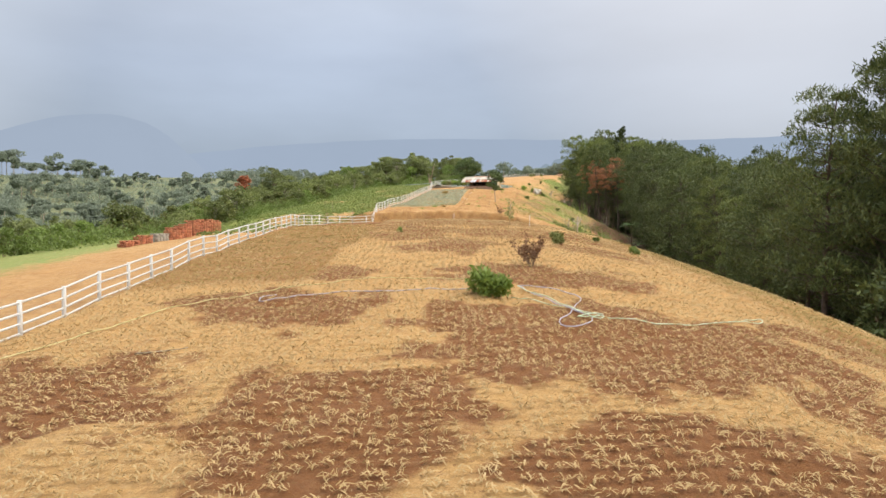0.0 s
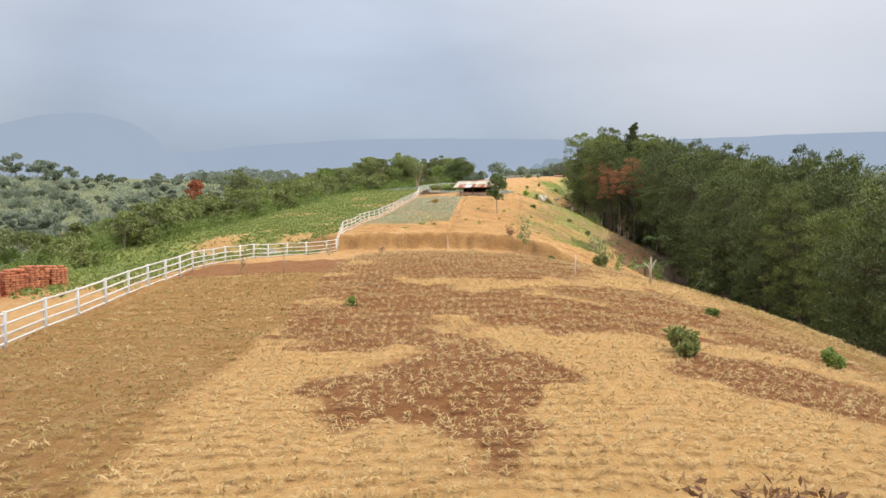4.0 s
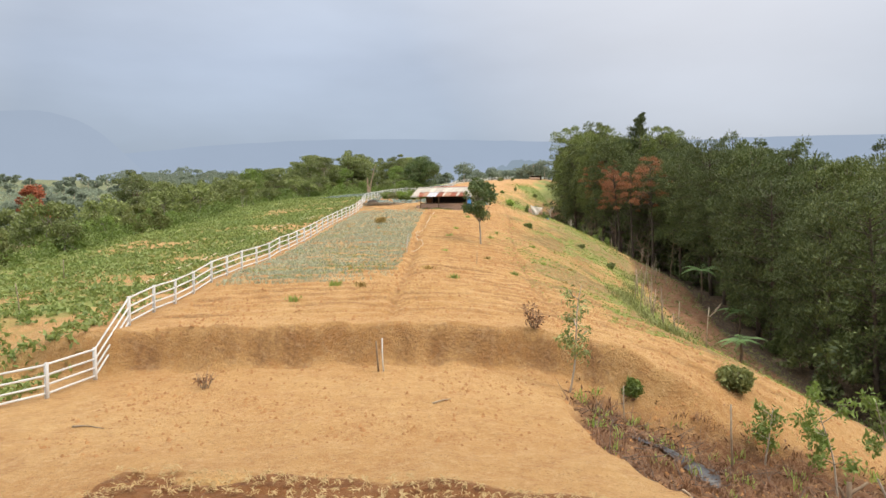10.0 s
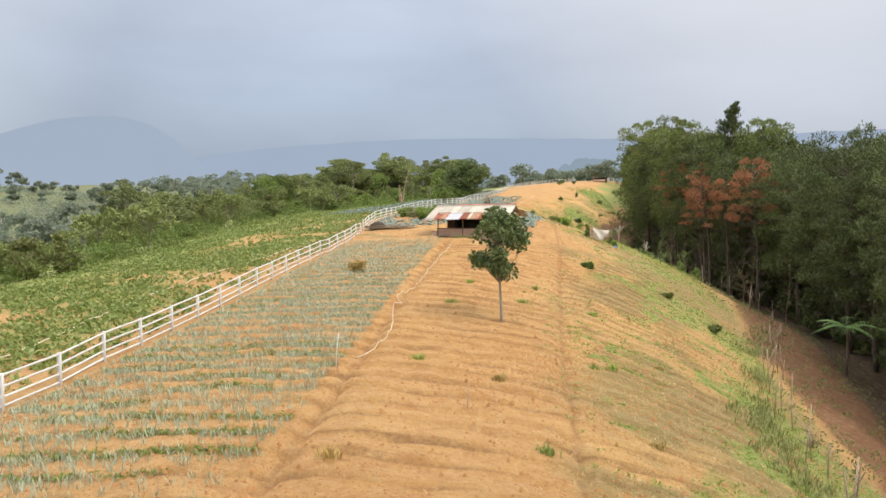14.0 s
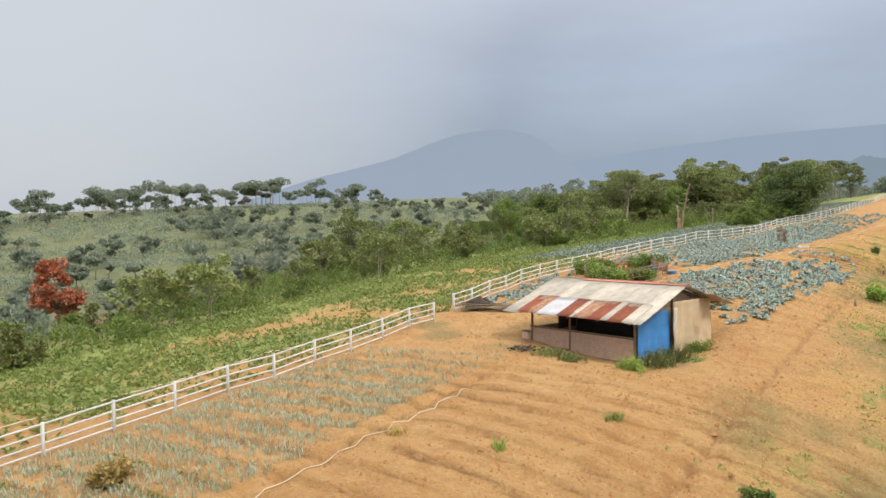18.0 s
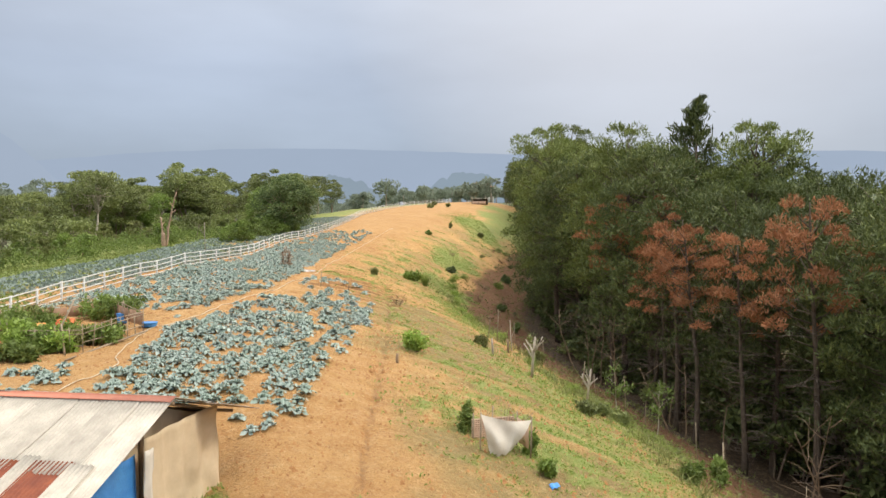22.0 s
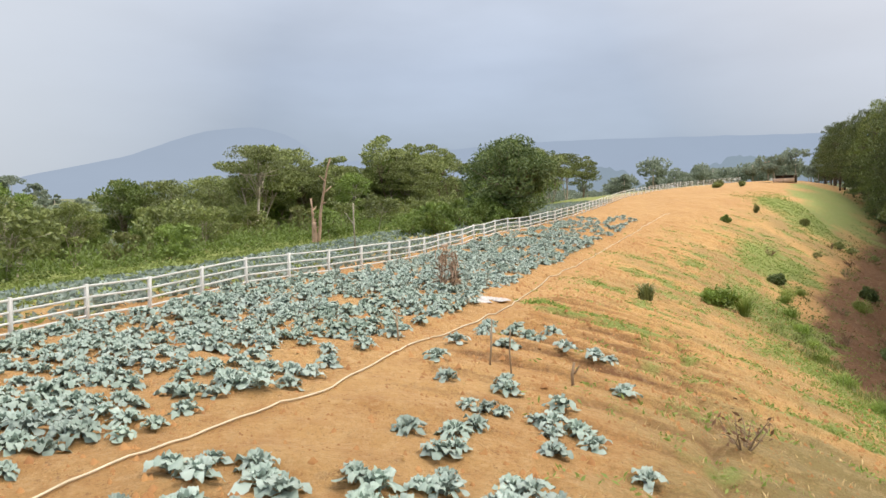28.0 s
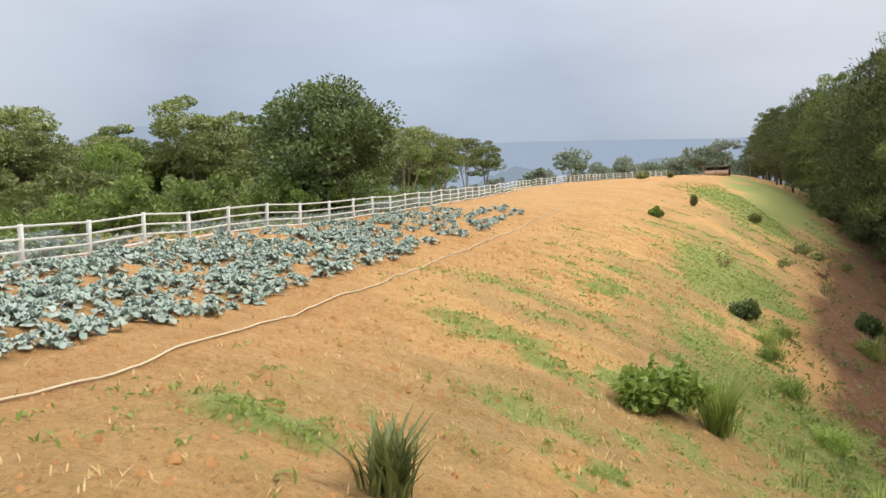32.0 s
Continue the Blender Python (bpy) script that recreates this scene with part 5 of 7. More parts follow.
def build_stubble():
    rng = np.random.default_rng(41)
    ys = np.arange(6, 83, 0.42)
    pts = []
    for yr in ys:
        xs = np.arange(-13.6, 24, 0.32) + 0.2 * math.sin(yr * 0.35)
        pts.append(np.stack([xs + rng.uniform(-0.07, 0.07, len(xs)), yr + 0.3 * np.sin(xs * 0.22) + rng.uniform(-0.06, 0.06, len(xs))], -1))
    P = np.concatenate(pts)
    x, y = P[:, 0], P[:, 1]
    z = zones(x, y)
    field = (y < field_end(x)) & (x > fence_x(y) + 0.2) & (x - axis_x(y) < 22)
    red = z[3] > 0.4
    keep = field & ~red & (scarp(x, y) < 0.4) & (rng.uniform(size=len(P)) < 0.93)
    P, dk, ol = P[keep], z[1][keep], z[4][keep]

    def clumps(Q, per, size, rng):
        n = len(Q)
        base = np.repeat(on_ground(Q[:, 0], Q[:, 1], 0.03), per, 0)
        off = rng.normal(size=(n * per, 3)) * np.array([0.06, 0.05, 0.0])
        off[:, 2] = rng.uniform(0.0, 0.10, n * per)
        C = base + off
        a = rng.uniform(0, 2 * np.pi, n * per)
        L = np.stack([np.cos(a), np.sin(a), rng.uniform(-0.1, 0.6, n * per)], -1)
        L /= np.linalg.norm(L, axis=1)[:, None]
        Wd = np.cross(L, np.array([0, 0, 1.0]) + 0.35 * rng.normal(size=L.shape))
        Wd /= np.linalg.norm(Wd, axis=1)[:, None]
        s = (size * rng.uniform(0.5, 1.5, n * per))[:, None]
        cur = np.array([0, 0, 1.0]) * s * rng.uniform(0.0, 0.5, (n * per, 1))
        w = 0.011 * rng.uniform(0.6, 1.6, (n * per, 1))
        A, B, D = C - L * s * 0.8, C + cur, C + L * s * 0.8 + Wd * s * 0.3
        V = np.stack([A - Wd * w * 0.5, A + Wd * w * 0.5, B + Wd * w, B - Wd * w, B - Wd * w, B + Wd * w, D + Wd * w * 0.4, D - Wd * w * 0.4], 1).reshape(-1, 3)
        return V, np.arange(len(V)).reshape(-1, 4)

    pick = rng.uniform(size=len(P))
    dry = (ol < 0.5) | (pick < 0.15)
    scatter("dry_stubble", "withered straw-coloured bean stalks in rows on brown soil", "stubble", clumps(P[dry], 13, 0.095, rng), M_STRAW)
    scatter("fading_bean_rows", "yellow-green fading bean plants in rows", "crop", clumps(P[~dry], 11, 0.075, rng), M_OLIVE)


build_stubble()


def build_onions():
    rng = np.random.default_rng(42)
    ys = np.arange(106, 157, 0.17)
    Q = []
    for yr in ys:
        xs = np.arange(float(fence_x(yr)) + 0.6, float(ditch_a(yr)) - 0.6, 0.15)
        Q.append(np.stack([xs + rng.uniform(-0.06, 0.06, len(xs)), yr + rng.uniform(-0.07, 0.07, len(xs))], -1))
    Q = np.concatenate(Q)
    x, y = Q[:, 0], Q[:, 1]
    bed = ((y + bed_warp(x, y)) / 1.4 - 0.15) % 1.0
    edge = sstep(0, 8, y - 104 - 1.0 * (x + 3) - 5 * (vnoise(x, y, 4, 61) - 0.5))
    keep = (rng.uniform(size=len(Q)) < edge * (0.4 + 0.6 * sstep(0.3, 0.7, bed)) * (0.55 + 0.45 * vnoise(x, y, 3, 62)) * (1 - sstep(150, 157, y) * 0.6))
    P = np.repeat(on_ground(x[keep], y[keep]), 5, 0)
    P[:, :2] += rng.normal(size=(len(P), 2)) * 0.05
    scatter("onion_rows", "thin grey-green onion shoots in rows on the beds", "onions", blades(P, 0.22, rng, 0.012, 0.8), M_ONION)
    n = 60000
    y = rng.uniform(107, 150, n)
    x = fence_x(y) + 0.6 + rng.uniform(0, 1, n) * (ditch_a(y) - fence_x(y) - 1.4)
    p = ((y + bed_warp(x, y)) / 1.4) % 1.0
    keep = (np.abs(p - 0.06) < 0.07) & (vnoise(x * 0.35, y, 1.2, 81) > 0.52) & (rng.uniform(size=n) < 1 - sstep(128, 146, y))
    C = np.repeat(on_ground(x[keep], y[keep], 0.05), 4, 0)
    C += rng.normal(size=C.shape) * np.array([0.10, 0.06, 0.04])
    scatter("furrow_weeds", "green weeds in lines along the onion furrows", "weeds", leaves(C, 0.07, rng, 0.35, 0.4), M_GRASS)


build_onions()


def build_grass():
    rng = np.random.default_rng(43)
    n = 300000
    x, y = rng.uniform(-4, 52, n), rng.uniform(96, 330, n)
    x = np.where(rng.uniform(size=n) < 0.12, rng.uniform(-16, 20, n), x)
    z = zones(x, y)
    keep = (rng.uniform(size=n) < z[2] ** 1.1) & (x > fence_x(y) + 0.3) & (x - axis_x(y) < 30)
    P = on_ground(x[keep], y[keep])
    P = np.repeat(P, 4, 0)
    P += rng.normal(size=P.shape) * np.array([0.10, 0.10, 0.0])
    P[:, 2] += rng.uniform(0.01, 0.10, len(P))
    scatter("weed_grass", "low green grass and weeds on the slope", "grass", leaves(P, 0.075, rng, 0.33, 0.25), M_GRASS)
    m = 60000
    x, y = rng.uniform(3, 34, m), rng.uniform(100, 290, m)
    z = zones(x, y)
    keep = (rng.uniform(size=m) < z[0] * 0.55) & (x - axis_x(y) < 24)
    P = np.repeat(on_ground(x[keep], y[keep]), 2, 0)
    P[:, :2] += rng.normal(size=(len(P), 2)) * 0.05
    scatter("dry_grass", "thin dry grass on the sunny slope", "grass", blades(P, 0.10, rng, 0.014, 1.2), M_STRAW)
    # crops beyond the fence
    k = 44000
    y = rng.uniform(58, 300, k)
    x = fence_x(y) - 0.9 - rng.uniform(0, 1, k) ** 0.9 * np.interp(y, [58, 90, 200, 230, 300], [16, 19, 22, 16, 10])
    keep = rng.uniform(size=k) < (0.2 + 0.8 * sstep(0.15, 0.5, vnoise(x, y, 4, 45))) * sstep(58, 68, y) * (0.55 + 0.45 * np.sin(y * 5.2) ** 2)
    x, y = x[keep], y[keep]
    C = np.repeat(on_ground(x, y, 0.12), 6, 0)
    C += rng.normal(size=C.shape) * np.array([0.13, 0.13, 0.05])
    blue = np.repeat((y > 196) & (x > fence_x(y) - 13) & (rng.uniform(size=len(y)) < 0.8), 6)
    scatter("cabbage_field", "blue-green cabbage rows beyond the white fence", "cabbages", leaves(C[blue], 0.15, rng, 0.6, 0.3), M_CABBAGE)
    C = C[~blue]
    scatter("vegetable_field", "green vegetable rows in the field beyond the fence", "crop", leaves(C, 0.13, rng, 0.5, 0.3), M_CROP)


build_grass()


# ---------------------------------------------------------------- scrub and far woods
def build_scrub():
    rng = np.random.default_rng(44)
    kinds = [broad_tree(51, 2.6, 1.5, 2.4, 1300, 0.13, M_SCRUB, "shrub", "olive-green shrub in the scrub belt below the field", "shrub", stems=3, trunk_r=0.04, clumps=14),
             broad_tree(52, 2.0, 1.6, 1.9, 1300, 0.12, M_BUSH, "shrub", "leafy green shrub in the scrub belt below the field", "shrub", stems=3, trunk_r=0.04, clumps=14),
             broad_tree(53, 4.2, 1.8, 3.2, 1500, 0.14, M_BROAD, "shrub", "tall thin shrub in the scrub belt below the field", "shrub", stems=2, trunk_r=0.05, clumps=16, trunk_mat=M_PALEBARK)]
    for k in kinds:
        place(k, -32 - 2 * rng.uniform(), 90 + 30 * kinds.index(k))
    for i in range(285):
        y = rng.uniform(30, 300)
        x = float(fence_x(y)) - np.interp(y, [30, 60, 90, 150, 200, 230, 300], [16, 19, 21, 22, 22, 17, 12]) - rng.uniform(0, 1) ** 1.3 * 26
        again(kinds[int(rng.integers(0, 3))], x, y, rng.uniform(0, 360), rng.uniform(0.7, 1.5))


build_scrub()


def build_far_woods():
    """Distant trees over the valley and the hills ahead."""
    rng = np.random.default_rng(45)
    spots = []
    for i in range(620):
        a, d = math.radians(rng.uniform(-82, -14)), rng.uniform(95, 430)
        x, y = d * math.sin(a), 110 + d * math.cos(a) * 0.9
        if vnoise(x, y, 45, 80) < 0.42:
            continue
        spots.append((x, y, 2.5 + 6.5 * rng.uniform() ** 2, 0))
    for i in range(560):
        y = rng.uniform(388, 600)
        spots.append((rng.uniform(-140, 240), y, rng.uniform(6, 12), 0))
    for i in range(150):
        y = rng.uniform(130, 430)
        x = float(axis_x(y)) - rng.uniform(285, 330)
        spots.append((x, y, rng.uniform(8, 15) * (1.0 if rng.uniform() < 0.6 else 0.6), 1))
    for i in range(260):
        spots.append((rng.uniform(88, 230), rng.uniform(-30, 420), rng.uniform(9, 15), 0))
    P, O, bits = [], [], []
    for x, y, h, umb in spots:
        if float(axis_x(y)) - 62 < x < 85 and y < 385:
            continue
        z = gz(x, y)
        r = h * rng.uniform(0.3, 0.5) * (0.85 if umb else 1.0)
        c0 = 0.80 if umb else 0.66
        bits.append(tube([(x, y, z - 0.5), (x + rng.normal() * 0.2, y, z + h * 0.8)], (0.2, 0.08), 4))
        for c in range(int(rng.integers(5, 9))):
            v = rng.normal(size=3)
            v /= np.linalg.norm(v)
            cc = np.array([x, y, z + h * c0]) + v * np.array([r, r, h * (0.12 if umb else 0.24)]) * 0.8
            m = int(30 + 6 * h)
            w = rng.normal(size=(m, 3))
            w /= np.linalg.norm(w, axis=1)[:, None]
            P.append(cc + w * r * 0.5 * np.array([1, 1, 0.6]) * rng.uniform(0.6, 1.0, (m, 1)))
            O.append(w)
    scatter("distant_woods", "hazy grey-green trees over the far slopes of the valley", "woods", leaves(np.concatenate(P), 0.46, rng, 0.5, 0.1, np.concatenate(O)), M_HAZYLEAF)
    scatter("distant_trunks", "thin pale trunks of the far trees", "woods", join(bits), M_PALEBARK)


build_far_woods()


def thicket(name, label, x, y, per, width, height, leaf, mat, seed):
    """Low leafy clumps grown together, one mesh."""
    rng = np.random.default_rng(seed)
    n = len(x)
    s = rng.uniform(0.6, 1.5, n)
    v = rng.normal(size=(n, per, 3))
    v /= np.linalg.norm(v, axis=2)[..., None]
    v[..., 2] = np.abs(v[..., 2])
    lump = 0.6 + 0.7 * vnoise(v[..., 0] * 2 + np.arange(n)[:, None], v[..., 1] * 2 + v[..., 2], 0.8, seed % 50)
    C = on_ground(x, y)[:, None] + v * (lump * s[:, None] * rng.uniform(0.5, 1.0, (n, per)) ** 0.4)[..., None] * np.array([width, width, height])
    scatter(name, label, "scrub", leaves(C.reshape(-1, 3), leaf, rng, 0.45, 0.2, v.reshape(-1, 3)), mat)


def build_thickets():
    rng = np.random.default_rng(46)
    n = 900
    y = rng.uniform(56, 300, n)
    edge = np.interp(y, [58, 90, 200, 230, 300], [16, 19, 22, 16, 10])
    x = fence_x(y) - edge - 0.5 - rng.uniform(0, 1, n) ** 1.4 * 16
    thicket("field_hedge", "dense bushy green hedge along the crop field", x, y, 110, 1.5, 1.5, 0.13, M_BUSH, 47)
    n = 3600
    a, d = np.radians(rng.uniform(-84, -16, n)), 85 + 330 * rng.uniform(0, 1, n) ** 0.8
    x, y = d * np.sin(a), 105 + d * np.cos(a) * 0.9
    keep = (x < axis_x(y) - 52) & (vnoise(x, y, 26, 75) > 0.36)
    thicket("valley_scrub", "bushes covering the valley slopes, their green paled for haze", x[keep], y[keep], 48, 2.6, 1.7, 0.36, M_HAZYLEAF, 48)


build_thickets()

# ---------------------------------------------------------------- shrubs, stakes and stumps
def bush(x, y, h, r, mat, label, seed, n=900, leaf=0.075, name="bush", stems=4, turn=0):
    """A dense leafy dome with a lumpy outline on a few stems."""
    rng = np.random.default_rng(seed)
    k = 7
    la, lr = rng.uniform(0, 2 * np.pi, k), r * rng.uniform(0.15, 0.75, k)
    lobes = np.stack([lr * np.cos(la), lr * np.sin(la), h * rng.uniform(0.18, 0.62, k) * (1.15 - 0.5 * lr / r)], -1)
    size_l = rng.uniform(0.28, 0.52, k)
    pick = rng.integers(0, k, n)
    d = rng.normal(size=(n, 3))
    d /= np.linalg.norm(d, axis=1)[:, None]
    C = lobes[pick] + d * (rng.uniform(0.1, 1.0, n) ** 0.5 * size_l[pick] * rng.uniform(0.8, 1.25, n))[:, None] * np.array([r, r, h * 0.72])
    C[:, 2] = np.abs(C[:, 2]) + 0.03
    sp = []
    for k in range(16):
        j = int(rng.integers(0, 7))
        w = rng.normal(size=3) * np.array([1, 1, 0.5]) + np.array([0, 0, 0.9])
        w /= np.linalg.norm(w)
        q = rng.uniform(0.2, 1.0, 12)[:, None]
        sp.append(lobes[j] + w * size_l[j] * r * (0.6 + 0.95 * q) + rng.normal(size=(12, 3)) * leaf * 0.5)
    sp = np.concatenate(sp)
    C, d = np.concatenate([C, sp]), np.concatenate([d, rng.normal(size=sp.shape) * 0.6])
    bits = []
    for k in range(stems + 2):
        a = rng.uniform(0, 2 * np.pi)
        P, R = limb(rng, (0.04 * math.cos(a), 0.04 * math.sin(a), -0.1), (0.6 * r * math.cos(a), 0.6 * r * math.sin(a), h), h * 0.8, 0.02, 0.006, 0.12, 5)
        bits.append(tube(P, R, 5))
    t = root(name, pose(0, 0, 0), label, "bush")
    part("stem", join(bits), M_BARK, t)
    part("leaves", leaves(C, leaf, rng, 0.42, 0.1, d), mat, t)
    return place(t, x, y, turn)


for i, (x, y, h, r, mat, label) in enumerate((
        (1.95, 26.4, 1.5, 0.9, M_FRESH, "dense bright-green bush on the stubble field with hoses round it"),
        (7.6, 46.2, 0.95, 0.6, M_SCRUB, "low bush half green and half withered on the stubble"),
        (13.2, 48.0, 0.85, 0.4, M_BUSH, "small leafy green plant on the dry field"),
        (11.9, 94.8, 0.8, 0.65, M_BUSH, "round green bush at the foot of the beds"),
        (21.1, 181.8, 1.2, 0.95, M_FRESH, "bright-green bush beside the trodden path"),
        (27.1, 192.3, 1.2, 0.6, M_SCRUB, "small shrub with a few dry stems on the slope"),
        (30.6, 181.6, 1.0, 0.8, M_BROAD, "dark-green bush on the weedy slope"),
        (32.2, 183.4, 0.9, 0.8, M_BROAD, "low dark-green bush on the weedy slope"),
        (34, 184.8, 0.9, 0.7, M_BROAD, "low dark-green bush near the red bank"),
        (26.2, 230.2, 1.5, 1.15, M_FRESH, "thick round green bush on the grassy slope"),
        (34, 273.0, 1.4, 1.0, M_BUSH, "round green bush on the upper slope"),
        (40.5, 288.0, 1.9, 0.7, M_SCRUB, "upright withered shrub on the upper slope"),
        (47.4, 290.0, 1.6, 1.1, M_SCRUB, "dark shrub on the upper grassy slope"),
        (42, 331.0, 1.5, 1.3, M_BROAD, "bush on the crest near the fence"),
        (47.5, 335.0, 1.7, 1.2, M_BROAD, "bush on the crest below the shelter"),
        (45.5, 350.0, 1.5, 1.2, M_BROAD, "low bush on the crest near the fence"),
        (34.4, 250.4, 1.5, 0.9, M_DARKLEAF, "dark shrub at the edge of the red soil"),
        (0.2, 140.0, 1.05, 0.75, M_OLIVE, "yellowing leafy stump among the onion rows"),
        (18.1, 150.0, 0.7, 0.45, M_BUSH, "small shrub on the slope below the hut"),
        (24.8, 150.6, 0.8, 0.6, M_BROAD, "small dark shrub on the grassy edge"),
        (27.3, 146.5, 0.9, 0.6, M_BROAD, "small dark shrub above the red bank"),
        (21.9, 170.6, 1.5, 0.28, M_BUSH, "small sapling beside the cloth shelter"),
        (24.3, 169.9, 1.5, 0.4, M_FRESH, "green saplings beside the cloth shelter"),
        (24.4, 168.3, 0.8, 0.4, M_FRESH, "low weeds at the foot of the cloth shelter"),
        (40, 240.0, 1.6, 0.8, M_DARKLEAF, "dark shrub on the red soil above the ravine"),
        (39, 228.0, 1.5, 0.7, M_DARKLEAF, "dark shrub on the red soil above the ravine"),
        (46, 262.0, 2.0, 1.2, M_DARKLEAF, "dark shrub on the red soil above the ravine"),
        (43, 256.0, 1.2, 0.8, M_SCRUB, "withered shrub on the red soil above the ravine"),
        (33, 199.5, 1.4, 0.7, M_SCRUB, "shrub with long leaves at the field's edge"),
        (34, 176.0, 1.5, 0.6, M_BUSH, "leafy shrub at the foot of the slope"),
        (36.5, 178.0, 1.8, 0.7, M_BUSH, "leafy shrub at the foot of the slope"),
        (17.6, 97.0, 1.5, 1.1, M_SCRUB, "pale-leaved shrub at the end of the grass strip"),
        (-3.3, 53.1, 0.5, 0.22, M_FRESH, "small green sapling in the stubble"),
        (12.2, 55.5, 0.45, 0.3, M_BUSH, "small green weed in the stubble"))):
    small = 0.75 if y > 240 else 1.0
    bush(x, y, h * small, r * small, mat, label, 300 + i, int(500 + 1300 * min(r, 1.2) ** 2), 0.075 + 0.055 * min(r, 1.2))


def bare_shrub(x, y, h, r, label, seed, leaves_n=120, name="dead_shrub", mat=None):
    rng = np.random.default_rng(seed)
    bits, tips = [], []
    for k in range(9):
        a = rng.uniform(0, 2 * np.pi)
        P, R = limb(rng, (0.05 * math.cos(a), 0.05 * math.sin(a), -0.1), (r * math.cos(a), r * math.sin(a), h * 0.9), h * rng.uniform(0.6, 1.05), 0.028, 0.006, 0.14, 6)
        bits.append(tube(P, R, 5))
        tips += [P[3], P[4], P[5], P[6]]
        Q, R = limb(rng, P[3], (math.cos(a + 1), math.sin(a + 1), 0.6), h * 0.35, 0.014, 0.004, 0.2, 4)
        bits.append(tube(Q, R, 4))
    t = root(name, pose(0, 0, 0), label, "shrub")
    part("stem", join(bits), M_WOOD, t)
    if leaves_n:
        tips = np.array(tips)
        C = tips[rng.integers(0, len(tips), leaves_n)] + rng.normal(size=(leaves_n, 3)) * 0.09
        part("withered_leaves", leaves(C, 0.085, rng, 0.35, 0, None, 0.5), mat or M_DEADLEAF, t)
    return place(t, x, y)


for i, (x, y, h, r, n, label) in enumerate((
        (4.3, 33.8, 1.75, 0.36, 800, "dead brown shrub with curled leaves on dark soil"),
        (8.0, 47.4, 0.6, 0.4, 120, "small dead shrub beside a green one"),
        (8.1, 35.4, 0.35, 0.2, 20, "short dry stump in the stubble"),
        (7.9, 95.6, 1.2, 0.7, 200, "cut-back dry shrub on the edge of the bank"),
        (13.6, 91.0, 0.8, 0.6, 160, "small dead shrub on the brushy slope"),
        (-4.9, 91.9, 1.0, 0.35, 40, "thin leafless sapling on the bare terrace"),
        (21.8, 199.0, 1.0, 0.6, 60, "dry leafless shrub beside the path"),
        (6.4, 158.2, 0.7, 0.35, 20, "charred dry stalks by the ash heap"),
        (36.5, 262.0, 1.3, 0.5, 60, "dark dead shrub on the slope"),
        (38.5, 236.0, 1.3, 0.5, 60, "dark dead shrub on the red soil"),
        (42, 246.0, 1.2, 0.5, 60, "dark dead shrub on the red soil"),
        (44, 240.0, 1.2, 0.5, 60, "dark dead shrub on the red soil"),
        (48, 281.0, 1.2, 0.6, 60, "dark dead shrub on the upper slope"),
        (33.5, 215.0, 1.4, 0.7, 80, "dark dead shrub at the edge of the grass"),
        (36, 212.0, 1.5, 0.6, 60, "dark dead shrub on the red soil"),
        (33.2, 205.0, 1.3, 0.6, 50, "dry twiggy shrub at the edge of the grass"),
        (25.0, 127.5, 1.2, 0.7, 60, "dry twiggy shrub on the red bank"),
        (32.0, 150.0, 1.6, 0.9, 80, "tangled dry shrub above the red bank"))):
    bare_shrub(x, y, h, r, label, 400 + i, n)


def stake(x, y, h, r, label, seed, mat=None, lean=(0, 0), forks=0, name="stake"):
    rng = np.random.default_rng(seed)
    top = (lean[0] * h, lean[1] * h, h)
    bits = [tube([(0, 0, -0.2), (top[0] * 0.5 + rng.uniform(-0.04, 0.04), top[1] * 0.5, h * 0.5), top], (r, r * 0.9, r * 0.75), 6)]
    for k in range(forks):
        a = rng.uniform(0, 2 * np.pi)
        P, R = limb(rng, (top[0] * 0.6, top[1] * 0.6, h * rng.uniform(0.4, 0.75)), (math.cos(a) * 0.8, math.sin(a) * 0.8, 1), h * rng.uniform(0.3, 0.55), r * 0.7, r * 0.4, 0.12, 5)
        bits.append(tube(P, R, 5))
    ob = tagged(new(name, mesh_np(name, *join(bits), mat or M_STICK)), label, "stake")
    ob.matrix_basis = pose(x, y, gz(x, y))
    return ob


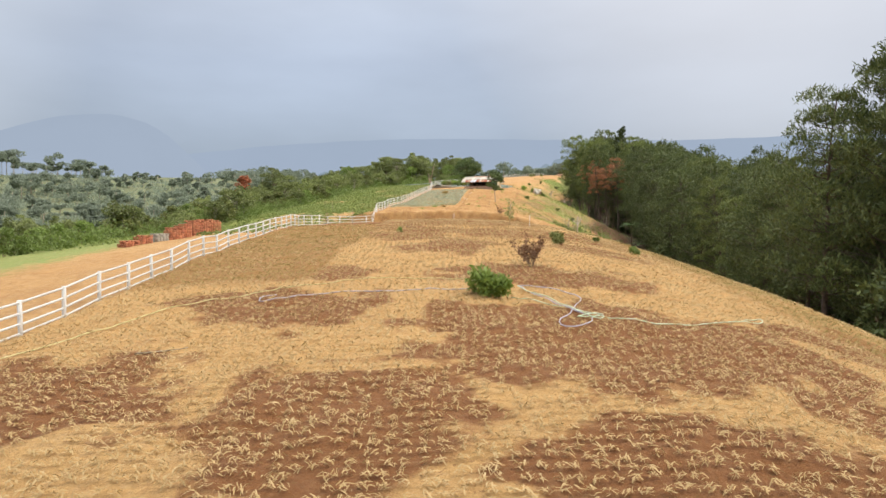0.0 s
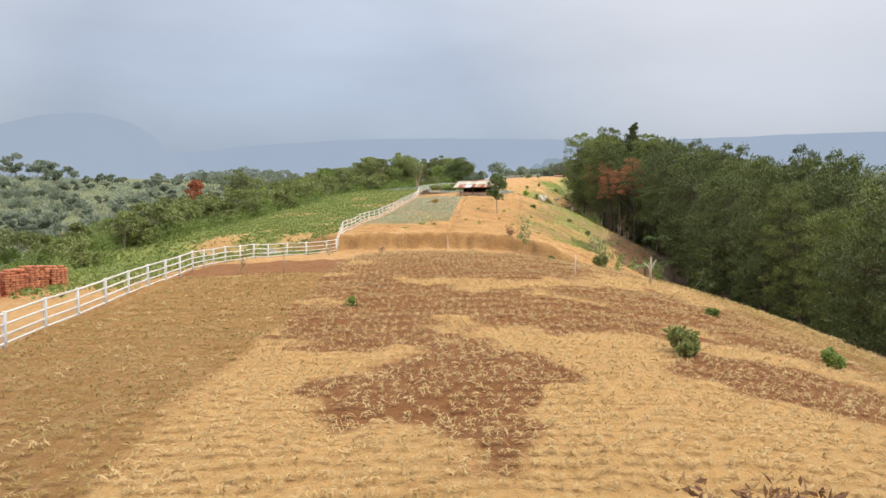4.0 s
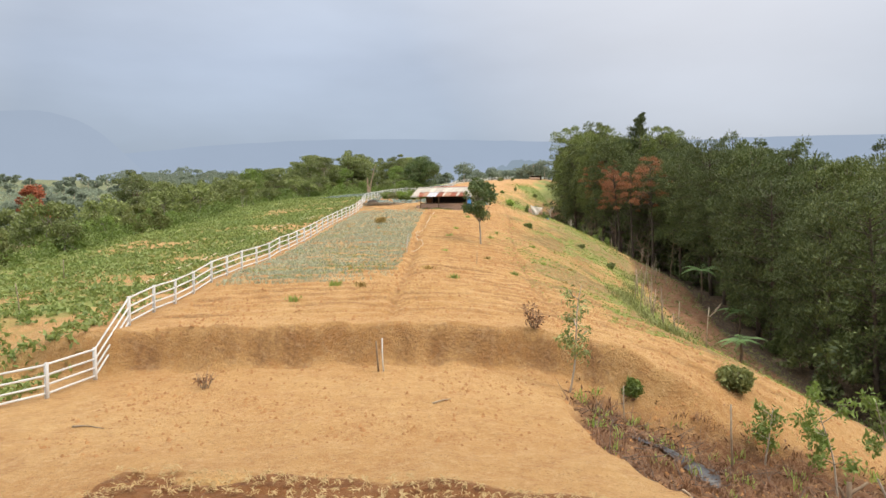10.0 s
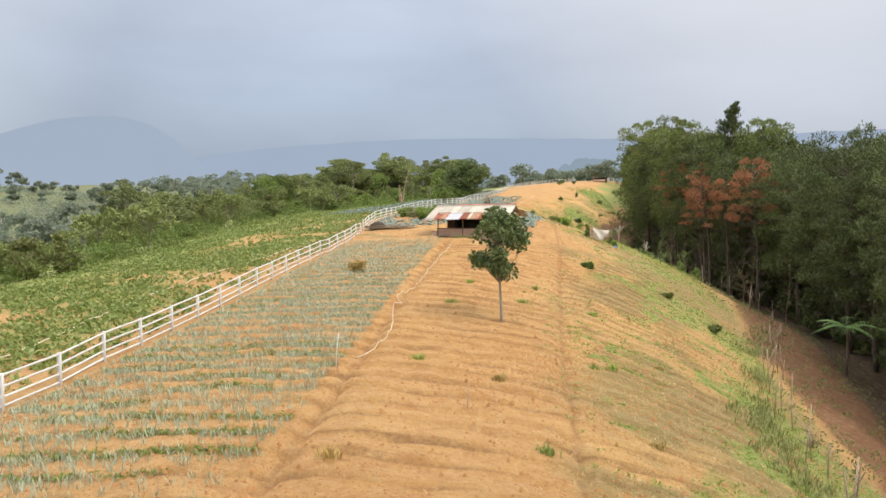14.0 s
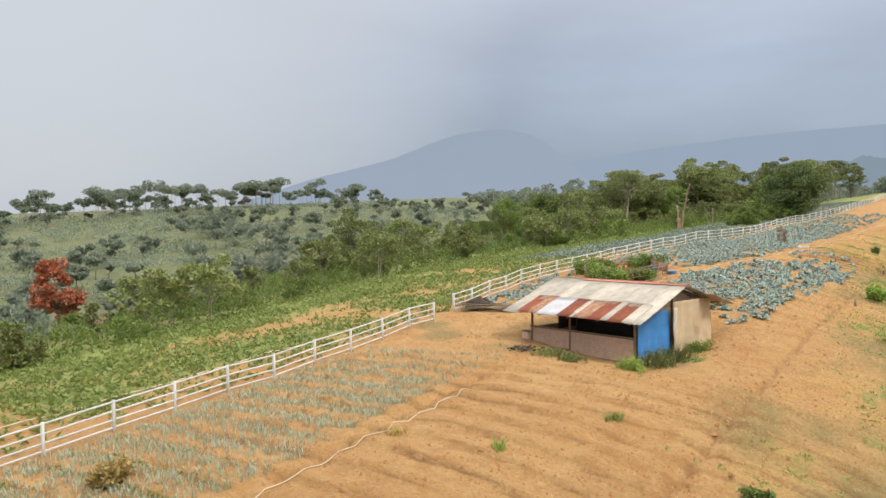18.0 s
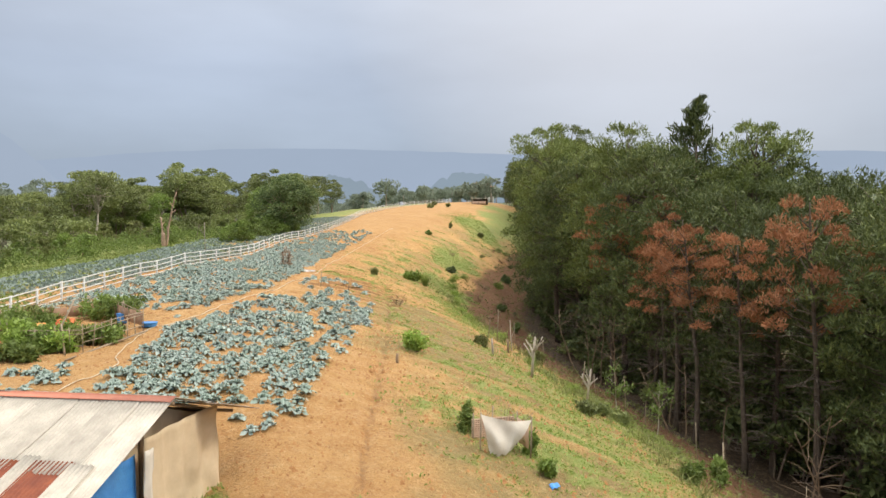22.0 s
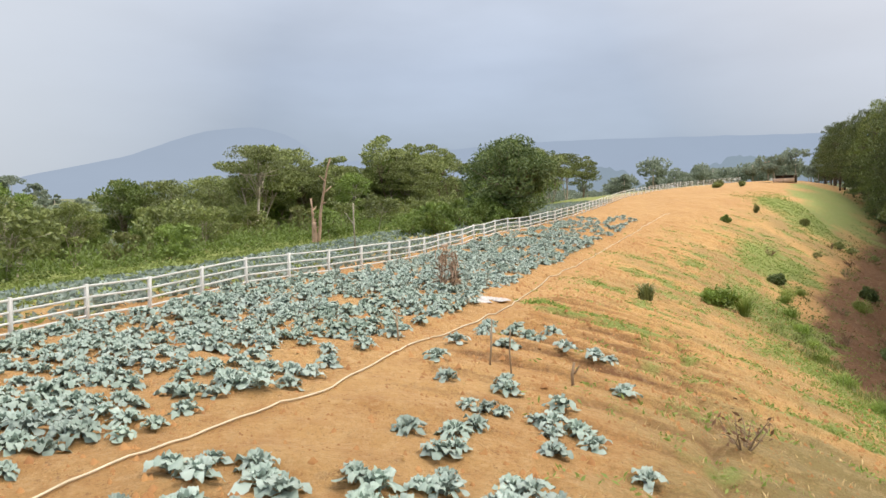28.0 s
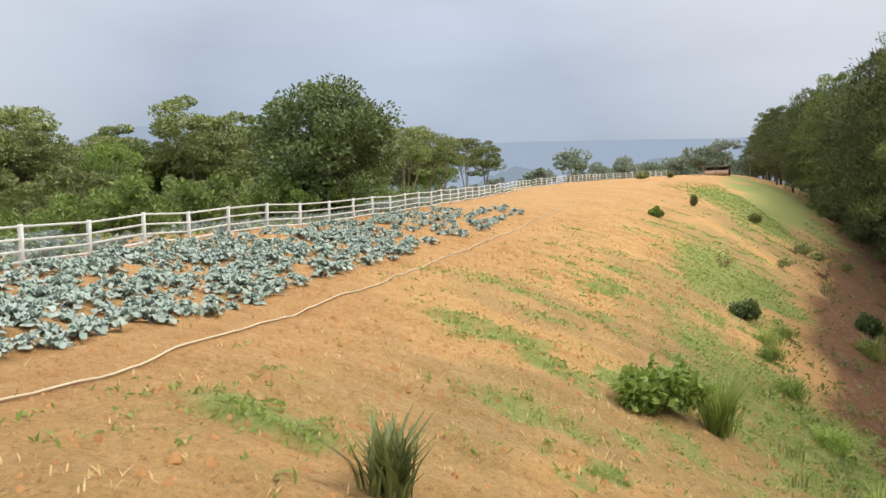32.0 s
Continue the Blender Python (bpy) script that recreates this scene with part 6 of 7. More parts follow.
for i, (x, y, h, r, forks, mat, label) in enumerate((
        (8.0, 64.2, 1.2, 0.03, 0, M_WHITE, "white stake standing in the stubble"),
        (-8.4, 64.2, 1.45, 0.03, 0, M_STICK, "thin stake at the corner of the tilled plot"),
        (1.55, 93.5, 1.3, 0.035, 0, M_WHITE, "white pipe stake at the foot of the bank"),
        (1.35, 93.6, 1.2, 0.05, 0, M_WOOD, "dark wooden post at the foot of the bank"),
        (2.85, 118.2, 1.35, 0.025, 0, M_WHITE, "white stake beside the ditch in the beds"),
        (7.7, 115.1, 0.9, 0.02, 0, M_STICK, "thin dry stick standing in the beds"),
        (12.7, 65.5, 1.7, 0.075, 2, M_PALEBARK, "pale forked stump at the edge of the field"),
        (20, 178.8, 0.45, 0.09, 0, M_WOOD, "short sawn stump beside the path"),
        (27.4, 190.4, 1.1, 0.08, 0, M_PALEBARK, "grey stump of a post on the slope"),
        (28.9, 186.2, 2.5, 0.09, 6, M_PALEBARK, "pale gnarled dead trunk with broken boughs"),
        (32.6, 186.6, 2.2, 0.08, 5, M_PALEBARK, "pale forked dead trunk near the red bank"),
        (30, 196.5, 1.0, 0.10, 0, M_WOOD, "dark stump at the field's edge"),
        (31.2, 200.0, 2.6, 0.05, 1, M_PALEBARK, "thin pale sapling trunk at the field's edge"),
        (30.4, 202.0, 2.7, 0.04, 0, M_STICK, "tall thin stake at the field's edge"),
        (30, 203.5, 1.8, 0.04, 0, M_STICK, "thin stake at the field's edge"),
        (16.0, 86.8, 1.5, 0.10, 5, M_WOOD, "dark branching stump on the brushy slope"),
        (19.0, 84.5, 1.2, 0.09, 4, M_WOOD, "dark branching stump above the ravine"),
        (17.6, 86.5, 1.9, 0.04, 0, M_PALEBARK, "pale stick leaning over the brush"),
        (15.2, 92.6, 2.6, 0.045, 0, M_STICK, "tall pale stick standing on the slope"),
        (11.0, 93.0, 1.6, 0.03, 0, M_STICK, "thin stick standing at the foot of the beds"),
        (13.1, 201.3, 0.9, 0.03, 1, M_STICK, "dry stalk standing by the path"),
        (15.8, 200.6, 1.2, 0.03, 1, M_STICK, "dry stalk standing in the beds"),
        (16.5, 199.8, 1.2, 0.025, 0, M_WOOD, "thin stick standing in the beds"),
        (18, 200.2, 0.6, 0.05, 1, M_WOOD, "short dark stump in the beds"),
        (2, 228.6, 3.4, 0.06, 1, M_PALEBARK, "pale crooked pole behind the fence"),
        (-16.0, 101.0, 1.5, 0.03, 0, M_STICK, "thin stake in the vegetable field"),
        (-19.0, 112.0, 1.4, 0.03, 0, M_STICK, "thin stake in the vegetable field"))):
    rg = np.random.default_rng(i)
    stake(x, y, h, r, label, 500 + i, mat, (rg.uniform(-0.1, 0.1) + (-0.6 if "leaning" in label else 0), rg.uniform(-0.1, 0.1)), forks, "stump" if "stump" in label or "trunk" in label else "stake")

rg = np.random.default_rng(91)
for i in range(34):
    f = i / 33.0
    y = 106 + 62 * f + rg.uniform(-1, 1)
    x = float(np.interp(y, [106, 115, 126, 147, 156, 168], [19.0, 20.4, 23.3, 31.5, 37.0, 38.5])) + rg.uniform(-0.5, 1.2)
    tagged(stake(x, y, rg.uniform(1.2, 2.8), rg.uniform(0.025, 0.045), "thin pale stake along the edge of the slope", 600 + i, M_STICK, (rg.uniform(-0.15, 0.15), rg.uniform(-0.1, 0.1)), int(rg.integers(0, 3))), group="stakes along the slope")
for i in range(10):
    y = 176 + i * 4.2 + rg.uniform(-1, 1)
    x = float(axis_x(y)) + 27 + rg.uniform(-1.5, 2.5)
    tagged(stake(x, y, rg.uniform(1.4, 3.0), rg.uniform(0.03, 0.05), "thin pale stake along the edge of the slope", 660 + i, M_STICK, (rg.uniform(-0.15, 0.15), rg.uniform(-0.1, 0.1)), int(rg.integers(0, 2))), group="stakes along the slope")


# ---------------------------------------------------------------- single trees
def hut_tree():
    t = broad_tree(701, 5.6, 1.55, 3.5, 4600, 0.115, M_DARKLEAF, "jackfruit_tree", "small tree with large glossy dark drooping leaves on the beds", trunk_r=0.085, clumps=44, droop=0.5, trunk_lean=0.02, trunk_mat=M_PALEBARK)
    place(t, 9.7, 128.8, 40, 1.08)


hut_tree()


def sparse_tree(x, y, h, label, seed, mat, n=260, lean=(0.2, 0.0), leaf=0.11, crown=0.55, r=0.045):
    rng = np.random.default_rng(seed)
    P, R = limb(rng, (0, 0, -0.2), (lean[0], lean[1], 1), h, r, 0.012, 0.06, 8)
    bits, C = [tube(P, R, 6)], []
    for k in range(9):
        s = P[3 + int(rng.integers(0, 5))]
        a = rng.uniform(0, 2 * np.pi)
        Q, QR = limb(rng, s, (math.cos(a), math.sin(a), 0.7), h * crown * rng.uniform(0.2, 0.5), 0.02, 0.006, 0.15, 5)
        bits.append(tube(Q, QR, 4))
        C.append(Q[3:][rng.integers(0, 3, n // 9)] + rng.normal(size=(n // 9, 3)) * np.array([0.14, 0.14, 0.2]) - np.array([0, 0, 0.12]))
    t = root("young_tree", pose(0, 0, 0), label, "tree")
    part("trunk", join(bits), M_PALEBARK, t)
    part("crown", leaves(np.concatenate(C), leaf, rng, 0.35, 0, None, 0.9), mat, t)
    place(t, x, y)


sparse_tree(8.7, 92.8, 4.4, "thin leaning young tree with hanging clumps of leaves", 711, M_BROAD, 420, (0.22, 0.0))
sparse_tree(-11.2, 65.7, 1.5, "thin yellow-green sapling on the tilled plot", 719, M_OLIVE, 110, (0.05, 0), 0.07, 0.5, 0.02)
sparse_tree(-8.2, 80.3, 1.5, "thin yellowish sapling on the bare terrace", 720, M_OLIVE, 90, (0.05, 0), 0.07, 0.4, 0.02)
sparse_tree(18.8, 91.5, 4.2, "young tree with feathery bright-green leaves above the ravine", 712, M_BUSH, 700, (0.05, 0.05), 0.13, 0.7)
sparse_tree(22.5, 93.0, 4.4, "young tree with feathery green leaves on the ravine's edge", 713, M_BUSH, 600, (-0.05, 0.1), 0.13, 0.7)
sparse_tree(17.0, 93.5, 2.6, "small leafy young tree on the slope", 714, M_BUSH, 500, (0.05, 0), 0.12, 0.7)
sparse_tree(24.5, 88.0, 2.4, "small leafy young tree on the ravine's edge", 715, M_BROAD, 500, (0.05, 0), 0.12, 0.7)
sparse_tree(36, 190.0, 3.8, "thin young tree with few leaves at the foot of the slope", 716, M_BUSH, 260, (-0.1, 0), 0.13, 0.7)
sparse_tree(38, 188.0, 3.9, "thin young tree with few leaves at the foot of the slope", 717, M_BUSH, 260, (0.03, 0), 0.13, 0.7)
sparse_tree(32.8, 201.0, 2.6, "thin young tree with a bent leafy top", 718, M_BUSH, 160, (0.25, 0), 0.12, 0.5)


def tree_fern(x, y, top, label, seed, r=2.6):
    rng = np.random.default_rng(seed)
    z0 = gz(x, y)
    h = max(1.0, top - z0)
    t = root("tree_fern", pose(x, y, z0), label, "tree fern")
    part("trunk", tube([(0, 0, -0.3), (0.1, 0, h * 0.5), (0, 0, h)], (0.14, 0.11, 0.10), 8), M_BARK, t)
    for k in range(11):
        a = k * 2 * np.pi / 11 + rng.uniform(-0.15, 0.15)
        ln, lift = r * rng.uniform(0.8, 1.1), rng.uniform(0.25, 0.75)
        s = np.linspace(0, 1, 9)
        P = np.stack([np.cos(a) * ln * s, np.sin(a) * ln * s, h + ln * (lift * s - 0.62 * s ** 2)], -1)
        bits = [tube(P, np.linspace(0.025, 0.006, 9), 4)]
        q = np.repeat(np.linspace(0.12, 1, 34), 2)
        C = np.stack([np.interp(q, s, P[:, c]) for c in range(3)], -1)
        side = np.tile([-1.0, 1.0], 34)
        w = 0.42 * r / 2.6 * np.sin(np.clip(q * 0.93 + 0.07, 0, 1) * np.pi) ** 0.7 + 0.03
        d = np.stack([-np.sin(a) * side + 0.35 * np.cos(a), np.cos(a) * side + 0.35 * np.sin(a), -0.25 * np.ones(68)], -1)
        n = np.stack([np.cos(a) * np.ones(68), np.sin(a) * np.ones(68), np.zeros(68)], -1) * 0.045
        V = np.stack([C - n, C + n, C + d * w[:, None] + n * 0.3, C + d * w[:, None] - n * 0.3], 1).reshape(-1, 3)
        bits.append((V, np.arange(len(V)).reshape(-1, 4)))
        part("frond", join(bits), M_FERN, t)


tree_fern(42.2, 155.2, 5.9, "tall tree fern with arching fronds over the red bank", 721, 3.0)
tree_fern(41.5, 143.6, 1.9, "tree fern with arching fronds on the red bank", 722, 2.6)
tree_fern(28.5, 118.0, 3.0, "slender tree fern at the foot of the slope", 723, 1.8)


def tuft(x, y, h, n, mat, label, seed, spread=0.18, width=0.03, name="grass_tuft", cat="grass"):
    rng = np.random.default_rng(seed)
    P = np.zeros((n, 3))
    P[:, :2] = rng.normal(size=(n, 2)) * spread
    ob = tagged(new(name, mesh_np(name, *blades(P, h, rng, width, 0.75), mat)), label, cat)
    ob.matrix_basis = pose(x, y, gz(x, y) - 0.03)
    return ob


tuft(27.9, 230.8, 1.35, 190, M_GRASS, "tall tuft of long grey-green grass blades", 731, 0.15, 0.022)
tuft(21.1, 220.8, 0.75, 170, M_BROAD, "sprouting stump with long dark leaves on the beds", 732, 0.14, 0.035, "sprouting_stump", "stump")
stake(21.1, 220.8, 0.45, 0.12, "short pale stump under the sprouting leaves", 733, M_PALEBARK, name="stump")
rg = np.random.default_rng(92)
strip = []
for i in range(650):
    y = 104 + 52 * rg.uniform()
    strip.append((float(np.interp(y, [105, 115, 126, 147, 156], [18.2, 19.8, 22.2, 30.6, 35.0])) + rg.normal() * 0.7, y))
for i in range(500):
    y = 170 + 62 * rg.uniform()
    strip.append((float(axis_x(y)) + 23.5 + rg.normal() * 1.1, y))
strip = np.array(strip)
strip = strip[rg.uniform(size=len(strip)) < -0.1 + 1.1 * vnoise(strip[:, 0] * 0, strip[:, 1], 4.0, 71)]
Q = np.repeat(on_ground(strip[:, 0], strip[:, 1]), 9, 0)
Q[:, :2] += rg.normal(size=(len(Q), 2)) * 0.16
scatter("tall_grass", "tall green grass along the edge of the slope", "grass", blades(Q, 0.45, rg, 0.022, 0.9), M_SCRUB)
for i, (x, y) in enumerate(((4.0, 110.6), (10.0, 112.7), (-1.3, 104.4), (0.1, 104.3), (5.5, 107.9), (13.6, 123.9), (12.5, 107.6), (14.5, 124.5), (-3, 101), (2.6, 140), (8.2, 137), (12.4, 138), (6.5, 147), (10.4, 147.5), (12.9, 152), (9, 119), (7, 131), (15.6, 135), (17.6, 128), (11.2, 133.5), (5.8, 120.4), (14.2, 116))):
    tagged(tuft(x, y, 0.28, 50, M_GRASS if i % 3 else M_OLIVE, "small weed tuft on the ploughed beds", 810 + i, 0.16, 0.025), group="weeds on the beds", kind="stuff")


def weed_clump(x, y, r, h, n, mat, label, seed):
    """Ragged weeds: long bent blades with small leaves between them."""
    r3 = np.random.default_rng(seed)
    P = np.zeros((n, 3))
    P[:, :2] = r3.normal(size=(n, 2)) * r * 0.45
    hh = h * np.exp(-(P[:, 0] ** 2 + P[:, 1] ** 2) / (r * r)) + 0.1
    V, F = blades(P, hh, r3, 0.017, 1.0)
    C = P[r3.integers(0, n, n * 2)] + r3.normal(size=(n * 2, 3)) * np.array([0.10, 0.10, 0.0])
    C[:, 2] += r3.uniform(0.03, 0.8, n * 2) * np.repeat(hh, 2)
    ob = tagged(new("weed_clump", mesh_np("weed_clump", *join([(V, F), leaves(C, 0.085, r3, 0.3, 0.4)]), mat)), label, "weeds", kind="stuff")
    ob.matrix_basis = pose(x, y, gz(x, y) - 0.03)


for i, (x, y, r, h) in enumerate(((11.9, 157.6, 0.45, 0.45), (12.5, 159.4, 0.6, 0.6), (12.9, 161.0, 0.6, 0.55), (13.6, 163.0, 0.5, 0.35), (7.6, 158.5, 0.7, 0.28), (8.8, 158.1, 0.5, 0.22))):
    weed_clump(x, y, r * 1.4, h * (1.25 if i < 4 else 0.9), 210, M_SCRUB if i % 3 else M_GRASS, "ragged green weeds growing beside the hut", 840 + i)
for i, (x, y, r, h) in enumerate(((33.5, 244, 0.8, 0.9), (34.5, 247, 0.9, 1.0), (36.4, 250.5, 0.8, 0.8), (33, 240, 0.8, 1.0), (32.4, 235, 0.8, 0.9), (31.8, 230.5, 0.7, 0.8), (31, 226, 0.8, 0.9), (30.8, 221, 0.8, 0.9), (30.6, 216, 0.7, 0.8), (32.2, 208, 0.7, 0.9), (43, 255.4, 1.6, 1.7), (31.6, 196.0, 0.7, 0.8), (33.2, 191.0, 0.7, 0.8), (16.3, 210.8, 0.45, 0.2), (17.0, 211.2, 0.5, 0.18))):
    weed_clump(x, y, r * 0.8, h * 0.75, 170, M_GRASS, "tall rank weeds along the edge of the slope", 860 + i)
r4 = np.random.default_rng(93)
for i in range(16):
    y = r4.uniform(222, 292)
    x = float(axis_x(y)) + r4.uniform(25, 35)
    bare_shrub(x, y, r4.uniform(0.7, 1.4), r4.uniform(0.4, 0.8), "dark withered shrub on the shaded red bank", 880 + i, 110, mat=M_DARKLEAF if i % 2 else M_DEADLEAF)


def clods():
    """Loose clods of earth on the beds and the terrace."""
    n = 125000
    x, y = rg.uniform(-8, 33, n), rg.uniform(84, 262, n)
    u = x - axis_x(y)
    keep = (x > fence_x(y) + 0.3) & (u < 23) & (rg.uniform(size=n) < 0.35 + 0.9 * sstep(0.4, 0.7, vnoise(x, y, 3.5, 72)))
    keep &= ~((np.abs(x - 9) < 5) & (np.abs(y - 163) < 5))
    x, y = x[keep], y[keep]
    m = len(x)
    s = (0.028 + 0.10 * rg.uniform(size=m) ** 4)[:, None, None]
    a = rg.uniform(0, 2 * np.pi, m)
    k = np.array([(1, 0, -0.4), (0, 1, -0.4), (-1, 0, -0.4), (0, -1, -0.4), (0.15, 0.1, 0.75)])[None] * (1 + 0.45 * rg.uniform(-1, 1, (m, 5, 3)))
    V = np.stack([k[..., 0] * np.cos(a)[:, None] - k[..., 1] * np.sin(a)[:, None], k[..., 0] * np.sin(a)[:, None] + k[..., 1] * np.cos(a)[:, None], k[..., 2]], -1) * s
    V = (V + on_ground(x, y)[:, None]).reshape(-1, 3)
    F = (np.arange(m) * 5)[:, None, None] + np.array([(0, 1, 4), (1, 2, 4), (2, 3, 4), (3, 0, 4)])[None]
    scatter("soil_clods", "loose clods of reddish earth on the beds", "soil", (V, F.reshape(-1, 3)), two_tone("clod_earth", (0.28, 0.125, 0.042), (0.44, 0.225, 0.08), 2.0, 0.95, by="pos"))


clods()


# ---------------------------------------------------------------- hoses and pipes
def spline(pts, step=0.35):
    P = np.array(pts, float)
    P = np.concatenate([2 * P[:1] - P[1:2], P, 2 * P[-1:] - P[-2:-1]])
    out_pts = []
    for i in range(1, len(P) - 2):
        n = max(2, int(np.linalg.norm(P[i + 1] - P[i]) / step))
        for t in np.arange(n) / n:
            out_pts.append(0.5 * (2 * P[i] + (P[i + 1] - P[i - 1]) * t + (2 * P[i - 1] - 5 * P[i] + 4 * P[i + 1] - P[i + 2]) * t ** 2 + (3 * P[i] - P[i - 1] - 3 * P[i + 1] + P[i + 2]) * t ** 3))
    out_pts.append(P[-2])
    return np.array(out_pts)


def hose(name, pts, r, mat, label, lift=0.03):
    Q = spline(pts)
    V = np.concatenate([Q, (ground_z(Q[:, 0], Q[:, 1]) + r + lift)[:, None]], 1)
    tagged(new(name, smooth(mesh_np(name, *tube(V, r, 6), mat))), label, "hose")


M_HOSE_Y = two_tone("yellow_hose", (0.62, 0.55, 0.26), (0.52, 0.46, 0.20), 2.0, 0.5, bumps=0)
M_HOSE_B = two_tone("grey_blue_hose", (0.50, 0.46, 0.54), (0.42, 0.40, 0.48), 2.0, 0.5, bumps=0)
M_HOSE_G = two_tone("pale_green_hose", (0.50, 0.60, 0.38), (0.58, 0.64, 0.48), 2.0, 0.5, bumps=0)
M_PIPE = two_tone("pale_pipe", (0.68, 0.58, 0.42), (0.55, 0.45, 0.30), 2.0, 0.55, bumps=0)
hose("garden_hose", [(-12.6, 18.5), (-10.6, 22.5), (-10.2, 24.2), (-8.9, 26.0), (-6.8, 27.8), (-3.6, 30.0), (-0.5, 30.4), (1.4, 29.8)], 0.022, M_HOSE_Y, "long yellow hose lying across the stubble field", 0.05)
hose("garden_hose", [(1.3, 27.1), (-1.5, 27.4), (-3.9, 27.3), (-5.6, 26.6), (-6.5, 25.7), (-6.9, 25.9), (-6.9, 26.6), (-6.5, 27.0)], 0.022, M_HOSE_B, "grey-blue hose looped on the dry stubble", 0.05)
hose("garden_hose", [(2.6, 26.2), (3.9, 24.8), (4.8, 23.6), (5.6, 23.1), (6.4, 23.0), (7.7, 23.1), (11.1, 25.0), (12.0, 25.9), (12.1, 26.4), (11.3, 25.8)], 0.022, M_HOSE_G, "pale green hose running from the bush over dark soil", 0.06)
hose("garden_hose", [(3.1, 28.4), (4.3, 27.7), (5.2, 26.3), (4.8, 24.8), (4.3, 23.3), (3.8, 22.3), (3.7, 21.6), (4.1, 21.5), (4.6, 21.8), (4.9, 22.7), (4.5, 23.6), (3.9, 25.6), (3.1, 28.2)], 0.02, M_HOSE_B, "grey-blue hose tangled in loops on dark soil", 0.09)
hose("garden_hose", [(3.0, 28.0), (3.8, 26.3), (4.2, 24.8), (4.7, 23.2), (5.1, 22.4), (5.4, 23.3), (4.8, 23.0), (4.4, 22.6), (5.2, 22.9)], 0.02, M_HOSE_G, "pale green hose tangled in loops on dark soil", 0.12)
hose("water_pipe", [(6.9, 168), (7.0, 172.1), (7.6, 174.2), (8.1, 175.4), (7.6, 177), (7.7, 181.6), (9.2, 185.5), (11.4, 192.4), (12.9, 197.3), (13.6, 201.4), (14.6, 205.5), (15.2, 208.6), (15.4, 211.5), (15.8, 216), (16.3, 222), (17.9, 232), (20.0, 243), (22.5, 254), (25.5, 266), (27.2, 272)], 0.022, M_PIPE, "long pale water pipe lying along the cabbage beds", 0.02)
hose("water_pipe", [(3.2, 120.2), (4.0, 122.1), (4.3, 125), (3.9, 130.2), (4.5, 131.2), (3.9, 132.2), (5.0, 137.2), (5.6, 143), (6.5, 150), (6.8, 152)], 0.02, M_PIPE, "pale water pipe lying beside the onion beds", 0.03)
hose("water_pipe", [(-12.6, 108), (-12.1, 115.7), (-11.7, 122.6), (-11.5, 129.9), (-10.4, 138.6), (-8.6, 146), (-6.6, 158)], 0.035, M_PIPE, "pale water pipe along the vegetable field", 0.08)


# ---------------------------------------------------------------- brick stacks
def brick_stacks():
    m1 = two_tone("red_brick", (0.44, 0.15, 0.08), (0.58, 0.25, 0.13), 2.0, 0.9, fine=25, by="pos", vary=0.5)
    m2 = two_tone("grey_block", (0.40, 0.36, 0.30), (0.50, 0.45, 0.38), 2.0, 0.9, fine=25, by="pos")
    rng = np.random.default_rng(95)
    red, grey = (mesh_np("brick", *box(0, 0, 0, 0.24, 0.22, 0.115, 0.008), mm) for mm in (m1, m2))
    for i, (f, w, h) in enumerate(((0.0, 1.5, 0.7), (0.16, 1.2, 0.8), (0.29, 1.1, 0.9), (0.42, 1.3, 1.2), (0.55, 1.2, 1.4), (0.68, 1.3, 1.5), (0.80, 1.2, 1.5), (0.92, 1.2, 1.3))):
        x, y = -24.5 + 3.6 * f, 53.5 + 11.5 * f
        t = root("brick_stack", pose(x, y, gz(x, y) - 0.05, 0, 0, 62 + rng.uniform(-12, 12)), "stack of pale grey building blocks beside the track" if i == 2 else "uneven stack of orange-red clay bricks beside the track", "bricks", "brick stacks")
        nz = int(h / 0.13)
        for k in range(nz):
            for a in range(int(w / 0.26)):
                for b in range(4):
                    if k > nz - 3 and rng.uniform() < 0.35:
                        continue
                    dx, dy = a * 0.27 + rng.uniform(-0.03, 0.03), b * 0.27 + rng.uniform(-0.03, 0.03)
                    part("brick", grey if i == 2 else red, None, t, m=pose(dx, dy, k * 0.13, 0, 0, rng.uniform(-4, 4)))


brick_stacks()


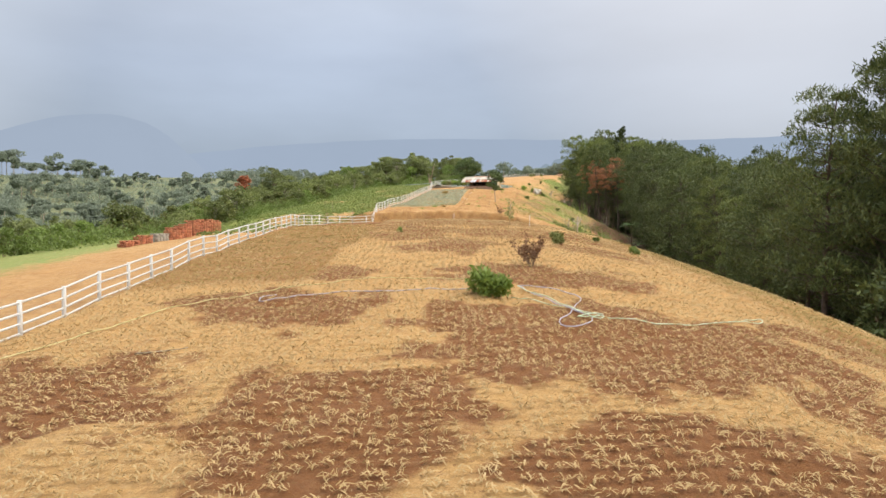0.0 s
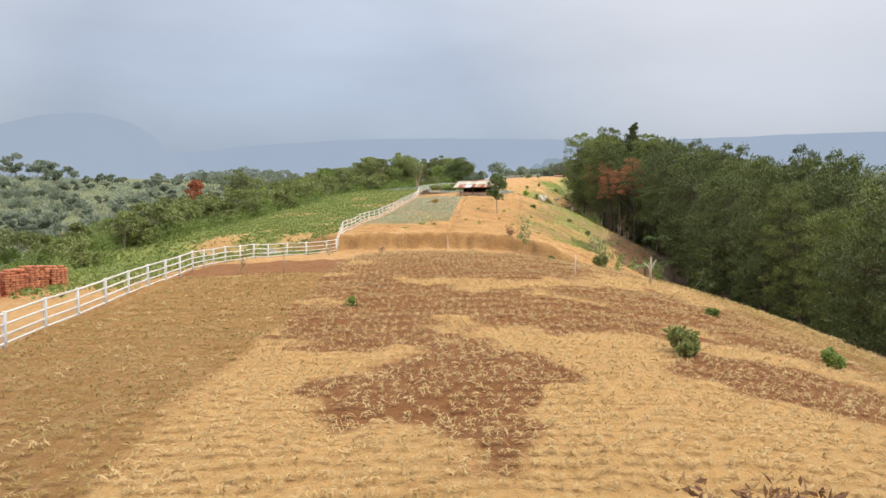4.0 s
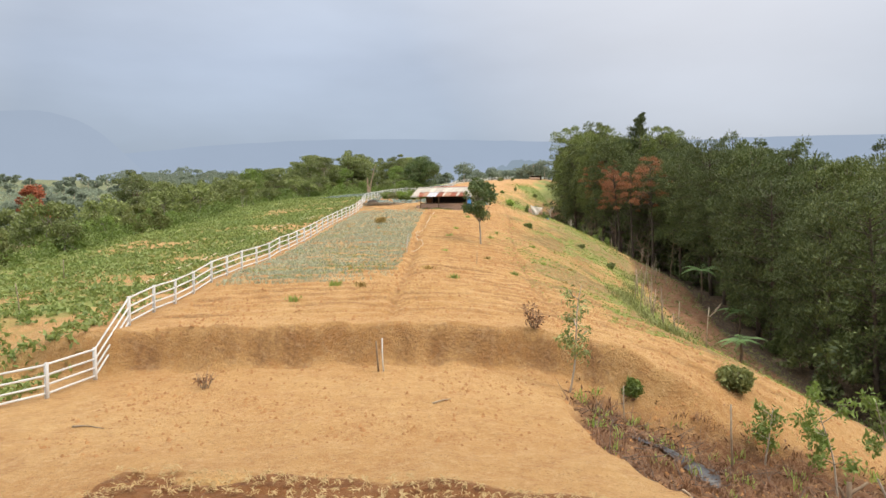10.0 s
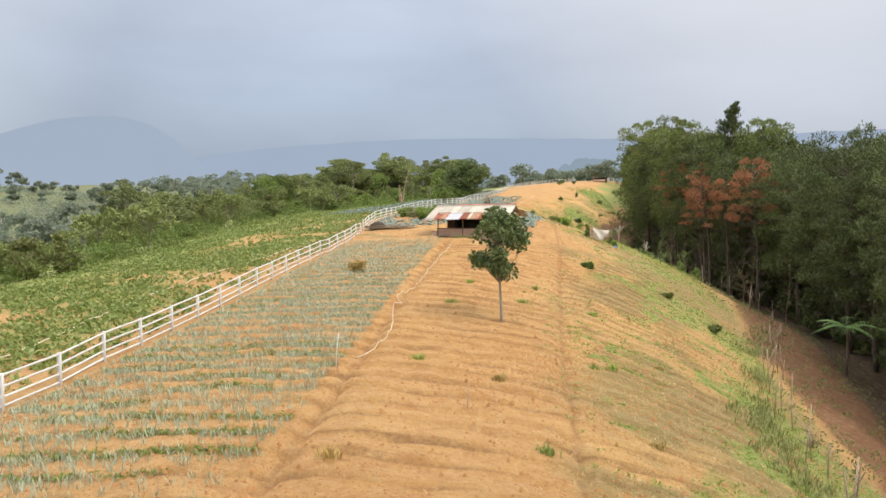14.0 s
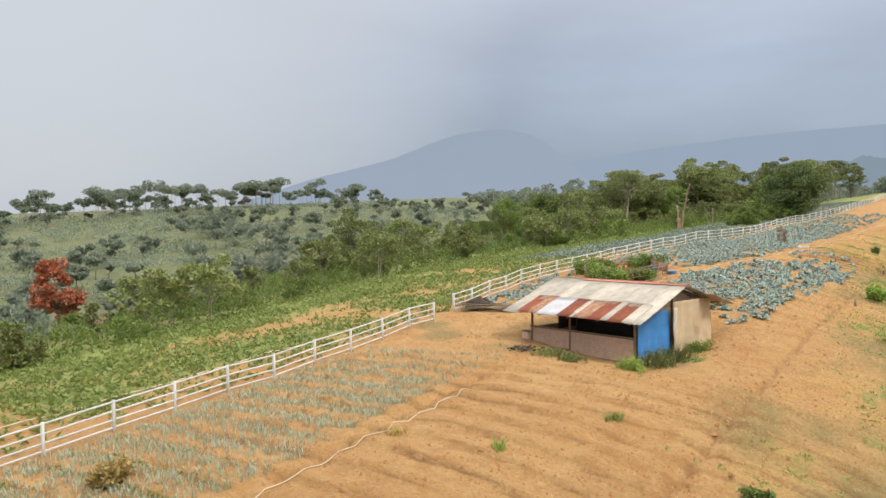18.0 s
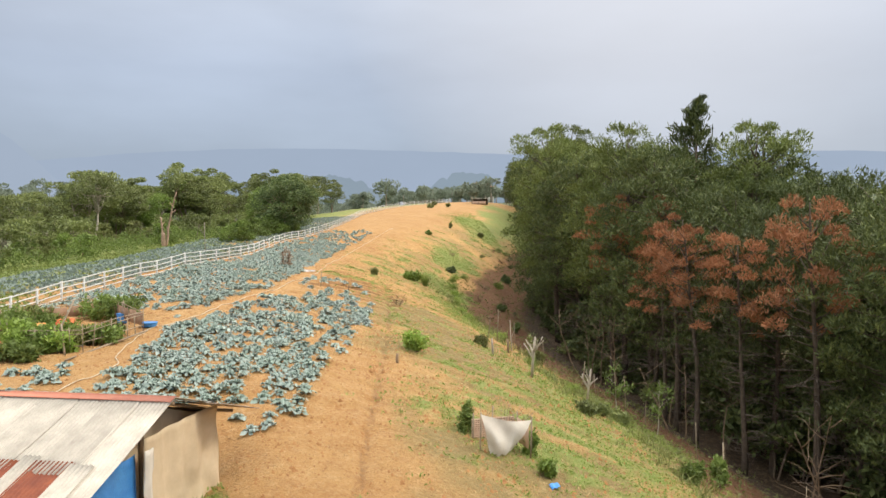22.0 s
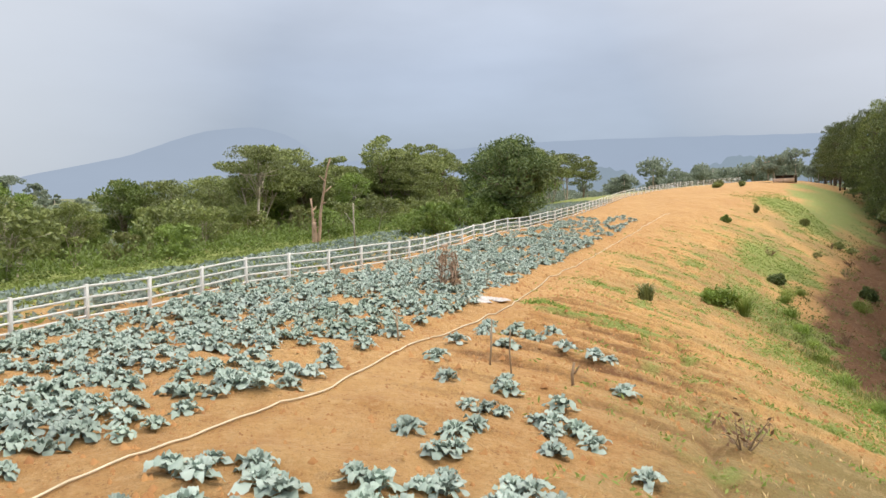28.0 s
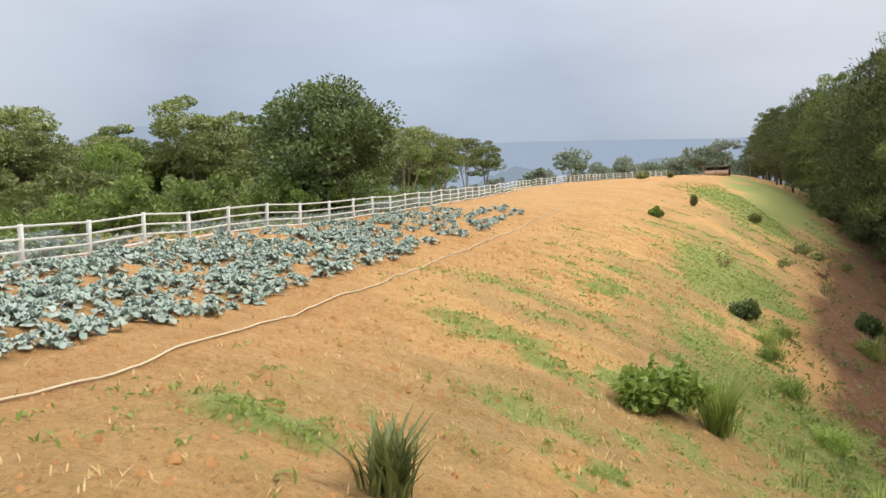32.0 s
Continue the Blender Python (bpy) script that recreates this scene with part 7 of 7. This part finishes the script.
# ---------------------------------------------------------------- yard things
def cloth_shelter():
    rng = np.random.default_rng(96)
    t = root("cloth_shelter", pose(22.1, 169.0, gz(22.9, 169.4) - 0.1, 0, 0, 8), "low shelter of sticks with a pale cloth hung over it", "shelter")
    for x, y, h in ((0, 0, 1.6), (1.95, 0.0, 1.3), (0.1, 1.1, 1.3), (1.9, 1.2, 1.2), (0.9, 1.2, 1.5)):
        part("pole", tube([(x, y, -0.2), (x + 0.03, y, h)], 0.03, 6), M_STICK, t)
    n = 18
    U, S = np.meshgrid(np.linspace(0, 1, n), np.linspace(0, 1, n))
    X = S * 1.95 * U + (1 - S) * (0.35 + 0.80 * U)
    Y = -0.1 - 0.30 * (1 - S) * S - 0.10 * np.sin(U * 3.14) * (1 - S) + 0.05 * np.sin(U * 13 + S * 3) * (0.3 + 0.7 * (1 - S)) + 0.05 * np.sin((U + S) * 7)
    Z = S * (1.55 - 0.10 * np.sin(U * np.pi) - 0.36 * U) + (1 - S) * (0.03 + 0.22 * np.abs(U - 0.3) + 0.05 * np.sin(U * 17))
    A = np.stack([X, Y, Z], -1).reshape(-1, 3)
    i, j = np.meshgrid(np.arange(n - 1), np.arange(n - 1), indexing="ij")
    F = np.stack([i * n + j, i * n + j + 1, (i + 1) * n + j + 1, (i + 1) * n + j], -1).reshape(-1, 4)
    part("cloth", (np.concatenate([A, A + np.array([0, 0.008, 0])]), np.concatenate([F, F[:, ::-1] + n * n])), M_CLOTH_PALE, t, "pale sagging cloth")
    part("mat_wall", woven_panel(1.1, 0.9, rng), M_BAMBOO, t, m=pose(1.92, 0.1, 0.1, 0, 0, 90))
    part("mat_wall", woven_panel(1.7, 0.95, rng), M_BAMBOO, t, m=pose(0.1, 1.2, 0.1))
    for k in range(22):
        P, R = limb(rng, (rng.uniform(0, 1.9), rng.uniform(0.2, 1.2), 0.9), (rng.uniform(-1, 1), rng.uniform(-0.4, 0.4), 0.8), 0.8, 0.012, 0.004, 0.15, 4)
        part("twig", tube(P, R, 4), M_STICK, t)
    s = tagged(new("plastic_scrap", mesh_np("plastic_scrap", *drape(0.4, 0.25, rng, 2, 0.05, 8, 6), M_TARP)), "scrap of blue plastic on the weeds", "plastic")
    s.matrix_basis = pose(24.2, 167.2, gz(24.2, 167.2) + 0.02, -60, 0, 20)


cloth_shelter()


def garden_pen():
    rng = np.random.default_rng(97)
    corners = [(2.1, 178.4), (6, 177.6), (7.5, 181.5), (4, 186.4), (0, 183.5)]
    t = root("garden_pen", pose(0, 0, 0), "rough pen of bamboo sticks and old boards round a vegetable plot", "fence")
    for k in range(5):
        (x0, y0), (x1, y1) = corners[k], corners[(k + 1) % 5]
        ln = math.hypot(x1 - x0, y1 - y0)
        n = int(ln / 0.55)
        for i in range(n):
            f = i / n
            x, y = x0 + (x1 - x0) * f, y0 + (y1 - y0) * f
            h = rng.uniform(0.8, 1.3)
            z = gz(x, y)
            part("picket", tube([(x, y, z - 0.15), (x + rng.uniform(-0.12, 0.12), y + rng.uniform(-0.12, 0.12), z + h)], 0.022, 5), M_STICK, t)
        for hh in (0.35, 0.75, 1.0):
            za, zb = gz(x0, y0) + hh + rng.uniform(-0.1, 0.1), gz(x1, y1) + hh + rng.uniform(-0.1, 0.1)
            part("cross_pole", tube([(x0, y0, za), ((x0 + x1) / 2, (y0 + y1) / 2, (za + zb) / 2 + rng.uniform(-0.06, 0.06)), (x1, y1, zb)], 0.022, 5), M_STICK, t)
    for (x0, y0), (x1, y1) in ((corners[3], corners[4]), (corners[2], corners[3])):
        ln, a = math.hypot(x1 - x0, y1 - y0), math.degrees(math.atan2(y1 - y0, x1 - x0))
        for i in range(int(ln / 0.9)):
            part("board", box(0, 0, 0, 0.86, 0.02, rng.uniform(0.55, 0.8), 0.004), two_board, t, m=pose(x0, y0, gz((x0 + x1) / 2, (y0 + y1) / 2), 0, 0, a) @ pose(i * 0.9, 0.05, 0.1, rng.uniform(-5, 5), rng.uniform(-4, 4), 0))
    for i, (a, b, h) in enumerate((((4.3, 178.2, 0), (5.3, 178.6, 1), 2.3), ((5.4, 177.2, 0), (5, 177.9, 1), 1.3))):
        z = gz(a[0], a[1])
        part("prop", tube([(a[0], a[1], z - 0.1), (b[0], b[1], z + h)], 0.04, 6), M_STICK, t)
    part("cross_pole", tube([(5.6, 176.6, gz(5.6, 176.6) + 0.08), (7.9, 180.6, gz(7.9, 180.6) + 0.25)], 0.045, 6), M_STICK, t)
    for i, (x, y, h, r, mat) in enumerate(((2.8, 178.6, 1.5, 1.2, M_FRESH), (4, 178.3, 1.2, 1.0, M_BUSH), (5, 178.1, 1.1, 0.8, M_FRESH), (6.3, 179.2, 1.0, 0.8, M_BUSH), (4.4, 180.0, 1.0, 0.9, M_FRESH), (2.4, 180.6, 1.6, 1.3, M_BUSH), (5.4, 178.9, 1.1, 0.7, M_SCRUB), (6.4, 180.6, 1.1, 0.6, M_SCRUB), (4.6, 185.6, 1.5, 1.2, M_BUSH), (5.6, 185.0, 1.4, 1.0, M_BUSH), (0.6, 182.5, 1.4, 1.2, M_BUSH), (1.5, 184.5, 1.2, 1.0, M_SCRUB), (3.4, 176.9, 0.9, 0.9, M_BUSH))):
        bush(x, y, h * 1.1, r * 1.1, mat, "leafy green climbing plants over the bamboo pen", 900 + i, 1900, 0.11, "climbing_plants")
    for x, y, r, h, rz in ((5.9, 183.6, 0.28, 0.5, 0), (7.55, 182.4, 0.42, 0.22, 20)):
        s = np.linspace(0, 1, 6)
        prof = np.stack([0 * s, 0 * s, h * s], -1)
        outer = tube(prof, r * (0.85 + 0.15 * s), 16)
        b = root("plastic_tub", pose(x, y, gz(x, y) + 0.02, 0, 0, rz), "blue plastic tub beside the bamboo pen", "tub")
        shell = part("shell", outer, M_TARP, b, soft=True)
        part("rim", tube([(r * math.cos(q), r * math.sin(q), h) for q in np.linspace(0, 2 * np.pi, 20)], 0.02, 5), M_TARP, shell)
    red = tagged(new("cloth_bundle", mesh_np("cloth_bundle", *drape(0.8, 0.4, rng, 3, 0.08, 22, 12), two_tone("orange_cloth", (0.70, 0.13, 0.04), (0.62, 0.19, 0.06), 2.0, 0.85))), "orange-red plastic sheet thrown over the pen", "sheet")
    red.matrix_basis = pose(3.8, 180.4, gz(4, 180.4) + 0.75, -55, 0, 12)
    o2 = tagged(new("cloth_bundle", mesh_np("cloth_bundle", *drape(0.6, 0.35, rng, 3, 0.07, 18, 10), two_tone("amber_cloth", (0.62, 0.30, 0.08), (0.55, 0.24, 0.06), 2.0, 0.85))), "faded orange sheet lying in the pen", "sheet")
    o2.matrix_basis = pose(3, 179.6, gz(3.3, 179.6) + 0.8, -65, 0, 8)


two_board = two_tone("old_boards", (0.44, 0.28, 0.18), (0.34, 0.20, 0.12), 2.0, 0.9, fine=30, vary=0.3)
garden_pen()


def yard_clutter():
    rng = np.random.default_rng(98)
    t = root("timber_pile", pose(-2, 167.0, gz(-1, 167.2), 0, 0, 0), "pile of old planks and poles under a dark net", "timber")
    for i in range(12):
        part("plank", box(0, 0, 0, rng.uniform(1.8, 3.4), 0.14, 0.05, 0.006), M_WOOD, t, m=pose(rng.uniform(-0.3, 0.5), rng.uniform(0, 1.1), 0.03 + 0.055 * (i // 3), 0, 0, rng.uniform(-9, 9)))
    for i in range(34):
        y0, z0 = rng.uniform(-0.2, 1.3), rng.uniform(0.05, 0.5)
        part("stick", tube([(rng.uniform(-1.0, 0.2), y0, z0), (2.0, y0 + rng.uniform(-0.2, 0.2), z0 + rng.uniform(-0.03, 0.08)), (rng.uniform(3.6, 5.0), y0 + rng.uniform(-0.3, 0.3), z0 + rng.uniform(-0.05, 0.1))], rng.uniform(0.015, 0.035), 5), M_STICK if i % 3 else M_WOOD, t)
    n = 26
    U, S = np.meshgrid(np.linspace(-1, 1, n), np.linspace(-1, 1, n))
    Z = 0.48 + 0.34 * (1 - U ** 2) * (1 - S ** 2) * (0.4 + 1.1 * vnoise(U, S, 0.4, 9)) + 0.08 * vnoise(U, S, 0.15, 8) - 0.35 * (np.maximum(np.abs(U), np.abs(S)) > 0.97)
    A = np.stack([0.7 + U * 0.75 * (1 + 0.2 * vnoise(S, U, 0.5, 4)), 0.5 + S * 0.55, Z], -1).reshape(-1, 3)
    i, j = np.meshgrid(np.arange(n - 1), np.arange(n - 1), indexing="ij")
    F = np.stack([i * n + j, i * n + j + 1, (i + 1) * n + j + 1, (i + 1) * n + j], -1).reshape(-1, 4)
    part("net", (A, F), M_SHADOWWOOD, t, "dark crumpled net")
    part("pole", tube([(-0.3, -0.2, 0.1), (3.4, 0.1, 0.35)], 0.045, 6), M_PALEBARK, t)
    ash = root("ash_heap", pose(6, 158.6, gz(6, 158.6)), "small dark heap of ash and stones by the hut", "ash heap")
    P = rng.normal(size=(60, 3)) * np.array([0.4, 0.3, 0.05])
    P[:, 2] = np.abs(P[:, 2])
    for p, s in zip(P, rng.uniform(0.06, 0.16, 60)):
        part("stone", box(p[0], p[1], p[2] - 0.03, p[0] + s, p[1] + s * 0.8, p[2] + s * 0.5, s * 0.12), M_SHADOWWOOD, ash)
    box_thing = root("wooden_crate", HUT @ pose(-0.55, -0.2, 0, 0, 0, 8), "weathered wooden crate at the corner of the hut", "crate")
    part("crate", box(0, 0, 0, 0.45, 0.4, 0.65, 0.015), M_BAMBOO, box_thing)
    part("lid", box(-0.03, -0.03, 0.66, 0.48, 0.43, 0.70, 0.01), M_WOOD, box_thing)
    sack_m = two_tone("white_sack", (0.66, 0.62, 0.60), (0.46, 0.42, 0.40), 3.0, 0.6, fine=30)
    for x, y, w, rz in ((13.9, 209.5, 1.0, 20), (14.6, 210.2, 0.9, -30), (14.2, 209.9, 0.7, 70)):
        n = 30
        U, S = np.meshgrid(np.linspace(-1, 1, n), np.linspace(-1, 1, n))
        bump_z = (1 - U ** 6) * (1 - S ** 6) * (0.03 + 0.20 * np.abs(vnoise(U, S, 0.4, int(x * 3)) - 0.45) + 0.06 * np.abs(vnoise(U, S, 0.18, int(x * 5)) - 0.5)) - 0.02
        A = np.stack([U * w * 0.5 * (1 + 0.25 * vnoise(S, U, 0.4, 3)), S * w * 0.28 * (1 + 0.4 * vnoise(U, S, 0.5, 5)), bump_z], -1).reshape(-1, 3)
        i, j = np.meshgrid(np.arange(n - 1), np.arange(n - 1), indexing="ij")
        F = np.stack([i * n + j, i * n + j + 1, (i + 1) * n + j + 1, (i + 1) * n + j], -1).reshape(-1, 4)
        low = A * np.array([1, 1, 0]) - np.array([0, 0, 0.03])
        s = tagged(new("plastic_sack", mesh_np("plastic_sack", np.concatenate([A, low]), np.concatenate([F, F[:, ::-1] + n * n]), sack_m)), "crumpled empty white plastic sack on the path", "sack")
        s.matrix_basis = pose(x, y, gz(x, y) + 0.02, 0, 0, rz)
    # withered maize stalks
    for k, (x, y, h) in enumerate(((12.3, 210.9, 1.9), (12.6, 211.3, 1.7), (12, 211.4, 1.5), (12.7, 210.9, 1.2))):
        m = root("maize_stalk", pose(x, y, gz(x, y)), "withered brown maize stalk among the cabbages", "maize", "withered maize")
        part("stalk", tube([(0, 0, -0.1), (0.05, 0, h * 0.6), (0.12, 0.05, h)], (0.022, 0.018, 0.01), 5), M_WOOD, m)
        C = np.stack([rng.normal(0, 0.1, 60), rng.normal(0, 0.1, 60), rng.uniform(0.2, h, 60)], -1)
        part("dry_leaves", leaves(C, 0.22, rng, 0.13, -0.2, None, 0.6), M_MAIZE, m)
    heap = root("covered_heap", pose(-15.4, 91.0, gz(-15.4, 91.0), 0, 0, 20), "heap under a grey sheet beyond the fence", "heap")
    n = 20
    U, S = np.meshgrid(np.linspace(-1, 1, n), np.linspace(-1, 1, n))
    Z = 0.85 * (1 - U ** 2) ** 0.8 * (1 - S ** 2) ** 0.6 * (0.55 + 0.8 * vnoise(U, S, 0.5, 7)) - 0.05
    A = np.stack([U * 1.5, S * 0.8, Z], -1).reshape(-1, 3)
    i, j = np.meshgrid(np.arange(n - 1), np.arange(n - 1), indexing="ij")
    F = np.stack([i * n + j, i * n + j + 1, (i + 1) * n + j + 1, (i + 1) * n + j], -1).reshape(-1, 4)
    part("sheet", (A * 0.75, F), two_tone("grey_sheet", (0.22, 0.22, 0.22), (0.32, 0.31, 0.30), 2.0, 0.8), heap)
    part("base_board", box(-1.6, -0.8, -0.1, 1.6, 0.8, 0.1, 0.02), M_SHADOWWOOD, heap)
    # branches lying on the ground
    for k, (x, y, ln, a) in enumerate(((8.3, 63.6, 2.6, 170), (-1.2, 70.6, 2.0, 30), (-2.2, 58.0, 2.0, 150), (-7.3, 87.0, 1.0, 10), (3.2, 88.5, 0.8, 40), (8.4, 81.4, 1.2, 20), (11, 84.6, 1.6, -20), (-8.5, 19.0, 1.5, 30), (29, 210.5, 2.2, 10))):
        P, R = limb(rng, (0, 0, 0), (math.cos(radians(a)), math.sin(radians(a)), 0), ln, 0.03, 0.012, 0.10, 7)
        z = ground_z(P[:, 0] + x, P[:, 1] + y) + 0.05 - gz(x, y)
        P[:, 2] = z
        b = tagged(new("fallen_branch", mesh_np("fallen_branch", *tube(P, R, 5), M_STICK)), "dry fallen branch lying on the ground", "branch")
        b.matrix_basis = pose(x, y, gz(x, y))


yard_clutter()


def brush_slope():
    """Tangled dead brush where the terrace breaks off."""
    rng = np.random.default_rng(99)
    bits = []
    for k in range(760):
        x, y = rng.uniform(7.5, 21), rng.uniform(77, 95)
        if scarp(x, y) < 0.6 or (x > 14 and rng.uniform() < 0.6):
            continue
        a, ln = rng.uniform(0, 2 * np.pi), rng.uniform(0.5, 1.6)
        z = gz(x, y)
        P, R = limb(rng, (x, y, z + rng.uniform(0, 0.25)), (math.cos(a), math.sin(a), rng.uniform(-0.2, 0.5)), ln, 0.014, 0.004, 0.22, 5)
        bits.append(tube(P, R, 4))
    scatter("dead_brush", "tangled dry brush on the broken edge of the terrace", "brush", join(bits), M_DRYTWIG)
    x, y = rng.uniform(7.5, 24, 4200), rng.uniform(76, 96, 4200)
    keep = rng.uniform(size=4200) < 0.6 * scarp(x, y)
    C = np.repeat(on_ground(x[keep], y[keep], 0.08), 3, 0)
    C += rng.normal(size=C.shape) * 0.12
    scatter("dead_leaf_litter", "withered leaves and weeds on the broken edge", "litter", leaves(C, 0.11, rng, 0.3, 0.1), M_DEADLEAF)


brush_slope()


def slope_grass():
    """Dry and green grass on the broken edge, thin stalks standing in clumps."""
    rng = np.random.default_rng(103)
    n = 900
    x, y = rng.uniform(7.5, 25, n), rng.uniform(76, 97, n)
    keep = (scarp(x, y) > 0.3) & (vnoise(x, y, 2.2, 76) > 0.38)
    P = np.repeat(on_ground(x[keep], y[keep]), 12, 0)
    P[:, :2] += rng.normal(size=(len(P), 2)) * 0.16
    cut = len(P) * 3 // 4
    scatter("dry_slope_grass", "brown dry grass standing on the broken edge", "grass", blades(P[:cut], 0.36, rng, 0.016, 0.9), M_DEADLEAF)
    scatter("green_slope_grass", "green weeds on the broken edge of the terrace", "grass", blades(P[cut:], 0.30, rng, 0.024, 0.8), M_GRASS)
    n = 26
    U, S = np.meshgrid(np.linspace(-1, 1, n), np.linspace(-1, 1, n))
    X, Y = 11.4 + U * 1.3 + S * 0.3, 89.0 + S * 0.7 - U * 0.5
    Z = ground_z(X, Y) + 0.06 + 0.16 * np.abs(vnoise(U, S, 0.3, 17) - 0.4)
    i, j = np.meshgrid(np.arange(n - 1), np.arange(n - 1), indexing="ij")
    F = np.stack([i * n + j, i * n + j + 1, (i + 1) * n + j + 1, (i + 1) * n + j], -1).reshape(-1, 4)
    tagged(new("plastic_sheet", mesh_np("plastic_sheet", np.stack([X, Y, Z], -1).reshape(-1, 3), F, two_tone("black_plastic", (0.03, 0.03, 0.035), (0.06, 0.06, 0.065), 3.0, 0.35))), "crumpled black plastic sheet on the broken edge", "plastic")


slope_grass()


# ---------------------------------------------------------------- undergrowth and ravine
def undergrowth():
    rng = np.random.default_rng(101)
    kinds = [broad_tree(961, 3.4, 1.9, 3.2, 800, 0.20, M_PINE, "ravine_shrub", "dark leafy undergrowth at the foot of the pines", "shrub", stems=3, trunk_r=0.04, clumps=18),
             broad_tree(962, 2.2, 1.8, 2.1, 700, 0.18, M_BROAD, "ravine_shrub", "green undergrowth at the foot of the pines", "shrub", stems=3, trunk_r=0.04, clumps=18),
             broad_tree(963, 6.5, 2.6, 5.6, 1300, 0.24, M_PINE, "ravine_tree", "young broad-leaved tree under the pines", "tree", stems=2, trunk_r=0.07, clumps=24)]
    for i, k in enumerate(kinds):
        place(k, float(axis_x(120)) + 36, 110 + i * 5)
    for i in range(400):
        y = rng.uniform(15, 340) if i < 210 else rng.uniform(140, 250)
        u = np.interp(y, [15, 60, 110, 160, 250, 300, 340], [29, 31, 38, 39, 36, 33, 20]) + rng.uniform(0, 1) ** 1.2 * 12 + (1.5 if i >= 210 else 0)
        again(kinds[int(rng.integers(0, 3))], float(axis_x(y)) + u, y, rng.uniform(0, 360), rng.uniform(0.6, 1.3))
    for x, y, k, s in ((76.2, 341, 0, 0.8), (74, 336, 1, 1.0), (75.5, 331, 0, 0.75), (72.2, 324, 1, 1.2), (73.5, 327, 0, 0.7), (70, 320, 1, 1.0), (68, 314, 0, 0.6),
                       (49.6, 282.9, 1, 0.5), (51.2, 283.2, 1, 0.45), (54.6, 285.3, 1, 0.45), (43.7, 271.5, 1, 0.35)):
        again(kinds[k], x, y, rng.uniform(0, 360), s)
    x, y = rng.uniform(20, 66, 16000), rng.uniform(100, 320, 16000)
    u = x - axis_x(y)
    keep = (u > 22) & (u < 36) & (rng.uniform(size=16000) < 0.75 * sstep(0.25, 0.6, vnoise(x, y, 4, 70)))
    C = np.repeat(on_ground(x[keep], y[keep], 0.1), 6, 0)
    C += rng.normal(size=C.shape) * np.array([0.22, 0.22, 0.10])
    scatter("ravine_weeds", "scattered dark weeds on the red bank", "weeds", leaves(C, 0.13, rng, 0.35, 0.3), M_SCRUB)
    # bare grey branches before the trunks
    for i in range(14):
        y = rng.uniform(165, 225)
        x = float(axis_x(y)) + 33 + rng.uniform(-1, 3)
        r2 = np.random.default_rng(980 + i)
        bits = []
        P, R = limb(r2, (0, 0, -0.3), (r2.uniform(-0.3, 0.1), 0, 1), r2.uniform(5, 9), 0.07, 0.02, 0.10, 8)
        bits.append(tube(P, R, 5))
        for k in range(5):
            a = r2.uniform(0, 2 * np.pi)
            Q, QR = limb(r2, P[3 + int(r2.integers(0, 5))], (math.cos(a), math.sin(a), 0.6), r2.uniform(1.5, 3.2), 0.03, 0.008, 0.15, 6)
            bits.append(tube(Q, QR, 4))
        b = tagged(new("bare_sapling", mesh_np("bare_sapling", *join(bits), M_WOOD)), "bare grey-brown sapling before the dark pines", "tree", "bare saplings")
        b.matrix_basis = pose(x, y, gz(x, y))


undergrowth()


# ---------------------------------------------------------------- bright shrubs by the fence, and the far end of the ridge
def fence_shrubs():
    rng = np.random.default_rng(102)
    k = broad_tree(971, 2.6, 1.9, 2.5, 1500, 0.15, M_BUSH, "leafy_shrub", "bright-green leafy shrub behind the fence", "shrub", stems=3, trunk_r=0.04, clumps=22)
    place(k, 3.5, 249)
    for i in range(18):
        y = rng.uniform(238, 262)
        again(k, float(fence_x(y)) - rng.uniform(4.5, 11), y, rng.uniform(0, 360), rng.uniform(0.6, 1.1))


fence_shrubs()


def ridge_end():
    t = root("field_shelter", pose(58.5, 357.5, gz(60.5, 358.5) - 0.2, 0, 0, -25), "small open field shelter with a tin roof on the crest", "shelter")
    for x in (0, 2.2, 4.6):
        for y in (0, 2.4):
            part("post", tube([(x, y, -0.3), (x, y, 2.0 + 0.2 * (y > 0))], 0.06, 6), M_WOOD, t)
    part("wall", box(0.0, 0.02, 0.1, 4.6, 0.06, 1.1), M_BAMBOO, t)
    part("wall", box(0.0, 2.36, 0.1, 4.6, 2.4, 1.9), M_SHADOWWOOD, t)
    for i in range(5):
        part("roof_sheet", sheet(1.1, 3.4, 10, 0.014), M_SHEET, t, m=pose(-0.4 + i * 1.08, -0.5, 1.98 + 0.01 * (i % 2), 4, 0, 0))
    part("log_heap", join([tube([(-4.5, 0.6 * k, 0.15), (-0.6, 0.6 * k + 0.2, 0.3)], 0.13, 6) for k in range(4)]), M_WOOD, t)
    h = root("far_house", pose(86, 492, 42.0, 0, 0, 10), "white house with a red roof among the hazy trees", "house")
    part("wall", box(0, 0, -8, 11, 8, 4.5, 0.05), M_WHITE, h)
    v = np.array([(-0.6, -0.6, 4.4), (11.6, -0.6, 4.4), (11.6, 8.6, 4.4), (-0.6, 8.6, 4.4), (2.5, 4, 7.2), (8.5, 4, 7.2)])
    part("roof", (v, np.array([(0, 1, 5, 4), (2, 3, 4, 5)])), M_CAP, h, "red tiled roof")
    part("hip", (v, np.array([(1, 2, 5), (3, 0, 4)])), M_CAP, h)
    for i in range(4):
        w = part("window", box(1.0 + i * 2.6, -0.05, 1.2, 2.2 + i * 2.6, 0.02, 2.8, 0.02), M_SHADOWWOOD, h)


ridge_end()
